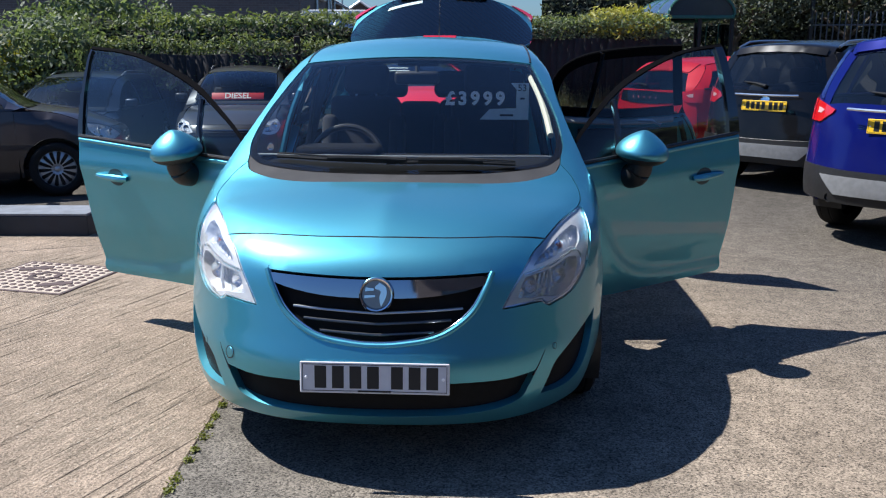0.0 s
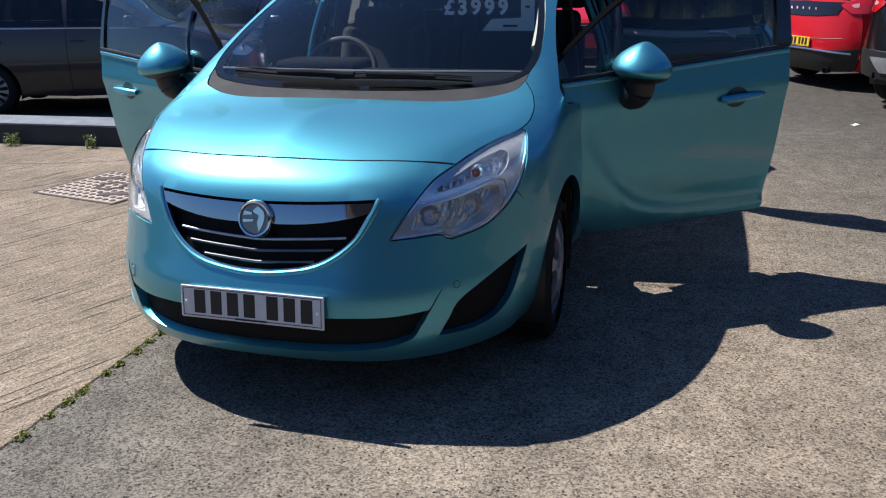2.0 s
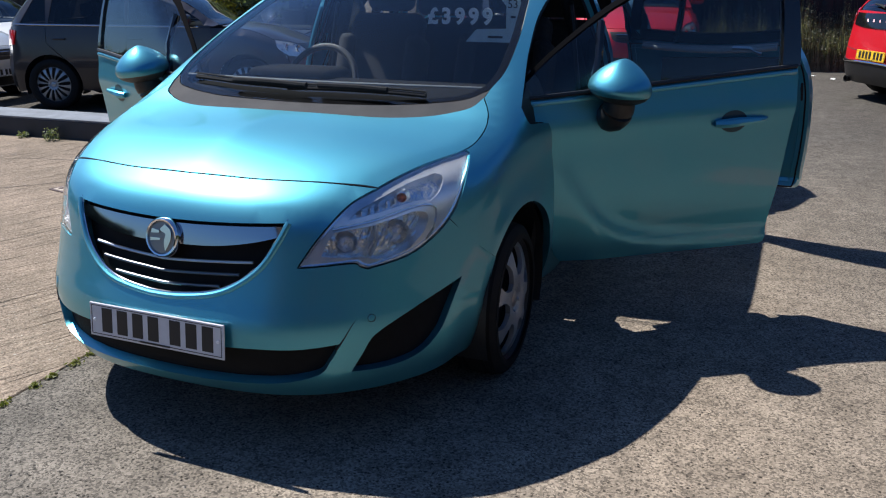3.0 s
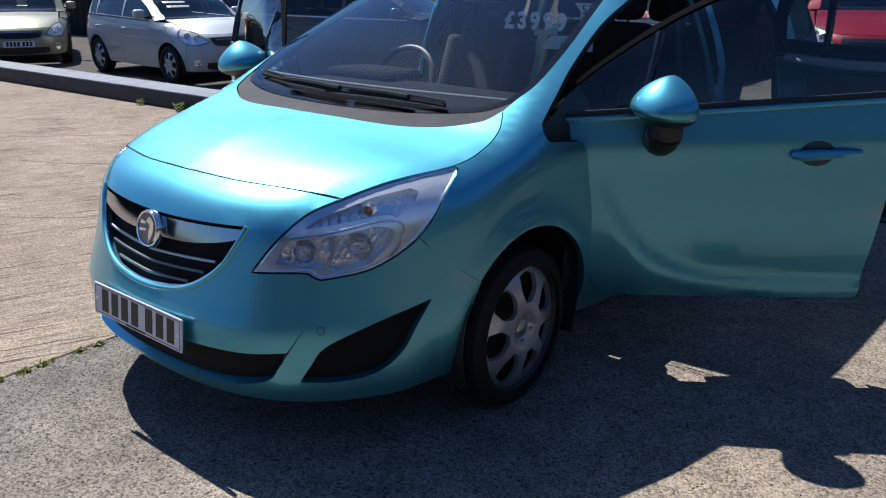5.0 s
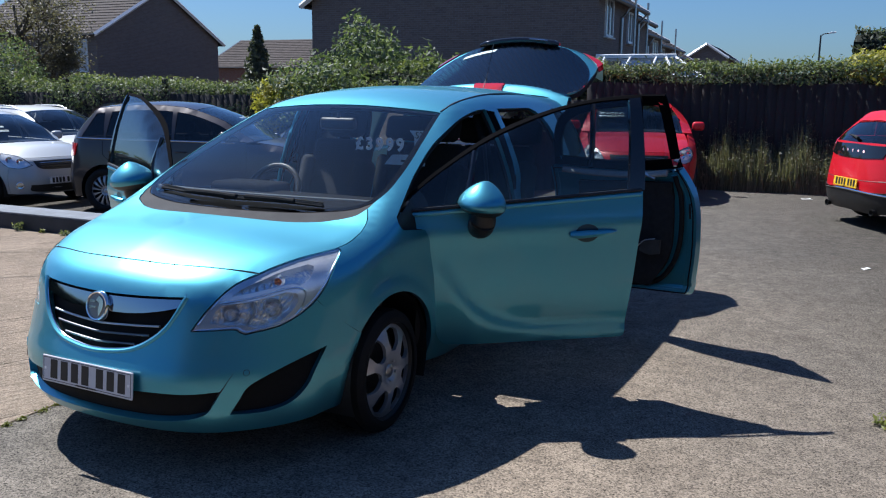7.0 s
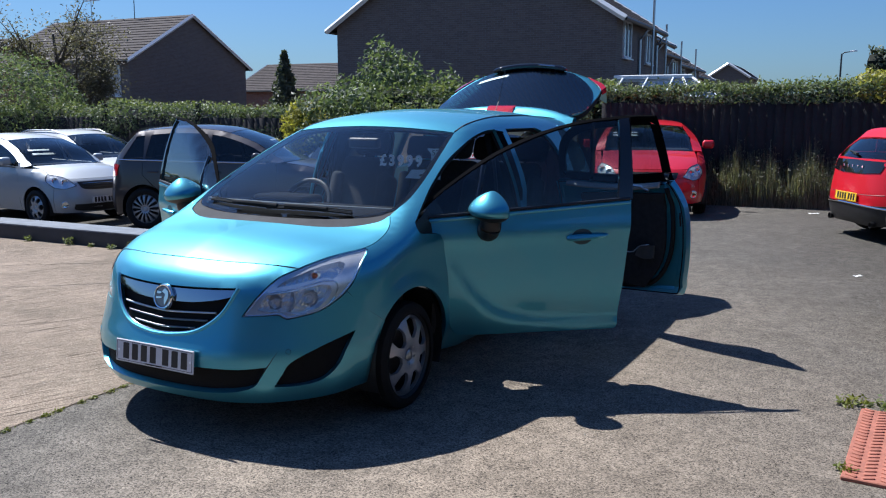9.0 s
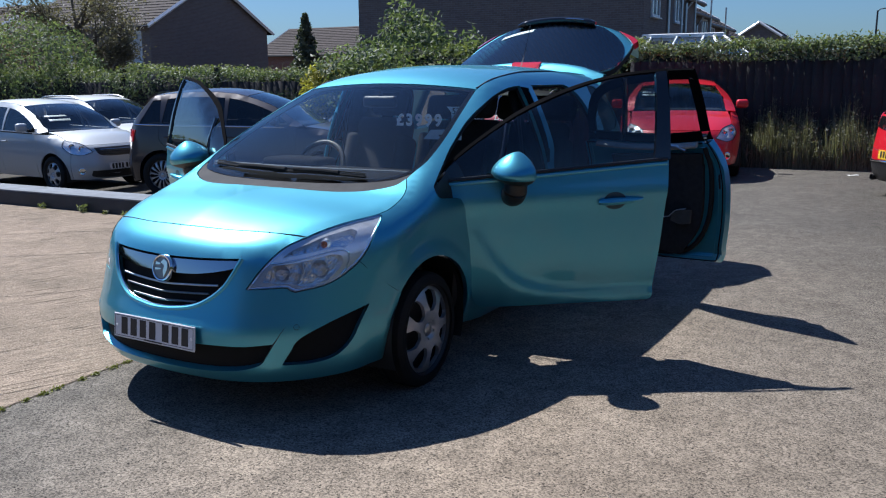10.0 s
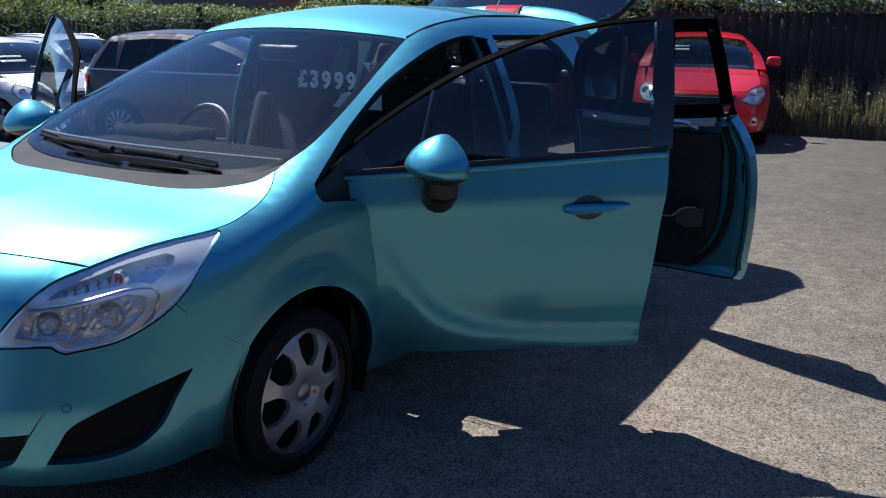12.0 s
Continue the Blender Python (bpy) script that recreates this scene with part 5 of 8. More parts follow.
def parked_car(name, label, at, col, fo=0.85, wb=2.6, ro=0.75, hw=0.88, H=1.48, nose_z=0.72, cowl_z=0.95, wsb=0.35, wst=1.15, belt=0.92, rail_end=None, slant=0.35, rr=0.31, rear="hatch", lamps="round", plate_f=True, plate_r=True, cap=False, low_trim=False, rails=False, metal=0.5, spokes=10, group="parked cars", rough=0.35, skirt=0.21, band=False):
    """A parked car: nose towards -y, front axle at y = 0, on z = 0."""
    vf, vr = -fo, wb + ro
    re = rail_end or vr - slant
    S = CarShape(
        top=Curve((vf - 0.2, nose_z - 0.09), (vf + 0.15, nose_z), (wsb - 0.5, cowl_z - 0.07), (wsb - 0.02, cowl_z), (wsb + 0.06, cowl_z + 0.035), ((wsb + wst) / 2, cowl_z + (H - cowl_z) * 0.55), (wst, H - 0.085), (wst + 0.25, H - 0.03), (wst + 0.7, H), (re - 0.7, H - 0.005), (re, H - 0.07), (vr + 0.1, H - 0.22)),
        crown=Curve((vf, 0.12), (wsb, 0.06), (wst, 0.13), (vr, 0.14)),
        nose=Curve((0.1, vf + 0.1), (0.25, vf + 0.03), (0.42, vf), (0.55, vf + 0.02), (nose_z - 0.1, vf + 0.06), (nose_z, vf + 0.16), (nose_z + 0.12, vf + 0.4), (nose_z + 0.4, vf + 1.1)),
        tail=Curve((0.1, vr - 0.12), (0.3, vr - 0.03), (0.5, vr), (0.75, vr - 0.03), (belt, vr - 0.09), (H - 0.1, vr - 0.09 - slant * 0.7), (H, vr - 0.12 - slant * 0.75)),
        width=Curve((0.1, hw * 0.87), (0.25, hw * 0.94), (0.45, hw * 0.985), (0.62, hw), (0.8, hw * 0.99), (belt, hw * 0.955), (belt + 0.25, hw * 0.85), (H - 0.06, hw * 0.68), (H + 0.05, hw * 0.6)),
        plan=Curve((vf, 0.93), (0.0, 0.97), (0.7, 1.0), (wb - 0.5, 1.0), (wb + 0.2, 0.98), (vr, 0.92)),
        nose_ab=(0.22, 0.7), tail_ab=(0.10, 0.40), soft=0.024, low=0.19)
    S.centre, S.back = (0.0, 0.3, 0.5), (0.0, wb - 0.4, 0.6)
    P = paint(name + "_paint", col, metal, rough, 0.0, 0.03, 0.35 if low_trim else 0.8)
    car = empty(name, at, label, "car", group)
    v0, v1 = vf + 0.33, vr - 0.26
    ub, ut = hw * 0.80, hw * 0.645
    zt = lambda v: S.over([(ub, v)])[0][2]
    # bonnet, roof, screen
    fe = [(u, vf + 0.14 + 0.22 * u * u + 0.7 * u ** 4) for u in np.linspace(0, ub, 8)]
    hb = fe + [(ub, wsb + 0.02)] + [(u, wsb - 0.1 + 0.12 * (u / ub) ** 2) for u in np.linspace(ub, 0, 7)][1:-1]
    hb = hb + [(-x, y) for x, y in hb[::-1] if x > 1e-6]
    part("bonnet", S.panel("top", [(x, y, 0) for x, y in hb], h=0.07, gap=0.004, flange=0.02), P, car)
    wl = [(u, wsb - 0.08 + 0.14 * (u / ub) ** 2) for u in np.linspace(0, ub * 0.97, 7)]
    wr = [(ub * 0.97 + (ut - ub * 0.97) * t, wsb + 0.06 + (wst + 0.06 - wsb - 0.06) * t) for t in np.linspace(0, 1, 7)][1:]
    wt = [(u, wst + 0.06 * (u / ut) ** 2) for u in np.linspace(ut, 0, 5)][1:-1]
    wso = wl + wr + wt
    wso = wso + [(0, wst)] + [(-x, y) for x, y in wso[::-1] if x > 1e-6]
    w = part("windscreen", S.panel("top", [(x, y, 0) for x, y in wso], h=0.12, gap=0.002, lift=-0.002, flange=0.0), GLASS, car)
    w.visible_shadow = False
    part("windscreen_border", S.panel("top", [(x, y, 0) for x, y in wso], [[(x, y, 0) for x, y in inset(resample(wso, 0.06), 0.04)]], h=0.06, gap=0, lift=-0.006, flange=0), GLOSSBLACK, w)
    rfp = [(u, wst + 0.005 + 0.06 * (u / ut) ** 2) for u in np.linspace(-ut, ut, 9)] + [(ut, (wst + re) / 2), (ut * 0.98, re - 0.02), (ut * 0.6, re + 0.02), (0, re + 0.03), (-ut * 0.6, re + 0.02), (-ut * 0.98, re - 0.02), (-ut, (wst + re) / 2)]
    part("roof", S.panel("top", [(x, y, 0) for x, y in rfp], h=0.1, gap=0.003, flange=0.02), P, car)
    part("roof_lining", S.panel("top", [(x, y, 0) for x, y in rfp], h=0.15, gap=0.0, lift=-0.03, flange=0), TRIM, car)
    # flanks
    ra = rr + 0.055
    d1, d2, d3 = 0.42, 0.42 + (wb - 0.42) * 0.52, wb - 0.08
    far = [p for p in arch(0.0, ra, -12, 192, 20, rr)]
    rar = [p for p in arch(wb, ra, -12, 192, 20, rr)]
    lo = skirt + 0.01
    bel = lambda v: min(belt + 0.03 * (v - 0.4) / 2, zt(v)) if v < wsb + 0.1 else belt + 0.03 * (v - 0.4) / 2
    tops = lambda a, b: [(v, bel(v)) for v in np.linspace(a, b, 9)]
    wing = tops(v0, d1 + 0.02)[::-1] + [(v0, lo)] + far[::-1] + [(d1, lo)]
    fd = tops(d1 + 0.02, d2)[::-1] + [(d1, 0.5), (d1 + 0.02, lo)] + [(d2, lo)]
    rd = tops(d2, d3 + 0.1)[::-1] + [(d2, lo)] + [p for p in rar[::-1] if p[0] < wb - ra * 0.55] + [(d3 + 0.1, bel(d3) - 0.22)]
    qp = tops(d3 + 0.1, v1)[::-1] + [(d3 + 0.1, bel(d3) - 0.22)] + [p for p in rar[::-1] if p[0] >= wb - ra * 0.55] + [(v1, lo)]
    for nm, o in (("wing", wing), ("front_door", fd), ("rear_door", rd), ("rear_quarter", qp)):
        a, b = both(nm, S.panel("side", S.side(o), h=0.07, gap=0.003, flange=0.02), P, car)
        if "door" in nm:
            hv = (d2 if nm == "front_door" else d3 + 0.06) - 0.14
            hp = S.side([(hv + 0.08 * t, belt - 0.13) for t in (-1, -0.5, 0, 0.5, 1)])
            for ob, s in ((a, 1), (b, -1)):
                part("door_handle", tube([(s * (p[0] + 0.022), p[1], p[2]) for p in hp], 0.013, 6), P if metal < 0.9 else SATIN, ob)
    aline = [(v, S.over([(ub * 0.97 + (ut - ub * 0.97) * t, v)])[0][2]) for t, v in ((t, wsb + 0.06 + (wst - wsb) * t) for t in np.linspace(0, 1, 7))]
    rline = [(v, S.over([(ut, v)])[0][2]) for v in np.linspace(wst + 0.25, re - 0.05, 6)]
    q0, q1 = (v1, bel(v1)), (re - 0.05, S.over([(ut, re - 0.05)])[0][2])
    cedge = [(q0[0] + (q1[0] - q0[0]) * t, q0[1] + (q1[1] - q0[1]) * t) for t in (0.2, 0.4, 0.6, 0.8)]
    cline = cedge[::-1] + [q0]
    upper = aline + rline + cline + tops(wsb + 0.16, v1)[::-1][1:]
    rail = np.array(aline + rline)
    zr = lambda v: float(np.interp(v, rail[:, 0], rail[:, 1])) - 0.075
    win = []
    for a, b in ((wsb + 0.26, d2 - 0.03), (d2 + 0.04, d3 + 0.06), (d3 + 0.12, v1 - 0.16)):
        if b - a < 0.15:
            continue
        va = a
        while zr(va) < bel(va) + 0.06 and va < b:
            va += 0.03
        bb = min(b, re - 0.05)
        win.append([(v, bel(v) + 0.03) for v in np.linspace(va - 0.03, b, 6)] + [(v, max(zr(v), bel(v) + 0.05)) for v in np.linspace(bb - (0.05 if b == d3 + 0.06 else 0), va, 8)])
    both("window_surround", S.panel("side", S.side(upper), [S.side(q) for q in win], h=0.06, gap=0.002, flange=0.02), P, car)
    for q in win:
        for s, g in ((1, S.panel("side", S.side(q), h=0.12, gap=-0.005, lift=-0.008, flange=0)),):
            for ob in both("side_window", g, DARKGLASS, car):
                ob.visible_shadow = False
    wlp = S.side([(v, bel(v) + 0.012) for v in np.linspace(wsb + 0.3, v1 - 0.1, 12)])
    both("waist_trim", tube([(p[0] + 0.004, p[1], p[2]) for p in wlp], 0.011, 6), CHROME if metal >= 0.6 else BLACK, car)
    # nose
    nzl = lambda u, z: (u, float(S.nose(z)) + 0.22 * u * u + 0.7 * u ** 4, z)
    up = [(x, y, float(nose_z)) for x, y in fe]
    edge = S.side([(v0, z) for z in np.linspace(zt(v0), lo, 7)])
    bo = S.over(fe) + edge + [nzl(u, 0.21) for u in np.linspace(hw * 0.7, 0, 5)]
    bo = bo[:-1] + [nzl(0, 0.21)] + [(-p[0], p[1], p[2]) for p in bo[::-1] if p[0] > 1e-6]
    nb = part("front_bumper", S.panel("ball", bo, h=0.055, gap=0.003, flange=0.02), P, car)
    gz = nose_z - 0.14
    gq = outline([(0.42, gz + 0.07), (0, gz + 0.075), (-0.42, gz + 0.07)], [(-0.42, gz + 0.07), (-0.34, gz - 0.05), (0, gz - 0.07), (0.34, gz - 0.05), (0.42, gz + 0.07)])
    gr = part("grille", S.panel("ball", [nzl(*p) for p in gq], h=0.05, gap=0, lift=0.003, flange=0.01), BLACK, nb, "black grille")
    for k in range(3):
        part("grille_bar", tube([Vector(nzl(u, gz - 0.03 + 0.035 * k)) + Vector((0, -0.006, 0)) for u in np.linspace(-0.34, 0.34, 9)], 0.007, 6), CHROME if k == 2 else BLACK, gr)
    lq = outline([(0.5, 0.36), (-0.5, 0.36)], [(-0.5, 0.36), (-0.42, 0.25), (0.42, 0.25), (0.5, 0.36)], n=5)
    part("lower_grille", S.panel("ball", [nzl(*p) for p in lq], h=0.06, gap=0, lift=0.003, flange=0.01), BLACK, nb)
    for s in (1, -1):
        f = (lambda g: g) if s > 0 else mirrored
        hq = outline([nzl(hw * 0.52, gz - 0.0), (hw * 0.66, vf + 0.29, nose_z + 0.0), (hw * 0.84, vf + 0.52, nose_z + 0.06)], [(hw * 0.84, vf + 0.52, nose_z + 0.06), (hw * 0.93, vf + 0.46, nose_z - 0.05), (hw * 0.84, vf + 0.34, gz - 0.03)], [(hw * 0.84, vf + 0.34, gz - 0.03), (hw * 0.7, vf + 0.2, gz - 0.05), nzl(hw * 0.52, gz - 0.0)])
        hl = part("headlamp", f(S.panel("ball", hq, h=0.05, gap=0, lift=0.012, flange=0.012)), LENS, car, "clear headlamp")
        hl.visible_shadow = False
        part("lamp_housing", f(S.panel("ball", hq, h=0.05, gap=0.004, lift=0.003, flange=0)), LAMPSHELL, hl)
        part("lamp_seal", f(S.panel("ball", hq, [[tuple(p) for p in np.array(hq) * 0.93 + np.array(hq).mean(0) * 0.07]], h=0.04, gap=0.0, lift=0.006, flange=0.004)), BLACK, hl)
        for q in ((hw * 0.68, vf + 0.25, nose_z - 0.08), (hw * 0.8, vf + 0.36, nose_z - 0.05)):
            c = S.solve("ball", S.params("ball", [q]))[0]
            part("reflector", lathe([(0.004, -0.002), (0.03, 0.0), (0.045, 0.006), (0.05, 0.0)], 18), CHROME, hl, m=Matrix.Translation((s * c[0], c[1] - 0.006, c[2])) @ pose(0, 0, 0, 80, 0, s * 25))
        fq = S.solve("ball", S.params("ball", [(hw * 0.72, vf + 0.22, 0.36)]))[0]
        part("fog_lamp", lathe([(0.001, 0.01), (0.04, 0.008), (0.05, 0.012), (0.06, 0.008), (0.062, -0.02)], 20), BLACK if not lamps == "round" else CHROME, nb, m=Matrix.Translation((s * fq[0], fq[1], fq[2])) @ pose(0, 0, 0, 90, 0, s * 30))
        # door mirror
        mp = S.side([(wsb + 0.42, belt + 0.06)])[0]
        part("door_mirror", f(rbox(0.19, 0.11, 0.14, 0.045, Matrix.Translation((mp[0] + 0.12, mp[1], mp[2] + 0.05)), 3)), P, car)
        part("mirror_stalk", f(rbox(0.1, 0.05, 0.03, 0.01, Matrix.Translation((mp[0] + 0.03, mp[1] + 0.01, mp[2])))), BLACK, car)
        # rear lamps wrap the corner
        lq3 = [(hw * 0.93, vr - 0.34, belt - 0.02), (hw * 0.93, vr - 0.30, belt - 0.2), (hw * 0.80, vr - 0.12, belt - 0.22), (hw * 0.58, vr - 0.06, belt - 0.16), (hw * 0.60, vr - 0.09, belt - 0.06), (hw * 0.78, vr - 0.16, belt - 0.0)] if rear != "tall" else [(hw * 0.86, vr - 0.34, H - 0.3), (hw * 0.94, vr - 0.30, belt), (hw * 0.93, vr - 0.22, belt - 0.22), (hw * 0.72, vr - 0.1, belt - 0.22), (hw * 0.78, vr - 0.13, belt), (hw * 0.72, vr - 0.25, H - 0.3)]
        if low_trim:
            lq3 = [(hw * 0.91, vr - 0.32, belt + 0.06), (hw * 0.935, vr - 0.30, belt - 0.12), (hw * 0.80, vr - 0.14, belt - 0.115), (hw * 0.66, vr - 0.09, belt - 0.035), (hw * 0.64, vr - 0.10, belt - 0.01), (hw * 0.80, vr - 0.18, belt + 0.045)]
        tl = part("tail_lamp", f(S.panel("tail", lq3, h=0.04, gap=0, lift=0.012, flange=0.014)), REDLENS, car, "red tail lamp")
        cc = np.array(lq3).mean(0)
        lq4 = [tuple(cc + (np.array(p) - cc) * 0.26) for p in lq3]
        part("reverse_lamp", f(S.panel("tail", lq4, h=0.04, gap=0, lift=0.015, flange=0.003)), REVERSE, tl)
        for v in (0.0, wb):
            wheel_parts(car, (s * (hw - 0.115), v, rr + 0.002), s, rad=rr, wide=0.2, rim=rr * 0.71, spokes=7 if cap else spokes, cap=cap)
            a = arch(v, ra, -20, 200, 16, rr)
            k = len(a)
            part("arch_liner", ([(s * x, y, z) for x in (hw - 0.05, hw - 0.3) for y, z in a] + [(s * (hw - 0.3), v, rr)], [(i, i + 1, k + i + 1, k + i) for i in range(k - 1)] + [(k + i, k + i + 1, 2 * k) for i in range(k - 1)]), BLACK, car)
    # tail
    e2 = S.side([(v1, z) for z in np.linspace(lo, bel(v1), 6)]) + S.side(cedge) + S.over([(ut, re - 0.05), (ut * 0.9, re - 0.005), (ut * 0.6, re + 0.02)])
    to = [(0, vr, skirt), (hw * 0.5, vr - 0.05, skirt)] + [p for p in e2 if p[2] > skirt] + S.over([(0, re + 0.03)])
    to = to + [(-p[0], p[1], p[2]) for p in to[::-1] if p[0] > 1e-6]
    g0, g1 = belt + 0.04, H - 0.13
    gw = outline([(0.60 * hw, vr - 0.25, g1), (0, vr - 0.25, g1 + 0.02), (-0.60 * hw, vr - 0.25, g1)], [(-0.60 * hw, vr - 0.25, g1), (-0.74 * hw, vr - 0.13, g0), ], [(-0.74 * hw, vr - 0.13, g0), (0, vr - 0.1, g0 - 0.02), (0.74 * hw, vr - 0.13, g0)], [(0.74 * hw, vr - 0.13, g0), (0.60 * hw, vr - 0.25, g1)], n=5)
    tg = part("tailgate", S.panel("tail", to, [gw], h=0.055, gap=0.003, flange=0.02), P, car)
    rw = part("rear_window", S.panel("tail", gw, h=0.1, gap=-0.004, lift=-0.004, flange=0), DARKGLASS, tg)
    rw.visible_shadow = False
    part("spoiler", S.panel("tail", [(ut * 0.95, re, H - 0.055), (0.62 * hw, vr - 0.25, g1 + 0.02), (0.3 * hw, vr - 0.25, g1 + 0.032), (0, vr - 0.25, g1 + 0.035), (-0.3 * hw, vr - 0.25, g1 + 0.032), (-0.62 * hw, vr - 0.25, g1 + 0.02), (-ut * 0.95, re, H - 0.055), (-ut * 0.5, re, H - 0.047), (0, re, H - 0.045), (ut * 0.5, re, H - 0.047)], h=0.05, gap=0, lift=0.012 if low_trim else 0.03, flange=0.035), P, tg)
    wq = S.solve("tail", S.params("tail", [(0.02, vr - 0.12, g0 + 0.03), (0.15, vr - 0.15, g0 + 0.05), (0.28, vr - 0.17, g0 + 0.06)]))
    part("rear_wiper", tube([(p[0], p[1] + 0.02, p[2]) for p in wq], 0.012, 6, radii=[0.02, 0.013, 0.008]), TRIM, tg, "black rear wiper")
    if band:
        bq = [(0.70 * hw, vr - 0.10, g0 - 0.02), (0.62 * hw, vr - 0.07, g0 - 0.17), (0.3 * hw, vr - 0.05, g0 - 0.20), (-0.3 * hw, vr - 0.05, g0 - 0.20), (-0.62 * hw, vr - 0.07, g0 - 0.17), (-0.70 * hw, vr - 0.10, g0 - 0.02), (0, vr - 0.07, g0 - 0.03)]
        part("gate_band", S.panel("tail", bq, h=0.05, gap=0, lift=0.008, flange=0.01), GLOSSBLACK, tg, "gloss black tailgate band")
        for k in range(5):
            c = S.solve("tail", S.params("tail", [(-0.24 + 0.12 * k, vr, g0 - 0.10)]))[0]
            part("badge_bar", rbox(0.03, 0.008, 0.035, 0.004, Matrix.Translation((c[0], c[1] + 0.012, c[2])), 1), CHROME, tg, "small bright badge bar")
    seam = S.solve("tail", S.params("tail", [(x, vr, 0.58 + 0.03 * (x / hw) ** 2) for x in np.linspace(-hw * 0.8, hw * 0.8, 15)]))
    part("tailgate_seam", tube([(p[0], p[1] - 0.001, p[2]) for p in seam], 0.004, 4), BLACK, tg)
    if low_trim:
        lt = [(x * hw, vr - 0.05 - 0.2 * abs(x) ** 3, z) for x, z in ((0.93, skirt + 0.27), (0.9, skirt + 0.01), (0.4, skirt - 0.01), (-0.4, skirt - 0.01), (-0.9, skirt + 0.01), (-0.93, skirt + 0.27), (-0.4, skirt + 0.25), (0.4, skirt + 0.25))]
        part("bumper_skirt", S.panel("tail", lt, h=0.05, gap=0, lift=0.012, flange=0.02), BLACK, tg, "black plastic bumper skirt")
        if band:
            line = S.solve("tail", S.params("tail", [(x * hw, vr - 0.05 - 0.2 * abs(x) ** 3, 0.47 - 0.06 * x * x) for x in np.linspace(-0.86, 0.86, 15)]))
            part("bumper_line", tube([(p[0], p[1] + 0.016, p[2]) for p in line], 0.012, 6), CHROME, tg, "bright line along the bumper")
        else:
            lt = [(x * hw, vr - 0.05 - 0.2 * abs(x) ** 3, z) for x, z in ((0.64, skirt + 0.20), (0.48, skirt + 0.06), (-0.48, skirt + 0.06), (-0.64, skirt + 0.20))]
            part("skid_plate", S.panel("tail", lt, h=0.05, gap=0, lift=0.025, flange=0.02), mat(name + "_skid", (0.24, 0.245, 0.25), 0.5, 0.3, vary=0.15), tg, "silver skid plate")
        if not band:
            part("chrome_strip", tube([(p[0], p[1] + 0.012, p[2] + belt - 0.60) for p in seam[3:12]], 0.012, 6), CHROME, tg)
        for s in (1, -1):
            part("exhaust_pipe", lathe([(0.03, -0.08), (0.04, 0.0), (0.036, 0.0), (0.03, -0.06)], 16), BLACK, car, m=Matrix.Translation((s * 0.5, vr - 0.05, skirt + 0.02)) @ pose(0, 0, 0, -90, 0, 0))
    if not band:
        badge_q = S.solve("tail", S.params("tail", [(0, vr, belt - 0.05)]))[0]
        part("tail_badge", lathe([(0.001, 0.006), (0.04, 0.005), (0.05, 0.008), (0.055, 0.0), (0.055, -0.02)], 24), CHROME, tg, m=Matrix.Translation(badge_q) @ pose(0, 0, 0, -78, 0, 0))
    if plate_r:
        pq = S.solve("tail", S.params("tail", [(0, vr, belt - (0.46 if band else 0.12 if low_trim else 0.20))]))[0]
        number_plate(car, Matrix.Translation((0, pq[1] + 0.012, pq[2])) @ pose(0, 0, 0, 86, 0, 180), PLATEY)
    if plate_f:
        pq = nzl(0, 0.42)
        number_plate(car, Matrix.Translation((0, pq[1] - 0.012, 0.42)) @ pose(0, 0, 0, 86, 0, 0), PLATEW)
    if rails:
        rl = S.over([(ut * 1.0, v) for v in np.linspace(wst + 0.3, re - 0.15, 8)])
        pts = [(p[0], p[1], p[2] + (0.045 if 0 < i < 7 else 0.005)) for i, p in enumerate(rl)]
        both("roof_rail", tube(pts, 0.014, 8), SATIN, car)
    # cabin
    part("dashboard", rbox(hw * 1.5, 0.45, 0.2, 0.06, Matrix.Translation((0, wsb + 0.42, belt - 0.06)), 3), TRIM, car)
    part("cabin_floor", rbox(hw * 1.7, vr - 0.5, 0.1, 0.02, Matrix.Translation((0, (vr - 0.2) / 2 + 0.1, skirt + 0.08))), TRIM, car)
    for y in (wsb + 1.15, wsb + 1.95):
        for x in (-0.36, 0.36):
            st = part("seat", cat(rbox(0.48, 0.14, 0.62, 0.06, Matrix.Translation((x, y + 0.2, 0.85)) @ pose(0, 0, 0, -15, 0, 0), 3), rbox(0.48, 0.5, 0.18, 0.06, Matrix.Translation((x, y - 0.1, 0.5)), 3)), CLOTH, car)
            part("headrest", rbox(0.26, 0.1, 0.18, 0.05, Matrix.Translation((x, y + 0.31, 1.25)), 3), CLOTH, st)
    sg = Matrix.Translation((-0.36, wsb + 0.75, belt - 0.02)) @ pose(0, 0, 0, 62, 0, 0)
    part("steering_wheel", moved(tube([(0.18 * math.cos(a), 0.18 * math.sin(a), 0) for a in np.linspace(0, 2 * math.pi, 24, endpoint=False)], 0.016, 8, True), sg), BLACK, car)
    return car, S


LOW = -0.30     # the lower yard behind the dwarf wall


def facing(x, y, z, turn):
    """A pose with the front axle at x, y; turn 0 looks towards -y."""
    return pose(x, y, z, 0, 0, turn)


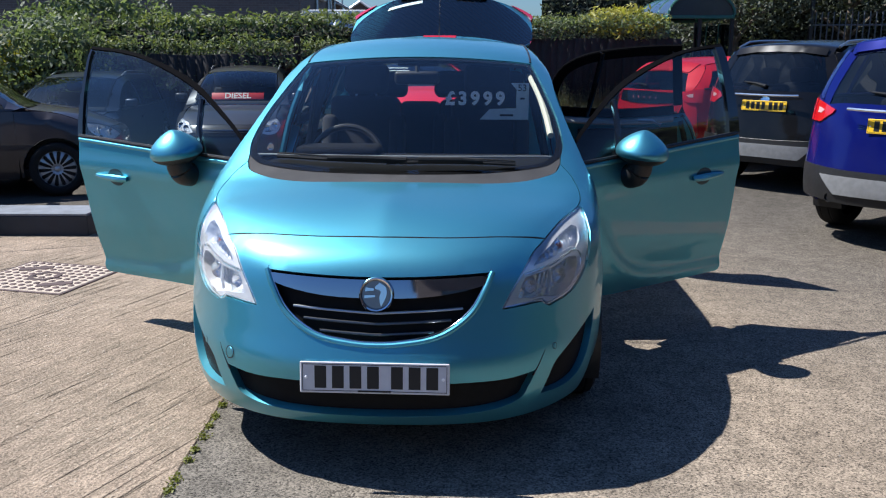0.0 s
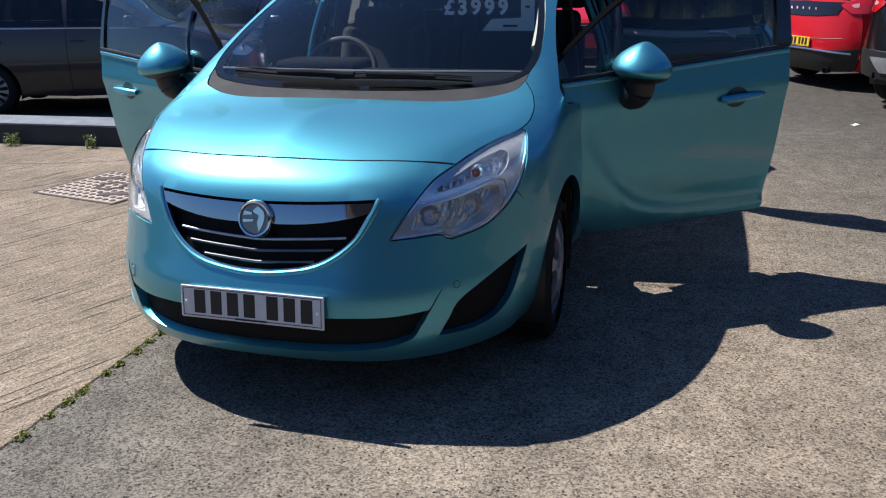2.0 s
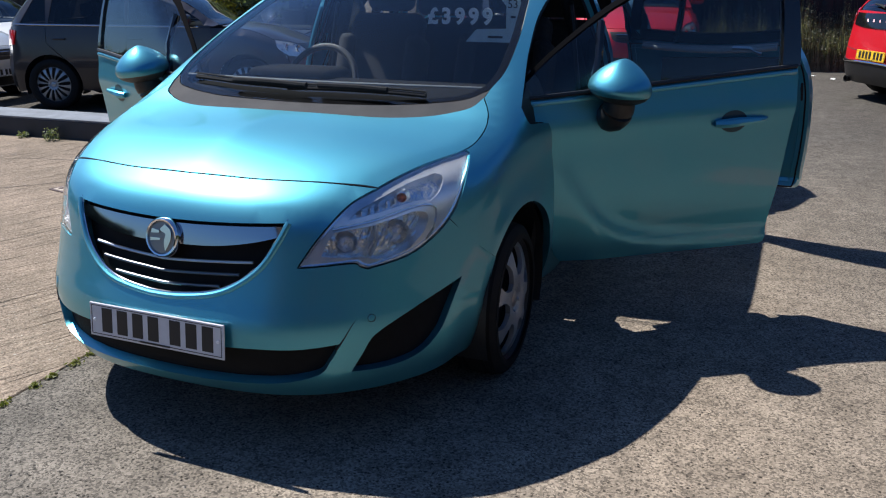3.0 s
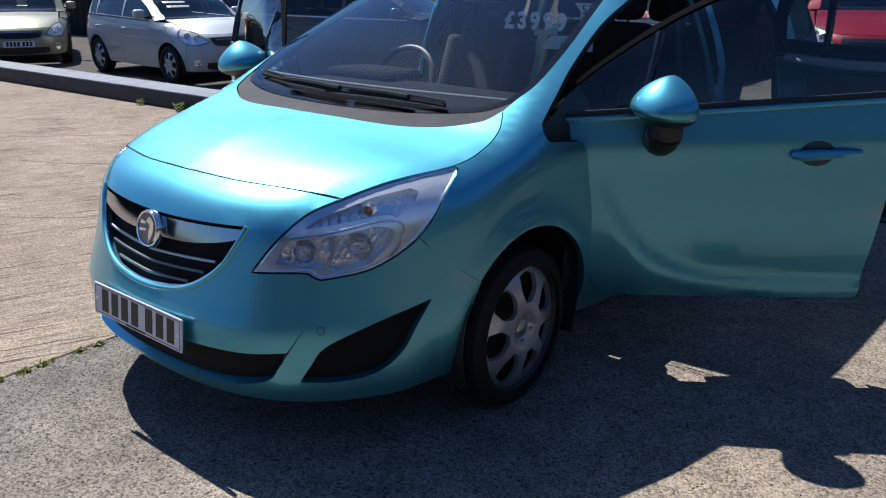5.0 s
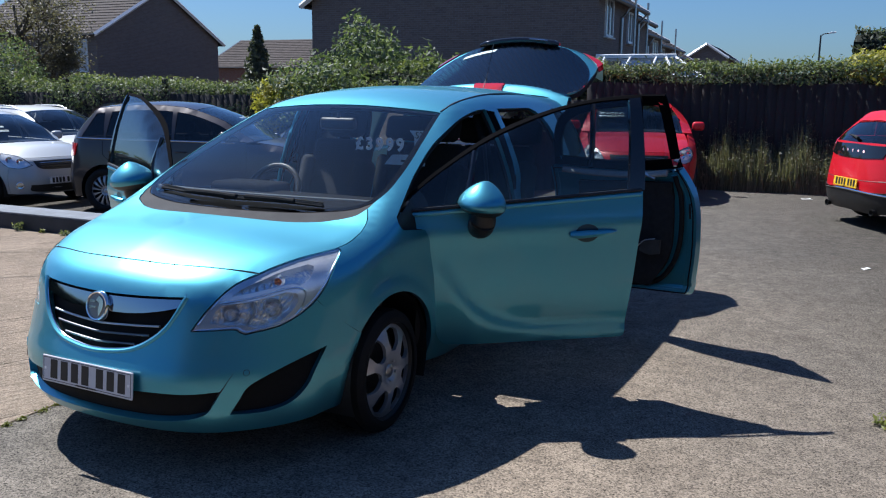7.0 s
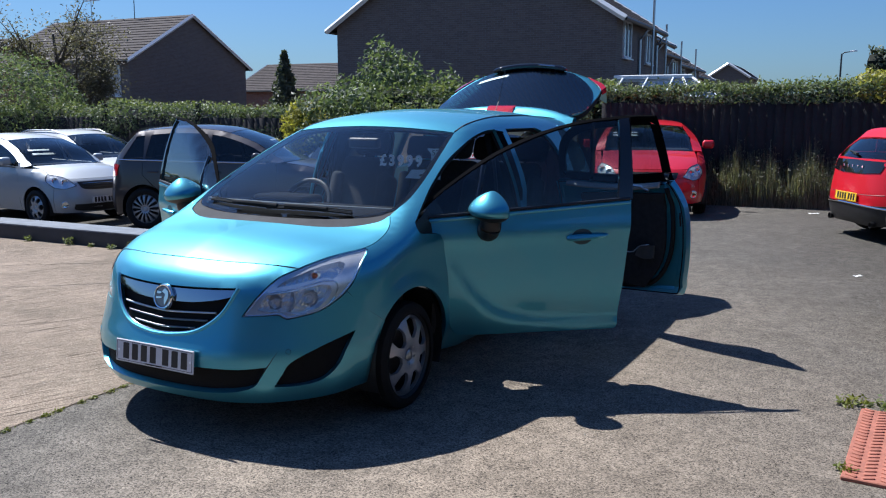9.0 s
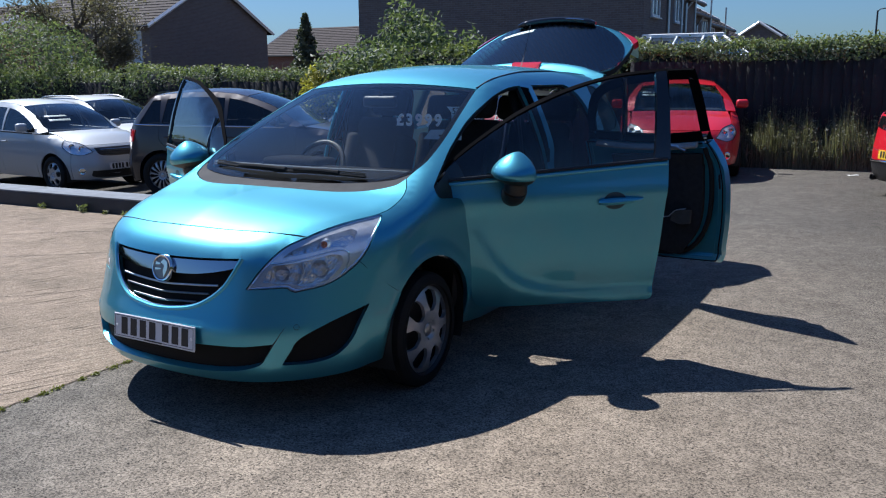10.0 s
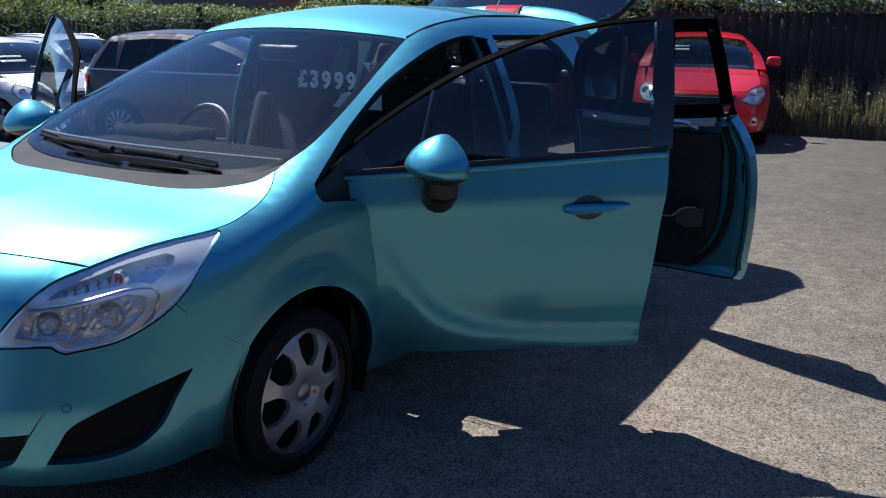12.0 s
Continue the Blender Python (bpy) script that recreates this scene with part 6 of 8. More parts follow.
silver, S1 = parked_car("silver_car", "silver small five-door car parked behind the dwarf wall", facing(-9.4, 10.3, LOW, 84), (0.42, 0.44, 0.46), fo=0.72, wb=2.36, ro=0.66, hw=0.84, H=1.50, nose_z=0.80, cowl_z=1.0, wsb=0.22, wst=1.05, belt=0.94, slant=0.3, rr=0.295, cap=True, metal=0.45, rough=0.5)
brown, S2 = parked_car("brown_car", "dark bronze five-door car with multi-spoke alloy wheels", facing(-5.15, 11.45, LOW + 0.02, 109), (0.058, 0.05, 0.052), fo=0.9, wb=2.60, ro=0.78, hw=0.91, H=1.66, nose_z=0.86, cowl_z=1.12, wsb=0.3, wst=1.2, belt=1.06, slant=0.56, rr=0.335, metal=0.6, spokes=14)
grey, S3 = parked_car("grey_estate_car", "dark grey estate car with roof rails and a red windscreen banner", facing(-3.30, 13.4, LOW + 0.05, 4), (0.05, 0.052, 0.055), H=1.53, rails=True, hw=0.88, wsb=0.3, wst=1.1, plate_f=False)
navy, S4 = parked_car("navy_estate_car", "dark blue estate car with silver roof rails", facing(-5.75, 12.45, LOW, 0), (0.02, 0.03, 0.05), H=1.5, rails=True, hw=0.88)
white, S5 = parked_car("white_car", "white estate car parked behind the silver one", facing(-11.1, 13.1, LOW, 84), (0.55, 0.56, 0.57), H=1.50, rails=True, metal=0.0, rough=0.5)
cream, S6 = parked_car("olive_car", "olive car seen behind the silver car", facing(-14.2, 9.6, LOW, 60), (0.25, 0.24, 0.15), H=1.45, metal=0.4)
red_f, S7 = parked_car("red_hatchback", "bright red hatchback facing the yard", facing(-0.2, 13.44, 0, 14), (0.55, 0.008, 0.02), fo=0.9, wb=2.65, ro=0.8, hw=0.91, H=1.47, nose_z=0.76, cowl_z=1.0, wsb=0.3, wst=1.2, belt=0.96, metal=0.1, rough=0.4, plate_f=False)
red_v, S8 = parked_car("red_crossover", "bright red hatchback parked tail out with twin exhausts", facing(5.74, 13.30, 0, 118), (0.55, 0.008, 0.018), fo=0.9, wb=2.65, ro=0.8, hw=0.9, H=1.46, belt=1.0, slant=0.5, metal=0.1, rough=0.4, low_trim=True, band=True)
black_s, S9 = parked_car("black_suv", "black compact SUV parked tail out", facing(6.0, 11.62, 0, 132), (0.006, 0.006, 0.007), fo=0.88, wb=2.56, ro=0.84, hw=0.89, H=1.66, nose_z=0.95, cowl_z=1.12, belt=1.08, slant=0.32, rr=0.34, metal=0.2, low_trim=True, rails=True, rough=0.22, skirt=0.33)
blue_s, S10 = parked_car("blue_suv", "royal blue SUV parked tail out", facing(6.15, 8.61, 0, 130), (0.005, 0.009, 0.13), fo=0.9, wb=2.69, ro=0.94, hw=0.92, H=1.69, nose_z=0.98, cowl_z=1.15, belt=1.1, slant=0.32, rr=0.345, metal=0.35, low_trim=True, rough=0.2, skirt=0.36)

# red banner behind one screen, tickets behind others
bn = part("sale_banner", rbox(0.84, 0.004, 0.125, 0.002), mat("banner_red", (0.6, 0.02, 0.03), 0.5), grey, "red banner with white lettering", Matrix.Translation((-0.02, 0.66, 1.05)) @ pose(0, 0, 0, -35, 0, 0))
writing("banner_letters", "DIESEL", 0.145, WHITE, bn, Matrix.Translation((0, -0.004, 0)) @ pose(0, 0, 0, 90, 0, 0), bold=0.003, label="white banner lettering")
for c, form, x, y in ((silver, S1, -0.30, 0.60), (silver, S1, -0.28, 0.50), (red_f, S7, -0.38, 0.86), (red_f, S7, -0.38, 0.74), (brown, S2, 0.2, 0.8)):
    q = form.over([(x, y), (x, y + 0.05)])
    tilt = math.degrees(math.atan2(q[1][2] - q[0][2], 0.05))
    part("windscreen_ticket", rbox(0.40, 0.05, 0.003, 0.001), WHITE, c, "white paper ticket behind the windscreen", Matrix.Translation((q[0][0], q[0][1], q[0][2] - 0.022)) @ pose(0, 0, 0, tilt, 0, 0))

# ---- ground ----
def ground_material(name, dark, light):
    """Worn asphalt: pale aggregate in a dark binder with open pits; a grey strip by the slab. Shade among the far
    stones is put into a darker colour at the back.
    """
    m, nt, N, L, b = nodes_of(name)
    tc = N.new("ShaderNodeTexCoord")

    def math_(op, a, c, d=None):
        q = N.new("ShaderNodeMath")
        q.operation = op
        for k, z in enumerate((a, c, d)):
            if z is None:
                continue
            if isinstance(z, (int, float)):
                q.inputs[k].default_value = z
            else:
                L.new(z, q.inputs[k])
        return q.outputs[0]

    def ranged(src, a, c, d, e):
        q = N.new("ShaderNodeMapRange")
        for k, z in enumerate((a, c, d, e)):
            q.inputs[k + 1].default_value = z
        L.new(src, q.inputs[0])
        return q.outputs[0]

    def noise_(scale, detail):
        q = N.new("ShaderNodeTexNoise")
        q.inputs["Scale"].default_value, q.inputs["Detail"].default_value = scale, detail
        L.new(tc.outputs["Object"], q.inputs["Vector"])
        return q.outputs[0]
    vo, vp = N.new("ShaderNodeTexVoronoi"), N.new("ShaderNodeTexVoronoi")
    vo.inputs["Scale"].default_value, vp.inputs["Scale"].default_value = 150, 62
    L.new(tc.outputs["Object"], vo.inputs["Vector"])
    L.new(tc.outputs["Object"], vp.inputs["Vector"])
    fine, mid, wide = noise_(330, 3), noise_(9, 9), noise_(0.55, 6)
    stone = N.new("ShaderNodeSeparateColor")
    L.new(vo.outputs["Color"], stone.inputs[0])
    cell = N.new("ShaderNodeSeparateColor")
    L.new(vp.outputs["Color"], cell.inputs[0])
    grain = math_("ADD", math_("MULTIPLY", stone.outputs[0], 0.6), math_("MULTIPLY", fine, 0.4))
    r = N.new("ShaderNodeValToRGB")
    e = r.color_ramp.elements
    e[0].position, e[0].color = 0.24, (*dark, 1)
    e[1].position, e[1].color = 0.80, (*light, 1)
    em = e.new(0.46)
    em.color = (*[0.3 * a + 0.52 * c for a, c in zip(dark, light)], 1)
    L.new(grain, r.inputs[0])
    # pits in some cells only
    pit = ranged(vp.outputs["Distance"], 0.18, 0.36, 0.25, 1.0)
    pit = math_("MAXIMUM", pit, math_("GREATER_THAN", cell.outputs[1], 0.25))
    xyz = N.new("ShaderNodeSeparateXYZ")
    L.new(tc.outputs["Object"], xyz.inputs[0])
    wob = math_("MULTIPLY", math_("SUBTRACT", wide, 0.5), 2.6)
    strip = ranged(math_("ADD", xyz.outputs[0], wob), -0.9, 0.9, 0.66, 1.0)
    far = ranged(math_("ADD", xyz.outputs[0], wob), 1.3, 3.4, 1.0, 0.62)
    # shaded stone sides seen at a low angle, put in as darker colour
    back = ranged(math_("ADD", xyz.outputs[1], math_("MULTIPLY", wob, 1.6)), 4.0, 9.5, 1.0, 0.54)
    # unseen ground behind the camera, darkened to cut bounce onto the open door
    bounce_cut = ranged(xyz.outputs[1], -1.6, 0.8, 0.5, 1.0)
    tone = math_("MULTIPLY", math_("MULTIPLY", math_("MULTIPLY", math_("MULTIPLY", strip, far), bounce_cut), back), math_("MULTIPLY", pit, math_("MULTIPLY", math_("MULTIPLY", ranged(mid, 0.3, 0.7, 0.80, 1.20), ranged(noise_(2.2, 5), 0.3, 0.7, 0.88, 1.12)), ranged(wide, 0.35, 0.65, 0.9, 1.1))))
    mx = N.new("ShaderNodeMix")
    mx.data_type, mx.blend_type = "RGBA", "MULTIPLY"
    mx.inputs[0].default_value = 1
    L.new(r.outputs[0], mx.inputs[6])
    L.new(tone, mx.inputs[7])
    tint = N.new("ShaderNodeMix")
    tint.data_type, tint.blend_type = "RGBA", "MULTIPLY"
    tint.inputs[7].default_value = (1.10, 0.97, 0.84, 1)
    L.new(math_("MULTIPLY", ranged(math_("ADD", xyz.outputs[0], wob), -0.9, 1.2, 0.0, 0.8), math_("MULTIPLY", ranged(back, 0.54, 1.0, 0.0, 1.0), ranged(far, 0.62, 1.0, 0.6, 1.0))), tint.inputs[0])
    L.new(mx.outputs[2], tint.inputs[6])
    L.new(tint.outputs[2], b.inputs["Base Color"])
    b.inputs["Roughness"].default_value = 0.92
    b.inputs["Specular IOR Level"].default_value = 0.2
    bp = N.new("ShaderNodeBump")
    bp.inputs["Strength"].default_value, bp.inputs["Distance"].default_value = 0.75, 0.007
    L.new(math_("ADD", grain, pit), bp.inputs["Height"])
    L.new(bp.outputs[0], b.inputs["Normal"])
    return m


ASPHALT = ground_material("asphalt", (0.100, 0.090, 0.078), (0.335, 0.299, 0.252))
# one sheet that dips behind the dwarf wall
xs = np.unique(np.concatenate([np.linspace(-300, -20, 8), np.linspace(-20, 8, 57), np.linspace(8, 300, 8)]))
ys = np.unique(np.concatenate([np.linspace(-300, -8, 6), np.linspace(-8, 7.0, 6), [7.06], np.linspace(7.4, 20, 26), np.linspace(20, 300, 8)]))


def level(x, y):
    if y < 7.05:
        return 0.0
    return LOW * min(1, max(0, (-0.9 - x) / 2.0)) * min(1, max(0, (30 - y) / 5))


gv = [(float(x), float(y), level(x, y)) for y in ys for x in xs]
nx = len(xs)
gf = [(j * nx + i, j * nx + i + 1, (j + 1) * nx + i + 1, (j + 1) * nx + i) for j in range(len(ys) - 1) for i in range(nx - 1)]
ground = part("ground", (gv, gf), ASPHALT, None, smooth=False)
tagged(ground, "worn grey asphalt of a car sales yard", "ground", kind="structure")


def concrete_material():
    """Tamped concrete: fine grit, brushed lines, a few deeper grooves and pale stones."""
    m, nt, N, L, b = nodes_of("brushed_concrete")
    tc = N.new("ShaderNodeTexCoord")

    def noise_(scale, detail, stretch=None):
        q = N.new("ShaderNodeTexNoise")
        q.inputs["Scale"].default_value, q.inputs["Detail"].default_value = scale, detail
        if stretch:
            mp = N.new("ShaderNodeMapping")
            mp.vector_type = "TEXTURE"
            mp.inputs["Rotation"].default_value = (0, 0, radians(66))
            mp.inputs["Scale"].default_value = stretch
            L.new(tc.outputs["Object"], mp.inputs[0])
            L.new(mp.outputs[0], q.inputs["Vector"])
        else:
            L.new(tc.outputs["Object"], q.inputs["Vector"])
        return q.outputs[0]

    def ranged(src, a, c, d, e):
        q = N.new("ShaderNodeMapRange")
        for k, z in enumerate((a, c, d, e)):
            q.inputs[k + 1].default_value = z
        L.new(src, q.inputs[0])
        return q.outputs[0]

    def mul(a, c):
        q = N.new("ShaderNodeMath")
        q.operation = "MULTIPLY"
        L.new(a, q.inputs[0])
        L.new(c, q.inputs[1])
        return q.outputs[0]
    brush = noise_(2.2, 6, (0.5, 0.05, 1))
    groove = ranged(noise_(1.5, 5, (0.9, 0.035, 1)), 0.60, 0.68, 1.0, 0.42)
    grit, blot = noise_(110, 8), noise_(1.3, 9)
    r = N.new("ShaderNodeValToRGB")
    e = r.color_ramp.elements
    e[0].position, e[0].color = 0.30, (0.155, 0.125, 0.092, 1)
    e[1].position, e[1].color = 0.66, (0.345, 0.268, 0.202, 1)
    mix = N.new("ShaderNodeMix")
    mix.data_type = "FLOAT"
    mix.inputs[0].default_value = 0.5
    L.new(brush, mix.inputs[2])
    L.new(blot, mix.inputs[3])
    L.new(mix.outputs[0], r.inputs[0])
    tone = mul(mul(ranged(grit, 0.30, 0.70, 0.50, 1.48), groove), ranged(noise_(7, 8), 0.3, 0.7, 0.88, 1.1))
    mx = N.new("ShaderNodeMix")
    mx.data_type, mx.blend_type = "RGBA", "MULTIPLY"
    mx.inputs[0].default_value = 1
    L.new(r.outputs[0], mx.inputs[6])
    L.new(tone, mx.inputs[7])
    # pale stones worn bare, in a few cells only
    vo = N.new("ShaderNodeTexVoronoi")
    vo.inputs["Scale"].default_value = 42
    L.new(tc.outputs["Object"], vo.inputs["Vector"])
    sep = N.new("ShaderNodeSeparateColor")
    L.new(vo.outputs["Color"], sep.inputs[0])
    st = mul(ranged(vo.outputs["Distance"], 0.16, 0.24, 1.0, 0.0), ranged(sep.outputs[0], 0.90, 0.92, 0.0, 0.75))
    m2 = N.new("ShaderNodeMix")
    m2.data_type = "RGBA"
    m2.inputs[7].default_value = (0.50, 0.44, 0.37, 1)
    L.new(st, m2.inputs[0])
    L.new(mx.outputs[2], m2.inputs[6])
    L.new(m2.outputs[2], b.inputs["Base Color"])
    b.inputs["Roughness"].default_value = 0.92
    b.inputs["Specular IOR Level"].default_value = 0.2
    ad = N.new("ShaderNodeMath")
    ad.operation = "MULTIPLY_ADD"
    ad.inputs[1].default_value = 1.4
    L.new(groove, ad.inputs[0])
    L.new(grit, ad.inputs[2])
    ae = N.new("ShaderNodeMath")
    L.new(ad.outputs[0], ae.inputs[0])
    L.new(brush, ae.inputs[1])
    bp = N.new("ShaderNodeBump")
    bp.inputs["Strength"].default_value, bp.inputs["Distance"].default_value = 1.0, 0.012
    L.new(ae.outputs[0], bp.inputs["Height"])
    L.new(bp.outputs[0], b.inputs["Normal"])
    return m


CONC = concrete_material()
slab = part("concrete_slab", rbox(14.0, 12.0, 0.02, 0.004, Matrix.Translation((-0.97 - 7.0, 0.98, -0.004)), 1), CONC, None, smooth=False)
tagged(slab, "brushed pale concrete slab beside the asphalt", "pavement", kind="structure")
WALLDARK = mat("wall_navy", (0.016, 0.02, 0.03), 0.6, vary=0.3, scale=6, bump=0.2, bscale=120, stain=0.5, stain_scale=3, stain_col=(0.03, 0.03, 0.032))
WALLTOP = mat("wall_top_grey", (0.16, 0.175, 0.2), 0.8, vary=0.25, scale=8, bump=0.3, bscale=150, stain=0.5, stain_scale=2.5, stain_col=(0.09, 0.095, 0.1))
dwarf = part("wall_dwarf", rbox(13.0, 0.40, 0.60, 0.008, Matrix.Translation((-2.95 - 6.5, 7.085, -0.125)), 1), WALLDARK, None, smooth=False)
tagged(dwarf, "low navy-painted retaining wall with a grey coping", "wall", kind="structure")
cop = part("coping", rbox(13.0, 0.40, 0.02, 0.004, Matrix.Translation((-2.95 - 6.5, 7.085, 0.183)), 1), WALLTOP, dwarf, "worn blue-grey coping", smooth=False)

# ---- greenery ----
def leaf_material(name, col, col2, trans=0.25):
    m, nt, N, L, b = nodes_of(name)
    ge = N.new("ShaderNodeNewGeometry")
    r = N.new("ShaderNodeMix")
    r.data_type = "RGBA"
    r.inputs[6].default_value, r.inputs[7].default_value = (*col, 1), (*col2, 1)
    L.new(ge.outputs["Random Per Island"], r.inputs[0])
    L.new(r.outputs[2], b.inputs["Base Color"])
    b.inputs["Roughness"].default_value = 0.55
    b.inputs["Specular IOR Level"].default_value = 0.35
    t = N.new("ShaderNodeBsdfTranslucent")
    mul = N.new("ShaderNodeMix")
    mul.data_type, mul.blend_type = "RGBA", "MULTIPLY"
    mul.inputs[0].default_value = 1
    L.new(r.outputs[2], mul.inputs[6])
    mul.inputs[7].default_value = (1.6, 1.7, 0.8, 1)
    L.new(mul.outputs[2], t.inputs[0])
    ms = N.new("ShaderNodeMixShader")
    ms.inputs[0].default_value = trans
    L.new(b.outputs[0], ms.inputs[1])
    L.new(t.outputs[0], ms.inputs[2])
    L.new(ms.outputs[0], N["Material Output"].inputs[0])
    return m


LEAF = leaf_material("hedge_leaf", (0.06, 0.088, 0.048), (0.17, 0.20, 0.115), 0.38)
LEAFTIP = leaf_material("hedge_tip", (0.085, 0.115, 0.045), (0.18, 0.195, 0.08), 0.3)
LEAFYEL = leaf_material("golden_leaf", (0.22, 0.205, 0.035), (0.36, 0.33, 0.07), 0.35)
LEAFDARK = leaf_material("tree_leaf", (0.045, 0.055, 0.04), (0.10, 0.115, 0.08))
LEAFDULL = leaf_material("dull_leaf", (0.085, 0.075, 0.062), (0.17, 0.15, 0.125), 0.3)
GRASS = leaf_material("weed_stem", (0.065, 0.072, 0.050), (0.22, 0.205, 0.15), 0.3)
MOSS = leaf_material("moss", (0.08, 0.10, 0.015), (0.20, 0.20, 0.04))
BARK = mat("bark", (0.10, 0.08, 0.06), 0.9, vary=0.4, scale=12, bump=0.8, bscale=40)
# hull colour for hedges: the shade inside is put in as near-black
CORESHADE = mat("hedge_core", (0.010, 0.013, 0.007), 0.95, vary=0.3, scale=8)
rng = np.random.default_rng(5)


def leaves(points, normals, size, spread=0.7):
    """Small folded leaves at points, turned about their normals."""
    n = len(points)
    d = normals + rng.normal(0, spread, (n, 3))
    d /= np.linalg.norm(d, axis=1)[:, None]
    a = np.cross(d, rng.normal(0, 1, (n, 3)))
    a /= np.linalg.norm(a, axis=1)[:, None]
    b = np.cross(d, a)
    s = size * rng.uniform(0.6, 1.3, (n, 1))
    p = [points - a * s, points + b * s * 0.42 - d * s * 0.12, points + a * s, points - b * s * 0.42 - d * s * 0.12]
    v = np.stack(p, 1).reshape(-1, 3)
    f = np.arange(n * 4).reshape(n, 4)
    tri = np.concatenate([f[:, [0, 1, 2]], f[:, [0, 2, 3]]])
    return [tuple(q) for q in v], [tuple(int(i) for i in q) for q in tri]


def hedge(name, label, a, b, z0, z1, thick, n, mat_leaf, mat_tip, tip=0.35, size=0.06, wob=0.18):
    """A hedge from a to b: a rough core with a coat of leaves."""
    a, b = np.array(a, float), np.array(b, float)
    ln = np.linalg.norm(b - a)
    t, nrm = (b - a) / ln, np.array([(b - a)[1], -(b - a)[0]]) / ln

    def bulge(s, w):
        return np.array([noise.noise(Vector((x * 0.8, y * 1.7, 3.1))) for x, y in zip(s, w)])
    hd = tagged(new(name), label, "hedge")
    k = int(ln / 0.5) + 2
    v, f = [], []
    for i in range(k):
        s = ln * i / (k - 1)
        w = wob * noise.noise(Vector((s * 0.8, 0, 0)))
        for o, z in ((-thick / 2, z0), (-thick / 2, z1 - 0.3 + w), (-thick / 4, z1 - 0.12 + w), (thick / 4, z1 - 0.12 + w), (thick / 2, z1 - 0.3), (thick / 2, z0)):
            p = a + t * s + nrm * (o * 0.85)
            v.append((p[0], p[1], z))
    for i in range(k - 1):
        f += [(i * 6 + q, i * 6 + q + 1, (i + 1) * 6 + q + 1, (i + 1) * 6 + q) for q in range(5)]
    part("hedge_core", (v, f), CORESHADE, hd, "near-black hull standing for the shaded inside")
    s = rng.uniform(0, ln, n)
    side = rng.uniform(0, 1, n)
    hgt = z1 - z0
    on_top = side > hgt / (hgt + thick)
    z = np.where(on_top, z1 + rng.normal(-0.03, 0.05, n), z0 + hgt * rng.uniform(0, 1, n) ** 0.8)
    o = np.where(on_top, rng.uniform(-thick / 2, thick / 2, n), thick / 2 * 0.95 + rng.normal(0, 0.05, n))
    w = bulge(s, z) * wob
    z = z + np.where(on_top, w, 0)
    o = o + np.where(on_top, 0, w)
    p2 = a[None] + t[None] * s[:, None] + nrm[None] * o[:, None]
    pts = np.concatenate([p2, z[:, None]], 1)
    nor = np.where(on_top[:, None], np.array([[0, 0, 1.0]]), np.concatenate([np.tile(nrm, (n, 1)), np.full((n, 1), 0.4)], 1))
    m = (z > z1 - 0.25) & (rng.uniform(0, 1, n) < tip)
    part("foliage", leaves(pts[~m], nor[~m], size), mat_leaf, hd, "dense green leaves")
    part("shoot_growth", leaves(pts[m] + rng.uniform(0, 1, (m.sum(), 1)) * np.array([[0, 0, 0.12]]), nor[m], size * 0.9), mat_tip, hd, "pale new shoots")
    return hd


def tree(name, label, at, height, crown_r, crown_z, n, leafmat, size=0.07, limbs=9, seed=1, sparse=0.5, trunk=0.16, tall=1.0):
    rg = np.random.default_rng(seed)
    tr = empty(name, Matrix.Translation(at), label, "tree")
    lean = rg.uniform(-0.2, 0.2, 2)
    stem = [(lean[0] * t * t, lean[1] * t * t, height * 0.85 * t) for t in np.linspace(0, 1, 9)]
    g = [tube(stem, trunk, 8, radii=[trunk * (1 - 0.8 * t) for t in np.linspace(0, 1, 9)])]
    tips = []
    for k in range(limbs):
        t0 = rg.uniform(0.3, 0.85)
        base = Vector((lean[0] * t0 * t0, lean[1] * t0 * t0, height * 0.85 * t0))
        az = rg.uniform(0, 2 * math.pi)
        ln = crown_r * rg.uniform(0.6, 1.05) * (1.15 - 0.5 * t0)
        end = base + Vector((math.cos(az) * ln, math.sin(az) * ln, ln * rg.uniform(0.3, 1.0) * tall))
        mid = (base + end) / 2 + Vector((0, 0, 0.12 * ln))
        path = smooth_curve([tuple(base), tuple(mid), tuple(end)], 5)
        g.append(tube(path, 0.05, 6, radii=[trunk * 0.42 * (1 - 0.85 * i / 10) for i in range(len(path))]))
        tips += [Vector(p) for p in path[4:]]
        for _ in range(3):
            e2 = end + Vector(rg.normal(0, 0.35 * ln, 3))
            p2 = [tuple(mid), tuple((mid + e2) / 2 + Vector((0, 0, 0.05))), tuple(e2)]
            g.append(tube(p2, 0.02, 5, radii=[trunk * 0.18, trunk * 0.12, trunk * 0.04]))
            tips += [Vector(p2[1]), Vector(p2[2])]
    part("trunk", cat(*g), BARK, tr, "brown trunk and limbs")
    idx = rg.integers(0, len(tips), n)
    c = np.array([tuple(tips[i]) for i in idx])
    pts = c + rg.normal(0, crown_r * 0.2 * sparse, (n, 3)) * np.array([[1, 1, 0.8]])
    part("crown", leaves(pts, np.tile(np.array([[0, 0, 1.0]]), (n, 1)), size, 1.2), leafmat, tr, "loose clumps of leaves")
    return tr


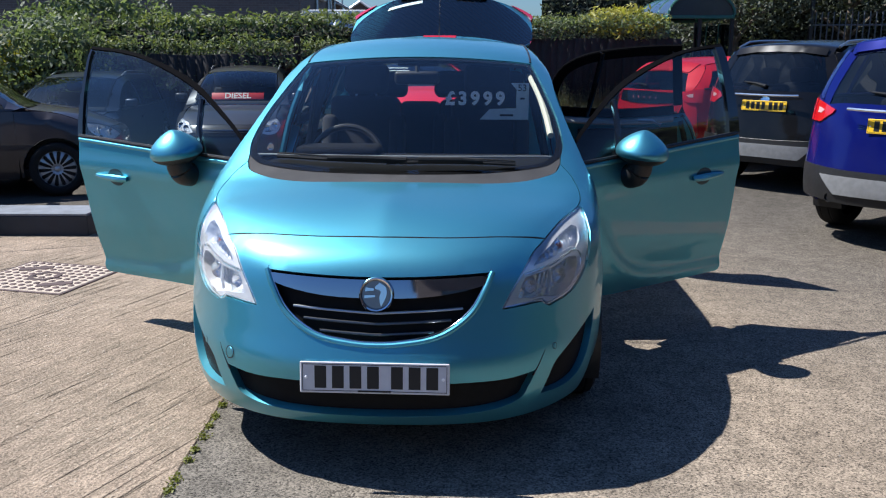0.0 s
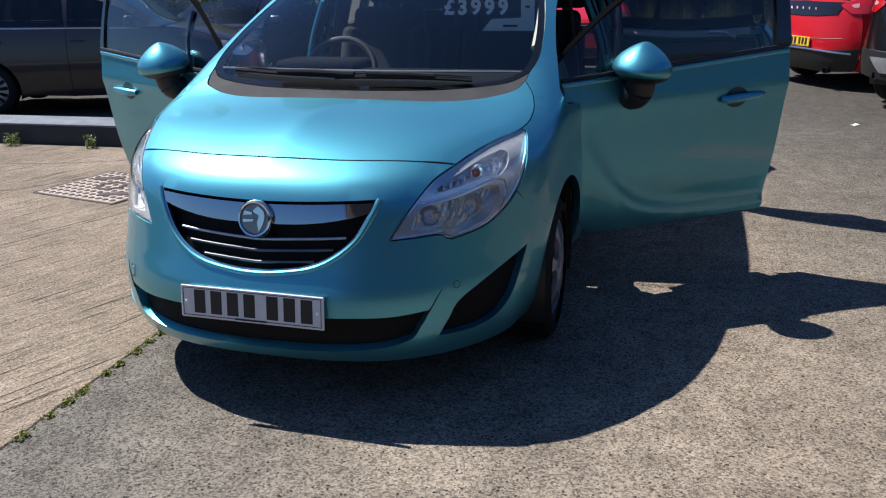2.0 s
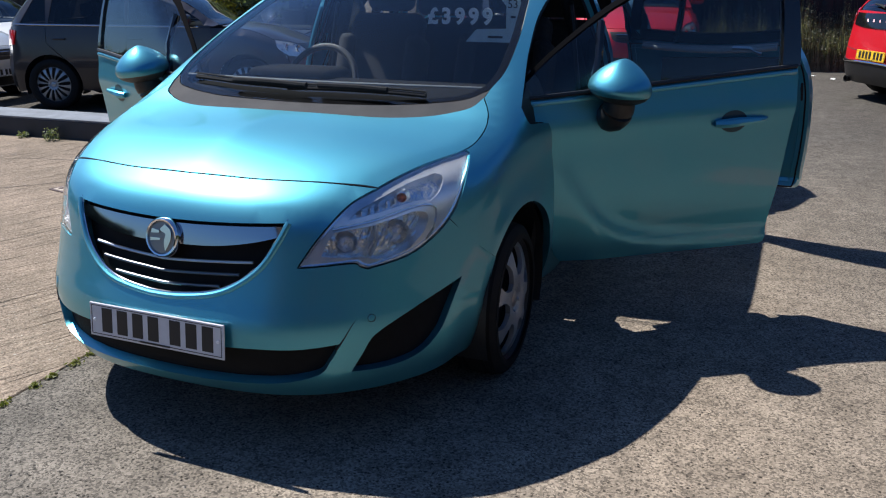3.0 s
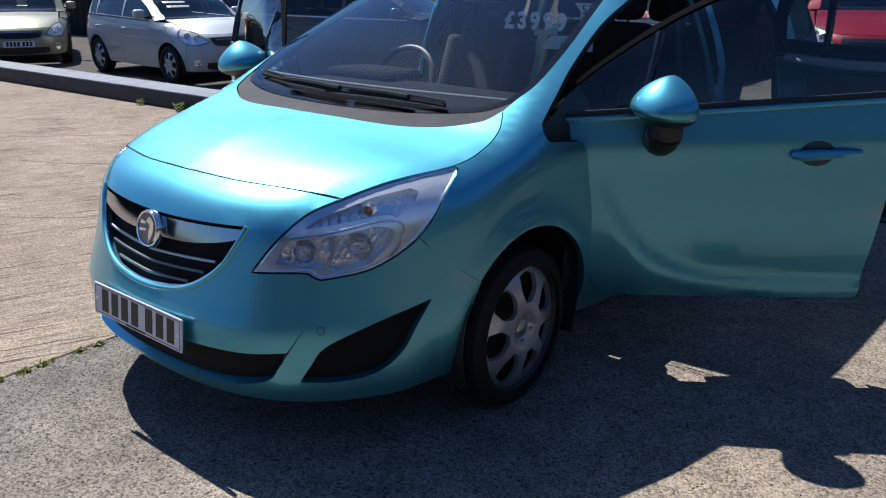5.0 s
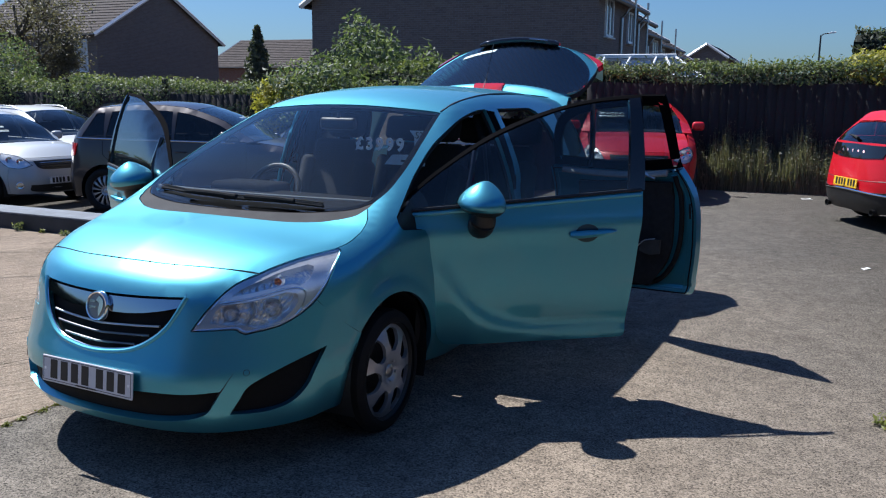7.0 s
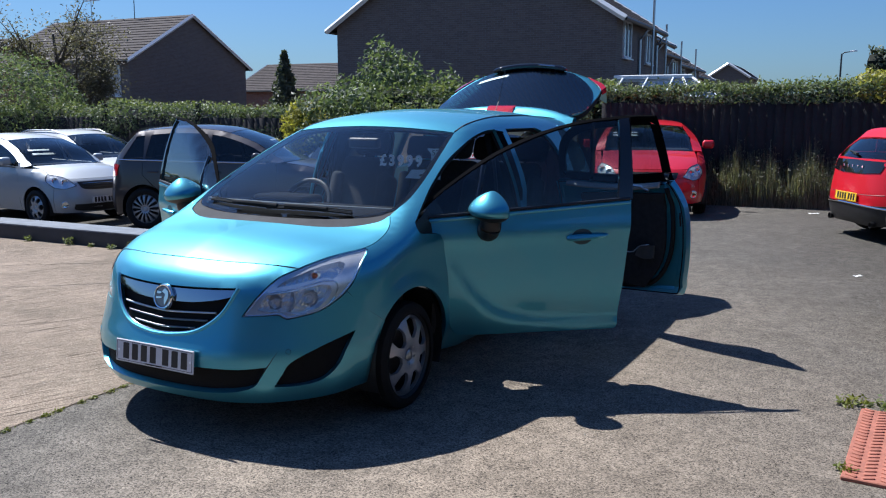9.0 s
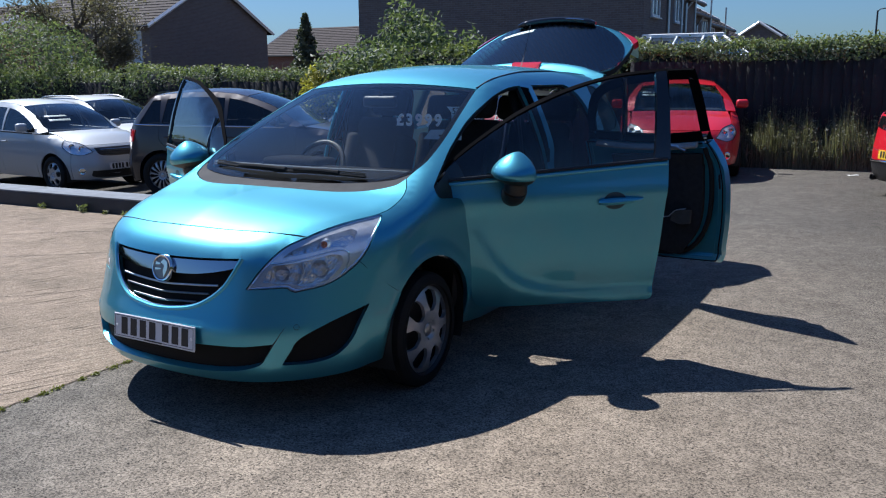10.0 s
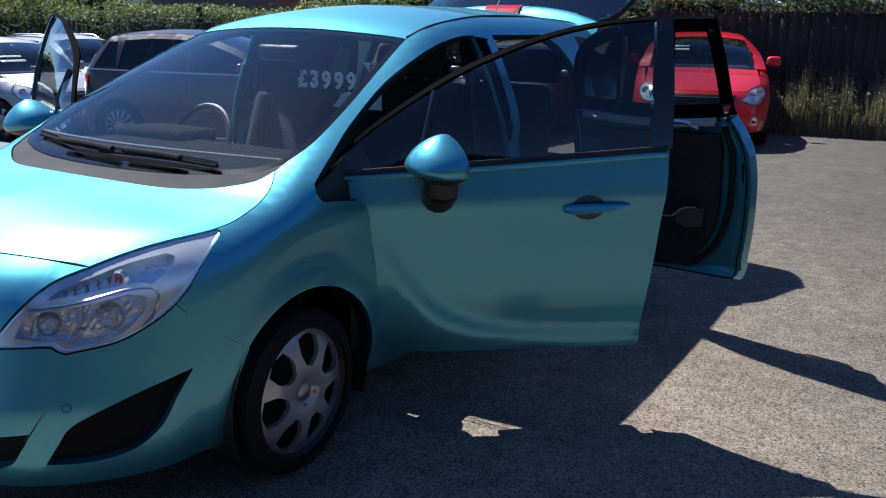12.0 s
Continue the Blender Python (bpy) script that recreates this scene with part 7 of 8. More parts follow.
def bush(name, label, at, rx, rz, n, leafmat, size=0.06, seed=2, category="bush"):
    rg = np.random.default_rng(seed)
    bs = empty(name, Matrix.Translation(at), label, category)
    g = []
    for k in range(10):
        az, e = rg.uniform(0, 6.28), rg.uniform(0.3, 1)
        g.append(tube(smooth_curve([(0, 0, 0), (math.cos(az) * rx * 0.3, math.sin(az) * rx * 0.3, rz * 0.6 * e), (math.cos(az) * rx * 0.75, math.sin(az) * rx * 0.75, rz * 1.3 * e)], 4), 0.02, 5))
    part("stems", cat(*g), BARK, bs)
    u = rg.normal(0, 1, (n, 3))
    u /= np.linalg.norm(u, axis=1)[:, None]
    r = rg.uniform(0.55, 1.0, n) ** 0.5
    w = np.array([1 + 0.45 * noise.noise(Vector((q[0] * 2.4, q[1] * 2.4, q[2] * 2.4 + seed))) for q in u])
    pts = u * (r * w)[:, None] * np.array([[rx, rx, rz]]) + np.array([[0, 0, rz]])
    pts[:, 2] = np.maximum(pts[:, 2], 0.02)
    part("crown", leaves(pts, u, size, 0.8), leafmat, bs, "leafy uneven crown")
    return bs


# boundary fence and hedge
FENCE = mat("fence_board", (0.018, 0.016, 0.017), 0.8, vary=0.35, scale=9, bump=0.4, bscale=60, random_v=0.15)
def fy(x):
    return 15.55 + 0.07 * x


fence = tagged(new("fence"), "dark-stained close-boarded timber fence", "fence")
bd = mesh_of("board", rbox(0.165, 0.02, 1.95, 0.004, None, 1), FENCE)
x = -22.0
while x < 4.3:
    b = new("board", bd)
    b.parent = fence
    b.matrix_basis = pose(x, fy(x) + 0.012 * (round(x / 0.15) % 2), 0.78 + (LOW if x < -1.5 else 0) + 0.012 * math.sin(x * 37), 0, 0, 4)
    x += 0.15
for k in range(10):
    xx = -21.5 + 2.7 * k
    part("fence_post", rbox(0.1, 0.1, 2.0, 0.01, Matrix.Translation((xx, fy(xx) + 0.08, 0.78)), 1), FENCE, fence)
h1 = hedge("hedge", "clipped green hedge growing over the dark fence", (-1.6, fy(-1.6) + 0.45), (4.1, fy(4.1) + 0.45), 1.74, 2.06, 1.0, 11000, LEAF, LEAFTIP, 0.35, 0.038)
h2 = hedge("hedge", "shaggy green hedge behind the parked cars", (-30.0, fy(-30) + 0.6), (-1.8, fy(-1.8) + 0.6), 0.85, 1.66, 1.2, 46000, LEAF, LEAFTIP, 0.4, 0.044, 0.28)
h2b = hedge("hedge", "upper growth of the hedge by the gable", (-7.0, fy(-7) + 1.0), (-1.5, fy(-1.5) + 1.0), 1.2, 2.1, 1.0, 5000, LEAF, LEAFTIP, 0.4, 0.06, 0.25)
bush("golden_bush", "golden-leaved shrub in the hedge", (-7.5, 14.55, 0.75), 0.5, 0.5, 2600, LEAFYEL, 0.05, 4)
bush("golden_bush", "golden-leaved shrub on top of the hedge", (3.3, 16.5, 1.55), 0.85, 0.42, 2400, LEAFYEL, 0.05, 9)
bush("green_bush", "tall green shrub in front of the gable wall", (-6.73, 16.9, -0.2), 1.35, 1.55, 8500, LEAF, 0.07, 6)
bush("green_bush", "rounded green shrub beside the hedge", (-5.5, 17.5, -0.2), 1.0, 1.3, 5000, LEAF, 0.07, 7)
bush("green_bush", "pale green shrub at the end of the hedge", (-17.0, 15.0, LOW), 1.9, 1.7, 11000, LEAF, 0.05, 8)
bush("green_bush", "spreading green shrub over the fence", (-6.9, 15.0, 0.55), 1.1, 0.8, 5000, LEAF, 0.06, 12)
tree("garden_tree", "thin-leaved dark garden tree", (-21.0, 20.0, LOW), 5.2, 2.3, 2.0, 9500, LEAFDULL, 0.055, 13, 3, 0.5, 0.17)
tree("garden_tree", "thin-leaved dark garden tree", (-20.4, 20.5, LOW), 4.4, 1.4, 2.0, 6500, LEAFDULL, 0.055, 12, 8, 0.5, 0.15)
tree("garden_tree", "small reddish-leaved garden tree", (-24.0, 19.0, LOW), 4.3, 2.0, 2.0, 5500, leaf_material("copper_leaf", (0.10, 0.07, 0.05), (0.17, 0.13, 0.09)), 0.05, 11, 12, 0.8, 0.14)
conifer = empty("conifer", Matrix.Translation((-19.7, 30.5, -1.1)), "narrow dark green conifer", "tree")
part("trunk", tube([(0, 0, 0), (0, 0, 5.0)], 0.1, 8, radii=[0.12, 0.03]), BARK, conifer)
cz = rng.uniform(0.5, 5.3, 5200)
ca = rng.uniform(0, 6.283, 5200)
cr = (5.5 - cz) * 0.26 * rng.uniform(0.3, 1.0, 5200) ** 0.5 * (1 + 0.3 * np.sin(cz * 9 + ca * 3))
part("crown", leaves(np.stack([cr * np.cos(ca), cr * np.sin(ca), cz], 1), np.stack([np.cos(ca), np.sin(ca), 0.3 + 0 * ca], 1), 0.12), LEAFDARK, conifer, "dense dark needles")
for k, (tx, ty, th) in enumerate(((7.9, 23.6, 5.0), (11.0, 23.8, 5.6), (14.0, 22.6, 5.2), (17.6, 18.0, 6.0))):
    tree("street_tree", "broad dark green tree behind the yard", (tx, ty, 0), th, 2.3, 1.6, 12000, LEAFDARK, 0.065, 12, 20 + k, 0.9, 0.16)

hedge("hedge", "dark hedge beyond the shelter and the railings", (3.0, 26.5), (22.0, 23.0), 0, 3.3, 1.2, 16000, LEAFDARK, LEAF, 0.2, 0.08)
# tall weeds along the fence foot
st = tagged(new("weeds"), "tall dry weeds and grass along the fence foot", "weeds", kind="stuff")
n = 9000
wx = rng.uniform(0.45, 3.95, n)
clump = np.array([0.50 + 0.75 * (0.5 + 0.6 * noise.noise(Vector((q * 2.6, 4, 0))) + 0.3 * noise.noise(Vector((q * 9.0, 7, 0)))) for q in wx])
wd = rng.uniform(0.03, 0.62, n)
wy = np.array([fy(q) for q in wx]) - wd
wh = clump * rng.uniform(0.45, 1.15, n) * (1.08 - 0.75 * wd)
dx, dy = rng.normal(0, 0.028, n), rng.normal(0, 0.03, n)
sw_ = rng.uniform(0.004, 0.010, n)
v, f = [], []
for i in range(n):
    k = len(v)
    v += [(wx[i] - sw_[i], wy[i], 0), (wx[i] + sw_[i], wy[i], 0), (wx[i] + dx[i] + sw_[i] * 0.6, wy[i] + dy[i], wh[i] * 0.6), (wx[i] + 1.9 * dx[i], wy[i] + 1.9 * dy[i], wh[i])]
    f += [(k, k + 1, k + 2), (k, k + 2, k + 3)]
part("stems", (v, f), GRASS, st)
lz = rng.uniform(0.1, 1.0, 26000)
li = rng.integers(0, n, 26000)
part("stem_leaves", leaves(np.stack([wx[li] + dx[li] * lz * 1.5, wy[li] + dy[li] * lz * 1.5, wh[li] * lz], 1), np.tile(np.array([[0, -0.5, 0.8]]), (26000, 1)), 0.022, 0.9), GRASS, st)

# ---- houses ----
def brick_material(name, c1, c2, mortar):
    m, nt, N, L, b = nodes_of(name)
    tc = N.new("ShaderNodeTexCoord")
    sx = N.new("ShaderNodeSeparateXYZ")
    L.new(tc.outputs["Object"], sx.inputs[0])
    ad = N.new("ShaderNodeMath")
    L.new(sx.outputs[0], ad.inputs[0])
    L.new(sx.outputs[1], ad.inputs[1])
    cb = N.new("ShaderNodeCombineXYZ")
    L.new(ad.outputs[0], cb.inputs[0])
    L.new(sx.outputs[2], cb.inputs[1])
    bt = N.new("ShaderNodeTexBrick")
    bt.inputs["Color1"].default_value, bt.inputs["Color2"].default_value, bt.inputs["Mortar"].default_value = (*c1, 1), (*c2, 1), (*mortar, 1)
    bt.inputs["Scale"].default_value = 1
    bt.inputs["Brick Width"].default_value, bt.inputs["Row Height"].default_value, bt.inputs["Mortar Size"].default_value = 0.225, 0.075, 0.006
    L.new(cb.outputs[0], bt.inputs["Vector"])
    L.new(bt.outputs[0], b.inputs["Base Color"])
    b.inputs["Roughness"].default_value = 0.9
    bp = N.new("ShaderNodeBump")
    bp.inputs["Strength"].default_value, bp.inputs["Distance"].default_value = 0.6, 0.01
    bp.invert = True
    L.new(bt.outputs["Fac"], bp.inputs["Height"])
    L.new(bp.outputs[0], b.inputs["Normal"])
    return m


BRICK = brick_material("brown_brick", (0.14, 0.108, 0.098), (0.185, 0.142, 0.126), (0.21, 0.195, 0.18))
BRICKR = brick_material("red_brick", (0.24, 0.10, 0.07), (0.30, 0.14, 0.10), (0.3, 0.27, 0.24))
ROOFT = mat("roof_tile", (0.066, 0.054, 0.05), 0.9, spec=0.25, vary=0.25, scale=3, bump=0.3, bscale=40, stain=0.4, stain_scale=1.0)
UPVC = mat("white_upvc", (0.75, 0.76, 0.77), 0.35, vary=0.05)
PANE = mat("house_pane", (0.02, 0.025, 0.03), 0.05, coat=1.0)
GUTTER = mat("gutter_black", (0.02, 0.02, 0.022), 0.4)
CURTAIN = mat("net_curtain", (0.5, 0.5, 0.5), 0.9, vary=0.2, scale=5)


def house_window(hs, m, w=1.2, h=1.2, curtain=False):
    fr = part("window", cat(rbox(w, 0.08, 0.07, 0.01, Matrix.Translation((0, 0, h / 2)), 1), rbox(w, 0.08, 0.07, 0.01, Matrix.Translation((0, 0, -h / 2)), 1), rbox(0.07, 0.08, h, 0.01, Matrix.Translation((-w / 2, 0, 0)), 1), rbox(0.07, 0.08, h, 0.01, Matrix.Translation((w / 2, 0, 0)), 1), rbox(0.05, 0.07, h, 0.01, Matrix.Translation((0, 0, 0)), 1)), UPVC, hs, "white framed window", m)
    part("pane", rbox(w - 0.06, 0.02, h - 0.06, 0, Matrix.Translation((0, 0.015, 0))), CURTAIN if curtain else PANE, fr)
    part("sill", rbox(w + 0.16, 0.16, 0.05, 0.01, Matrix.Translation((0, -0.03, -h / 2 - 0.06)), 1), UPVC, fr)
    return fr


def house(name, label, x0, x1, y0, y1, eave, apex, ridge, wallm, windows=(), z0=-0.4, verge=UPVC, rows=16):
    """A gabled house. ridge: 'x' or 'y', the way the ridge runs."""
    hs = empty(name, Matrix.Identity(4), label, "house", "houses beyond the hedge")
    T = 0.25
    if ridge == "x":
        ym = (y0 + y1) / 2
        prof = [(y0, z0), (y1, z0), (y1, eave), (ym, apex), (y0, eave)]
        v = [(x, a, z) for x in (x0, x1) for a, z in prof]
    else:
        xm = (x0 + x1) / 2
        prof = [(x0, z0), (x1, z0), (x1, eave), (xm, apex), (x0, eave)]
        v = [(a, y, z) for y in (y0, y1) for a, z in prof]
    f = [(4, 3, 2, 1, 0), (5, 6, 7, 8, 9)] + [(i, (i + 1) % 5, 5 + (i + 1) % 5, 5 + i) for i in range(5)]
    part("wall", (v, f), wallm, hs, "brick walls", smooth=False)
    # roof: courses of tiles stepping up each slope
    a0, a1 = (y0, y1) if ridge == "x" else (x0, x1)
    l0, l1 = (x0 - 0.25, x1 + 0.25) if ridge == "x" else (y0 - 0.25, y1 + 0.25)
    am = (a0 + a1) / 2
    for s, ea in ((1, a0), (-1, a1)):
        rv, rf = [], []
        over = 0.35
        run, rise = am - ea, apex - eave
        eo, ez = ea - over * (1 if run > 0 else -1), eave - over * rise / abs(run)
        for k in range(rows):
            t0, t1 = k / rows, (k + 1) / rows
            p0, p1 = eo + (am - eo) * t0, eo + (am - eo) * t1
            q0, q1 = ez + (apex - ez) * t0 + 0.12, ez + (apex - ez) * t1 + 0.085
            i = len(rv)
            for la in (l0, l1):
                rv += [(la, p0, q0 - 0.05), (la, p0, q0), (la, p1, q1)]
            rf += [(i, i + 3, i + 4, i + 1), (i + 1, i + 4, i + 5, i + 2), (i, i + 1, i + 2), (i + 3, i + 5, i + 4)]
        if ridge == "y":
            rv = [(b, a, c) for a, b, c in rv]
        tagged(part("roof", (rv, rf), ROOFT, hs, "brown concrete tile roof", smooth=False), kind="stuff")
        for la in (l0, l1):
            g = [(la, eo, ez + 0.02), (la, am, apex + 0.02)]
            g = tube([(b, a, c) for a, b, c in g] if ridge == "y" else g, 0.11, 4)
            part("bargeboard", g, verge, hs, "white bargeboard", smooth=False)
        gt = [(l0, eo, ez + 0.03), (l1, eo, ez + 0.03)]
        part("gutter", tube([(b, a, c) for a, b, c in gt] if ridge == "y" else gt, 0.07, 6), GUTTER, hs)
    for (wx, wy, wz, turn, w, h, c) in windows:
        house_window(hs, pose(wx, wy, wz, 0, 0, turn), w, h, c)
    return hs


def downpipe(hs, x, y, top):
    """Pipe down the front wall, with a swan neck from the gutter."""
    part("downpipe", tube([(x + 0.32, y + 0.35, top), (x + 0.30, y + 0.35, top - 0.12), (x + 0.07, y, top - 0.5), (x + 0.07, y, 0)], 0.05, 8), SATIN, hs, "grey downpipe")


# the terrace behind the hedge steps back house by house
for x1, y0, y1, eave, apex, panes, pipes, tag in (
        (-4.60, 28.2, 34.5, 4.85, 8.3, ((29.6, 1.0, 4.1, 1.2), (33.0, 0.95, 4.0, 1.05)), (31.4, 34.3), "brown brick house with a plain gable wall"),
        (-5.20, 34.6, 39.6, 4.72, 7.4, ((36.0, 0.9, 3.9, 1.0),), (36.9,), "brown brick terrace house"),
        (-6.05, 39.8, 48.0, 4.55, 7.1, ((41.6, 1.2, 3.7, 1.2), (46.0, 1.2, 3.7, 1.2)), (43.9,), "brown brick terrace house"),
        (-6.40, 48.2, 56.0, 4.35, 6.9, ((50.2, 1.2, 3.5, 1.2), (54.0, 1.2, 3.5, 1.2)), (52.0,), "brown brick terrace house"),
        (-6.90, 56.2, 64.0, 4.10, 6.6, ((58.2, 1.2, 3.3, 1.2),), (60.5,), "brown brick terrace house")):
    hs = house("house", tag, -15.5, x1, y0, y1, eave, apex, "y", BRICK, [(x1 + 0.03, wy, wz, 90, ww, wh, False) for wy, ww, wz, wh in panes])
    for py in pipes:
        downpipe(hs, x1, py, eave - 0.1)
house("house", "brown brick house with a tiled roof and white bargeboards", -44.0, -33.0, 34.6, 44.5, 4.5, 7.2, "x", BRICK, [(-34.6, 34.57, 3.3, 0, 1.9, 1.6, True), (-40.0, 34.57, 3.3, 0, 1.6, 1.4, False)])
house("house", "distant brick house with a low tiled roof", -45.0, -31.0, 58.0, 68.0, 3.5, 5.8, "x", BRICKR, [(-33.0, 57.97, 2.5, 0, 1.5, 1.2, False)])
house("house", "distant brick house with a low tiled roof", -30.3, -25.6, 60.0, 68.0, 3.2, 5.3, "x", BRICKR, [(-27.5, 59.97, 2.2, 0, 1.5, 1.2, False)])
house("house", "distant brick gable house", -62.0, -46.0, 33.0, 43.0, 3.9, 6.2, "x", BRICKR, [(-50.0, 32.97, 3.0, 0, 1.6, 1.3, False)])
house("house", "distant dark gable house", -8.6, -5.7, 75.5, 84.0, 4.8, 5.75, "y", BRICK)
# conservatory beside the gable
cons = empty("conservatory", Matrix.Translation((-2.5, 27.1, -0.3)), "white framed conservatory with a glazed roof", "conservatory")
for px in (-1.6, -0.8, 0, 0.8, 1.6):
    part("frame_post", rbox(0.09, 0.09, 2.6, 0.01, Matrix.Translation((px, -1.2, 1.0)), 1), UPVC, cons)
    part("roof_bar", tube([(px, -1.2, 2.35), (px * 0.35 if px > 0 else px, 0.2, 3.0)], 0.04, 6), UPVC, cons)
part("eaves_beam", rbox(3.4, 0.14, 0.14, 0.02, Matrix.Translation((0, -1.2, 2.33)), 1), UPVC, cons)
part("ridge", rbox(2.5, 0.1, 0.14, 0.02, Matrix.Translation((-0.65, 0.2, 3.02)), 1), UPVC, cons)
part("roof_pane", ([(-1.6, -1.22, 2.38), (1.6, -1.22, 2.38), (0.56, 0.2, 2.98), (-1.8, 0.2, 2.98), (-1.6, -1.22, 2.34), (1.6, -1.22, 2.34), (0.56, 0.2, 2.94), (-1.8, 0.2, 2.94)], [(0, 1, 2, 3), (7, 6, 5, 4), (0, 4, 5, 1)]), PANE, cons, "grey roof glazing", smooth=False)
part("wall_pane", rbox(3.2, 0.03, 2.2, 0, Matrix.Translation((0, -1.2, 1.1))), PANE, cons, smooth=False)


def aerial(at, h):
    a = empty("television_aerial", Matrix.Translation(at), "thin metal television aerial on a pole", "aerial")
    part("pole", tube([(0, 0, 0), (0, 0, h)], 0.025, 6), SATIN, a)
    part("boom", tube([(-0.6, 0, h - 0.1), (0.6, 0, h - 0.1)], 0.015, 6), SATIN, a)
    for k in range(7):
        part("element", tube([(-0.55 + 0.18 * k, -0.25, h - 0.1), (-0.55 + 0.18 * k, 0.25, h - 0.1)], 0.01, 5), SATIN, a)


aerial((-40.9, 39.5, 7.1), 1.5)
aerial((-31.4, 63.0, 5.72), 1.9)
for x, y, h in ((-4.2, 32.0, 5.7), (-4.82, 37.5, 5.35), (-5.68, 45.8, 5.3), (-6.02, 52.3, 5.35)):
    vp = part("flue_pipe", tube([(x, y, 0), (x, y, h)], 0.045, 8), SATIN, None)
    tagged(vp, "grey upright pipe on the terrace", "pipe", "pipes on the terrace")


def street_lamp(x, y, h, turn):
    s = empty("street_lamp", pose(x, y, 0, 0, 0, turn), "grey street lamp on a tall pole", "street lamp", "street lamps")
    part("pole", tube([(0, 0, 0), (0, 0, h - 0.1), (0.1, 0, h), (0.7, 0, h + 0.08)], 0.06, 8), SATIN, s)
    part("lamp_head", rbox(0.6, 0.2, 0.1, 0.04, Matrix.Translation((0.95, 0, h + 0.08)), 2), SATIN, s)


street_lamp(5.7, 42.0, 4.9, 0)
street_lamp(11.0, 48.0, 4.6, 0)

# glazed shelter past the fence
sh = empty("shelter", pose(5.58, 20.4, -0.2), "green framed shelter with a curved smoked roof", "shelter")
SHG = mat("shelter_green", (0.025, 0.12, 0.10), 0.4, vary=0.1)
SMOKED = mat("smoked_sheet", (0.035, 0.045, 0.06), 0.16, coat=0.6, vary=0.2, scale=3)
HALF, DEEP, EAVE, RISE = 0.70, 1.45, 2.50, 0.48
for px in (-HALF, 0.0, HALF):
    for py in (-DEEP + 0.1, DEEP - 0.1):
        part("post", rbox(0.08, 0.08, EAVE, 0.01, Matrix.Translation((px, py, EAVE / 2)), 1), SHG if px < 0 else BLACK, sh)
arcp = [(HALF * 1.03 * math.cos(a), EAVE + RISE * math.sin(a)) for a in np.linspace(math.pi, 0, 17)]
k = len(arcp)
part("curved_roof", ([(a, y, z + dz) for dz in (0, 0.02) for y in (-DEEP, DEEP) for a, z in arcp], [(i, i + 1, k + i + 1, k + i) for i in range(k - 1)] + [(2 * k + k + i, 2 * k + k + i + 1, 2 * k + i + 1, 2 * k + i) for i in range(k - 1)]), SMOKED, sh, "smoked curved roof sheet")
for y in (-DEEP, -0.5, 0.5, DEEP):
    part("roof_hoop", tube([(a, y, z + 0.01) for a, z in arcp], 0.028, 6), SHG, sh)
for y in (-DEEP + 0.04, DEEP - 0.04):
    part("end_panel", prism([(a * 0.97, z) for a, z in arcp], -0.008, 0.008, Matrix.Translation((0, y, 0)) @ pose(0, 0, 0, 90, 0, 0)), SMOKED, sh, "dark end panel under the arch")
    part("end_rail", rbox(2 * HALF, 0.05, 0.07, 0.01, Matrix.Translation((0, y, EAVE - 0.03)), 1), SHG, sh)
for px in (-HALF, HALF):
    part("roof_rail", rbox(0.06, 2 * DEEP, 0.08, 0.01, Matrix.Translation((px, 0, EAVE - 0.02)), 1), SHG, sh)
    for py in (-0.9, 0.0, 0.9):
        pn = part("side_pane", rbox(0.012, 0.82, 1.75, 0, Matrix.Translation((px, py, 1.45))), DARKGLASS, sh)
        pn.visible_shadow = False
        part("pane_bar", rbox(0.035, 0.035, 1.8, 0.006, Matrix.Translation((px, py + 0.45, 1.45)), 1), SHG, sh)
rp = part("sign_post", tube([(3.16, 20.0, 0), (3.16, 20.0, 2.35)], 0.05, 8), SATIN, None)
tagged(rp, "grey steel post beside the fence", "post")
part("post_box", rbox(0.09, 0.07, 0.35, 0.01, Matrix.Translation((3.2, 19.94, 1.95)), 1), SATIN, rp)

# railings at the yard's side
rl = empty("railings", Matrix.Identity(4), "grey steel railings in front of dark trees", "railings")
PALE = mat("railing_steel", (0.10, 0.11, 0.12), 0.5, 0.2, vary=0.2)
for k in range(56):
    x = 9.35 + 0.135 * k
    part("pale", rbox(0.03, 0.025, 2.5, 0.006, Matrix.Translation((x, 22.0 - 0.25 * (x - 9.3), 1.27)), 1), PALE, rl)
for z in (0.4, 2.2):
    part("rail", tube([(9.3, 22.03, z), (17.0, 20.1, z)], 0.025, 6), PALE, rl)
for x in (9.25, 12.2, 15.1):
    part("railing_post", rbox(0.09, 0.09, 2.85, 0.01, Matrix.Translation((x, 22.0 - 0.25 * (x - 9.3), 1.42)), 1), BLACK, rl, "dark railing post")

# ---- out of view: office and side hedge added to cut sky light; far hedge ----
off = empty("unseen_office", Matrix.Identity(4), "unseen brick office with wide dark windows, added to dim sky and reflections", "office")
part("wall", rbox(18, 8, 4.0, 0.03, Matrix.Translation((8.9, -9.2, 2.0)), 1), BRICK, off, "brown brick wall")
part("roof", rbox(18.6, 8.6, 0.35, 0.05, Matrix.Translation((8.9, -9.2, 4.15)), 1), GUTTER, off, "flat dark roof")
for k in range(5):
    w = part("window", rbox(2.4, 0.08, 1.9, 0.02, Matrix.Translation((2.4 + 3.4 * k, -5.19, 1.6)), 1), GUTTER, off)
    part("pane", rbox(2.2, 0.02, 1.7, 0, Matrix.Translation((2.4 + 3.4 * k, -5.14, 1.6))), PANE, w)
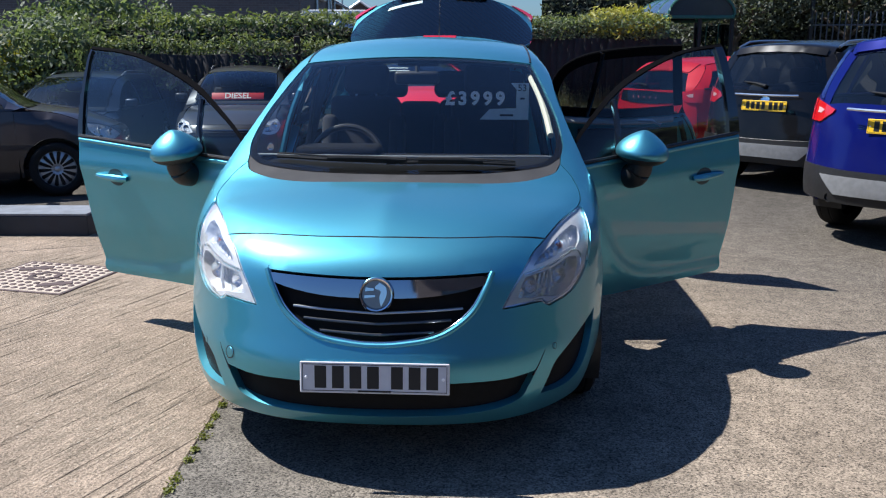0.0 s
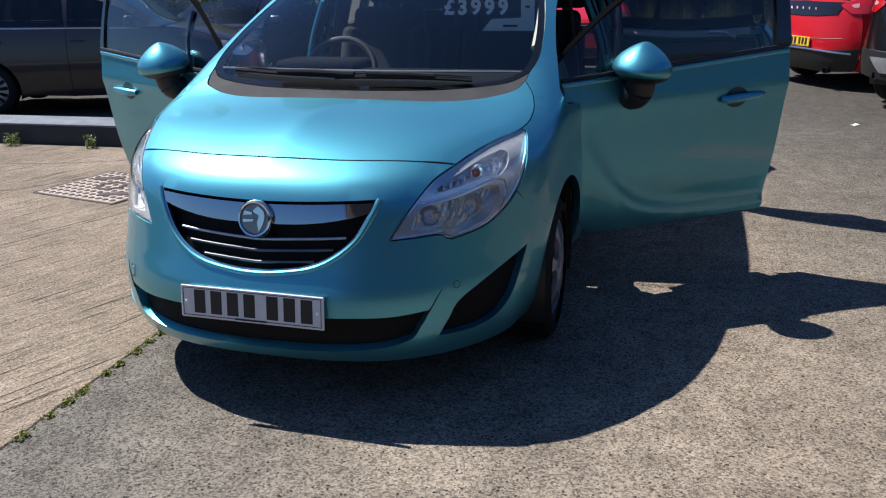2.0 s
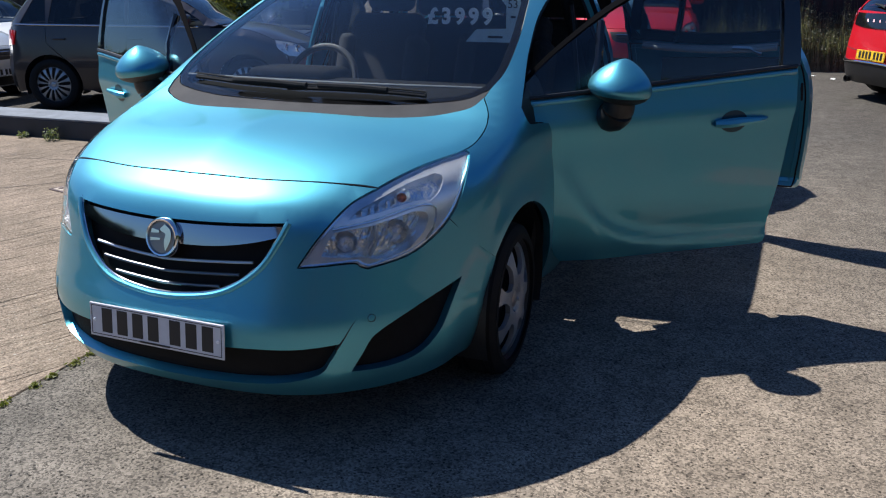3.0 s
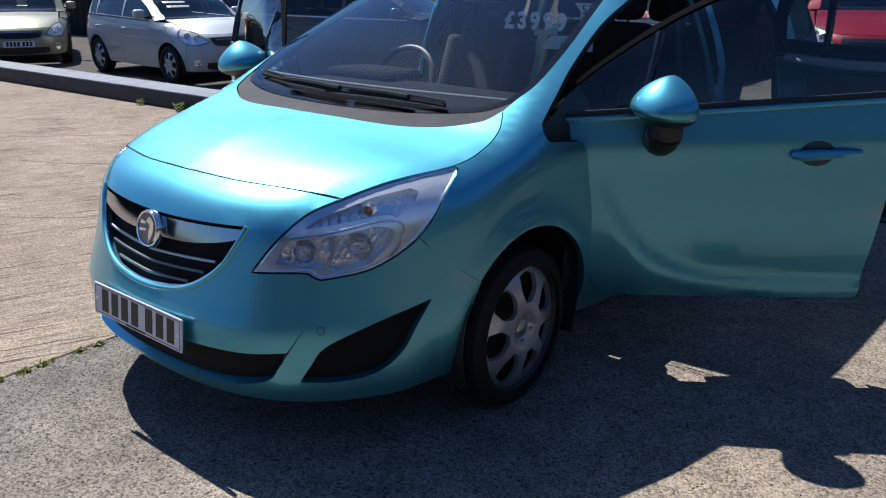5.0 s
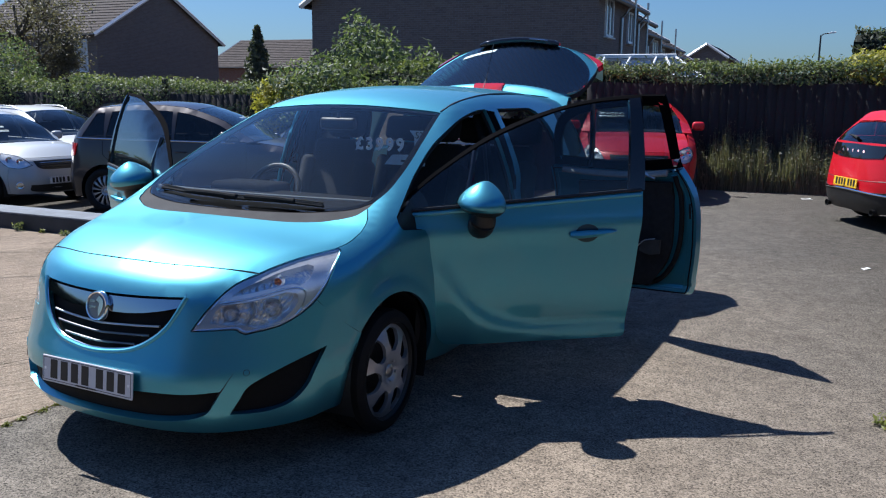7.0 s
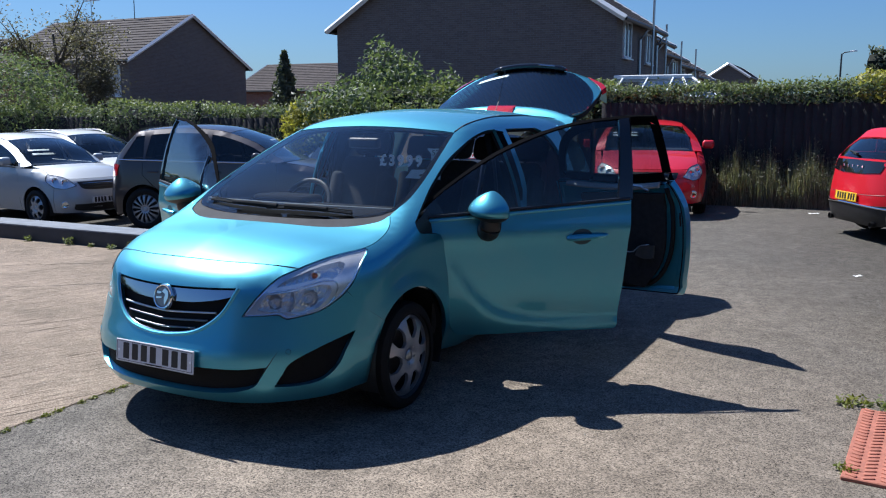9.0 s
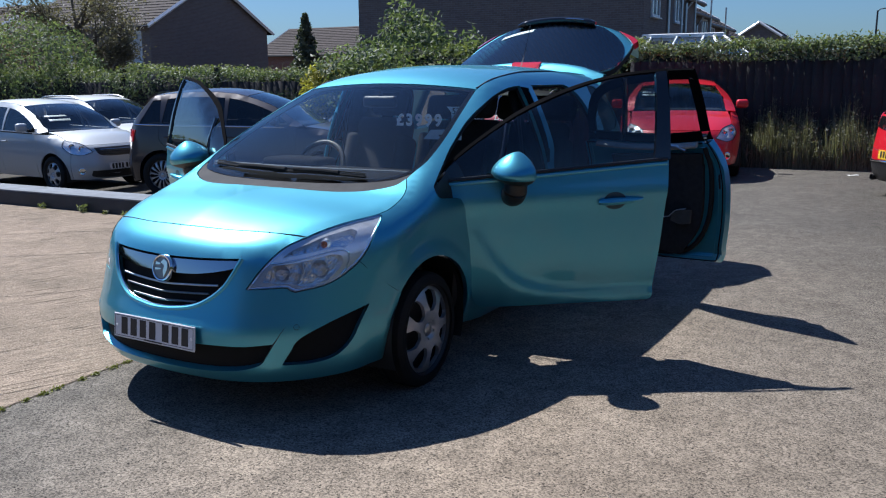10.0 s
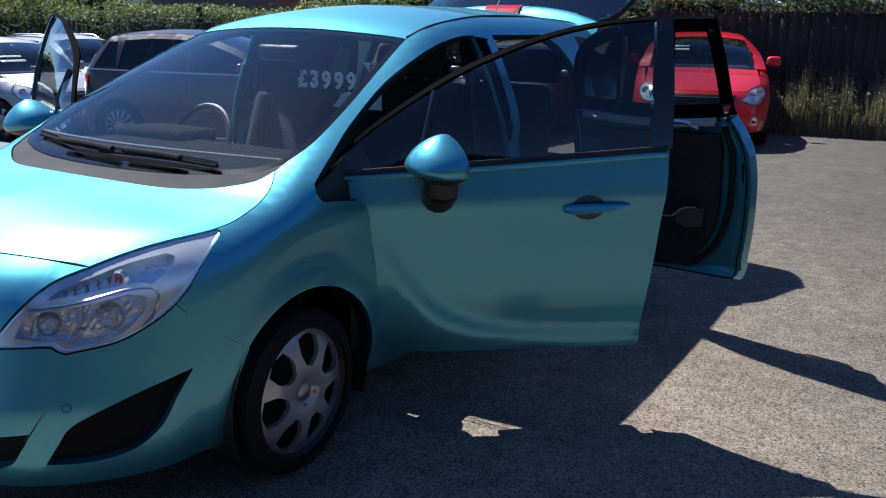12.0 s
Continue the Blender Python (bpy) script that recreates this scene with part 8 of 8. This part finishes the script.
hedge("hedge", "unseen tall hedge added to cut sky light from the side", (13.0, 13.0), (13.0, -5.0), 0, 4.2, 1.4, 6000, LEAF, LEAFTIP, 0.4, 0.12)
hedge("hedge", "tall hedge along the far side of the yard", (-24.0, -16.0), (-24.0, 14.0), 0, 2.6, 1.0, 3000, LEAF, LEAFTIP, 0.4, 0.12)

# ---- small things on the ground ----
cover = part("manhole_cover", rbox(0.74, 0.66, 0.012, 0.004, None, 1), mat("cover_worn", (0.40, 0.33, 0.265), 0.8, vary=0.35, scale=25, bump=0.3, bscale=120), None, "", pose(-2.70, 5.55, 0.008, 0, 0, -14))
tagged(cover, "square cast iron manhole cover with raised studs", "manhole cover")
stud = mesh_of("stud", lathe([(0.001, 0.005), (0.021, 0.0045), (0.024, 0.0)], 10), mat("cover_rust", (0.07, 0.042, 0.04), 0.75, vary=0.4, scale=15, random_v=0.3))
for i in range(11):
    for j in range(10):
        s = new("stud", stud)
        s.parent = cover
        s.matrix_basis = Matrix.Translation((-0.325 + 0.065 * i, -0.292 + 0.065 * j, 0.005))
RUST = stud.materials[0]
part("cover_ring", lathe([(0.075, 0.0), (0.08, 0.007), (0.105, 0.007), (0.11, 0.0)], 28), RUST, cover, "dark raised ring", Matrix.Translation((0, 0, 0.005)))
for cx, cy, a in ((-0.2, 0.16, 35), (0.2, -0.16, 35)):
    part("cover_bar", rbox(0.22, 0.07, 0.008, 0.003, None, 1), RUST, cover, "dark lifting bar", pose(cx, cy, 0.008, 0, 0, a))
part("cover_frame", cat(rbox(0.78, 0.02, 0.010, 0.003, Matrix.Translation((0, 0.342, 0)), 1), rbox(0.78, 0.02, 0.010, 0.003, Matrix.Translation((0, -0.342, 0)), 1), rbox(0.02, 0.66, 0.010, 0.003, Matrix.Translation((0.382, 0, 0)), 1), rbox(0.02, 0.66, 0.010, 0.003, Matrix.Translation((-0.382, 0, 0)), 1)), RUST, cover)
TILE = mat("red_tactile", (0.36, 0.13, 0.085), 0.85, vary=0.2, scale=25, bump=0.3, bscale=150, stain=0.4, stain_scale=6, random_v=0.12)
pad = part("drain_cover", rbox(0.62, 1.0, 0.02, 0.004, None, 1), TILE, None, "", pose(3.13, 4.12, 0.008, 0, 0, -5))
tagged(pad, "rusty red ribbed drain cover set in the asphalt", "drain cover")
ribm = mesh_of("rib", rbox(0.05, 0.017, 0.008, 0.003, None, 1), TILE)
for i in range(9):
    for j in range(22):
        r = new("rib", ribm)
        r.parent = pad
        r.matrix_basis = pose(-0.27 + 0.068 * i, -0.47 + 0.045 * j, 0.012, 0, 0, 25 if (i % 2) else -25)


def tuft(name, label, x, y, r, n, h, material, z=0.0):
    t = tagged(new(name), label, "weed", kind="stuff")
    a = rng.uniform(0, 6.283, n)
    q = r * rng.uniform(0, 1, n) ** 0.6
    pts = np.stack([x + q * np.cos(a), y + q * np.sin(a), z + rng.uniform(0.005, h, n)], 1)
    part("leaf_tuft", leaves(pts, np.tile(np.array([[0, 0, 1.0]]), (n, 1)), 0.018, 0.9), material, t)


for x, y, r, n, h in ((-4.55, 6.80, 0.07, 120, 0.12), (-4.9, 6.82, 0.05, 70, 0.06), (-5.6, 6.82, 0.06, 90, 0.1), (-6.3, 6.82, 0.05, 60, 0.07), (-3.75, 6.80, 0.05, 80, 0.12), (-5.25, 6.83, 0.03, 40, 0.05), (2.83, 4.72, 0.09, 90, 0.05), (3.0, 4.70, 0.1, 110, 0.06), (2.80, 3.75, 0.05, 40, 0.03)):
    tuft("weed_tuft", "small green weed growing in a joint", x, y, r, n, h, LEAFTIP if h > 0.05 else MOSS)
ms = tagged(new("joint_moss"), "green and yellow moss along the slab joint", "moss", kind="stuff")
cy = np.cumsum(rng.uniform(0.05, 0.17, 60)) + 1.9
cy = cy[cy < 6.9]
cl = rng.integers(0, len(cy), 2600)
size = rng.uniform(0.008, 0.026, len(cy))[cl]
mp = np.stack([-0.957 + rng.normal(0, 0.5, 2600) * size, cy[cl] + rng.normal(0, 0.8, 2600) * size, rng.uniform(0.001, 0.014, 2600)], 1)
part("moss_tufts", leaves(mp, np.tile(np.array([[0, 0, 1.0]]), (len(mp), 1)), 0.009, 0.7), MOSS, ms)
# cracks in the slab
CRACK = mat("crack", (0.05, 0.045, 0.04), 0.95, vary=0.3, scale=40)


def crack(points, w):
    p = smooth_curve(points, 10)
    v, f = [], []
    for i, q in enumerate(p):
        j = 0.018 * noise.noise(Vector((q[0] * 9, q[1] * 9, 1)))
        ww = w * (0.5 + 0.8 * abs(noise.noise(Vector((q[0] * 5, q[1] * 5, 7)))))
        d = Vector((p[min(i + 1, len(p) - 1)][0] - p[max(i - 1, 0)][0], p[min(i + 1, len(p) - 1)][1] - p[max(i - 1, 0)][1])).normalized()
        v += [(q[0] - d.y * (ww + j), q[1] + d.x * (ww + j), 0.0075), (q[0] + d.y * (ww - j), q[1] - d.x * (ww - j), 0.0075)]
    k = len(v)
    v += [(a, b, 0.0045) for a, b, _ in v]
    f = [(2 * i, 2 * i + 1, 2 * i + 3, 2 * i + 2) for i in range(len(p) - 1)] + [(k + 2 * i, 2 * i, 2 * i + 2, k + 2 * i + 2) for i in range(len(p) - 1)]
    c = part("slab_crack", (v, f), CRACK, slab, "dark crack", smooth=False)


crack([(-4.6, 4.55), (-4.1, 4.78), (-3.4, 5.35), (-3.1, 5.75), (-2.9, 6.0)], 0.007)
crack([(-6.0, 4.6), (-4.6, 5.9), (-3.6, 6.2), (-2.6, 6.6)], 0.005)
crack([(-3.2, 3.6), (-2.6, 4.1), (-2.2, 5.0)], 0.003)
# paper scraps
SCRAP = mat("paper_scrap", (0.75, 0.74, 0.72), 0.8, vary=0.1)
for x, y, a, w in ((2.24, 14.4, 20, 0.09), (2.53, 14.1, 70, 0.06), (2.86, 8.86, 40, 0.05), (3.3, 13.2, 10, 0.05)):
    sc_ = part("paper_scrap", moved(([(-w, -w * 0.6, 0.003), (w * 0.2, -w * 0.7, 0.012), (w, -w * 0.3, 0.004), (w * 0.8, w * 0.6, 0.010), (-w * 0.1, w * 0.5, 0.002), (-w * 0.9, w * 0.4, 0.009)], [(0, 1, 4, 5), (1, 2, 3, 4)]), pose(x, y, 0, 0, 0, a)), SCRAP, None, smooth=False)
    tagged(sc_, "small white crumpled paper scrap on the asphalt", "litter")
# stones
gr = tagged(new("loose_grit"), "loose grit and small stones on the asphalt", "grit", kind="stuff")
GRIT = mat("grit", (0.22, 0.2, 0.17), 0.9, vary=0.3, scale=3)
gv, gf = [], []
for i in range(2600):
    x, y = rng.uniform(-0.9, 4.5), rng.uniform(1.2, 9.0)
    s = 0.0025 + 0.005 * rng.uniform(0, 1) ** 3
    k = len(gv)
    a = rng.uniform(0, 6.28)
    gv += [(x + s * math.cos(a + 2.09 * q), y + s * math.sin(a + 2.09 * q), 0.0) for q in range(3)] + [(x, y, s * 0.9)]
    gf += [(k, k + 1, k + 3), (k + 1, k + 2, k + 3), (k + 2, k, k + 3)]
part("stones", (gv, gf), GRIT, gr, smooth=False)

# street lamp and roof aerials in the distance
lp = empty("street_lamp", Matrix.Translation((1.66, 60.0, 0)), "tall thin grey street lamp beyond the hedge", "street lamp")
part("pole", tube([(0, 0, 0), (0, 0, 3.0), (0, 0, 5.35)], 0.06, 8, radii=[0.08, 0.065, 0.05]), GUTTER, lp)
part("arm", tube([(0, 0, 5.3), (0.15, 0, 5.42), (0.5, 0, 5.47)], 0.035, 6), GUTTER, lp)
part("lamp_head", rbox(0.42, 0.14, 0.09, 0.03, Matrix.Translation((0.66, 0, 5.5)) @ pose(0, 0, 0, 0, -6, 0)), UPVC, lp)
for ax, ay, az in ((-37.2, 39.4, 7.1),):
    an = empty("roof_aerial", Matrix.Translation((ax, ay, az)), "thin grey television aerial on a ridge", "aerial")
    part("mast", tube([(0, 0, 0), (0, 0, 1.5)], 0.025, 6), GUTTER, an)
    part("boom", tube([(-0.6, 0, 1.4), (0.6, 0, 1.3)], 0.02, 6), GUTTER, an)
    for k in range(6):
        part("element", tube([(-0.55 + 0.22 * k, -0.25, 1.4 - 0.018 * k), (-0.55 + 0.22 * k, 0.25, 1.4 - 0.018 * k)], 0.012, 5), GUTTER, an)
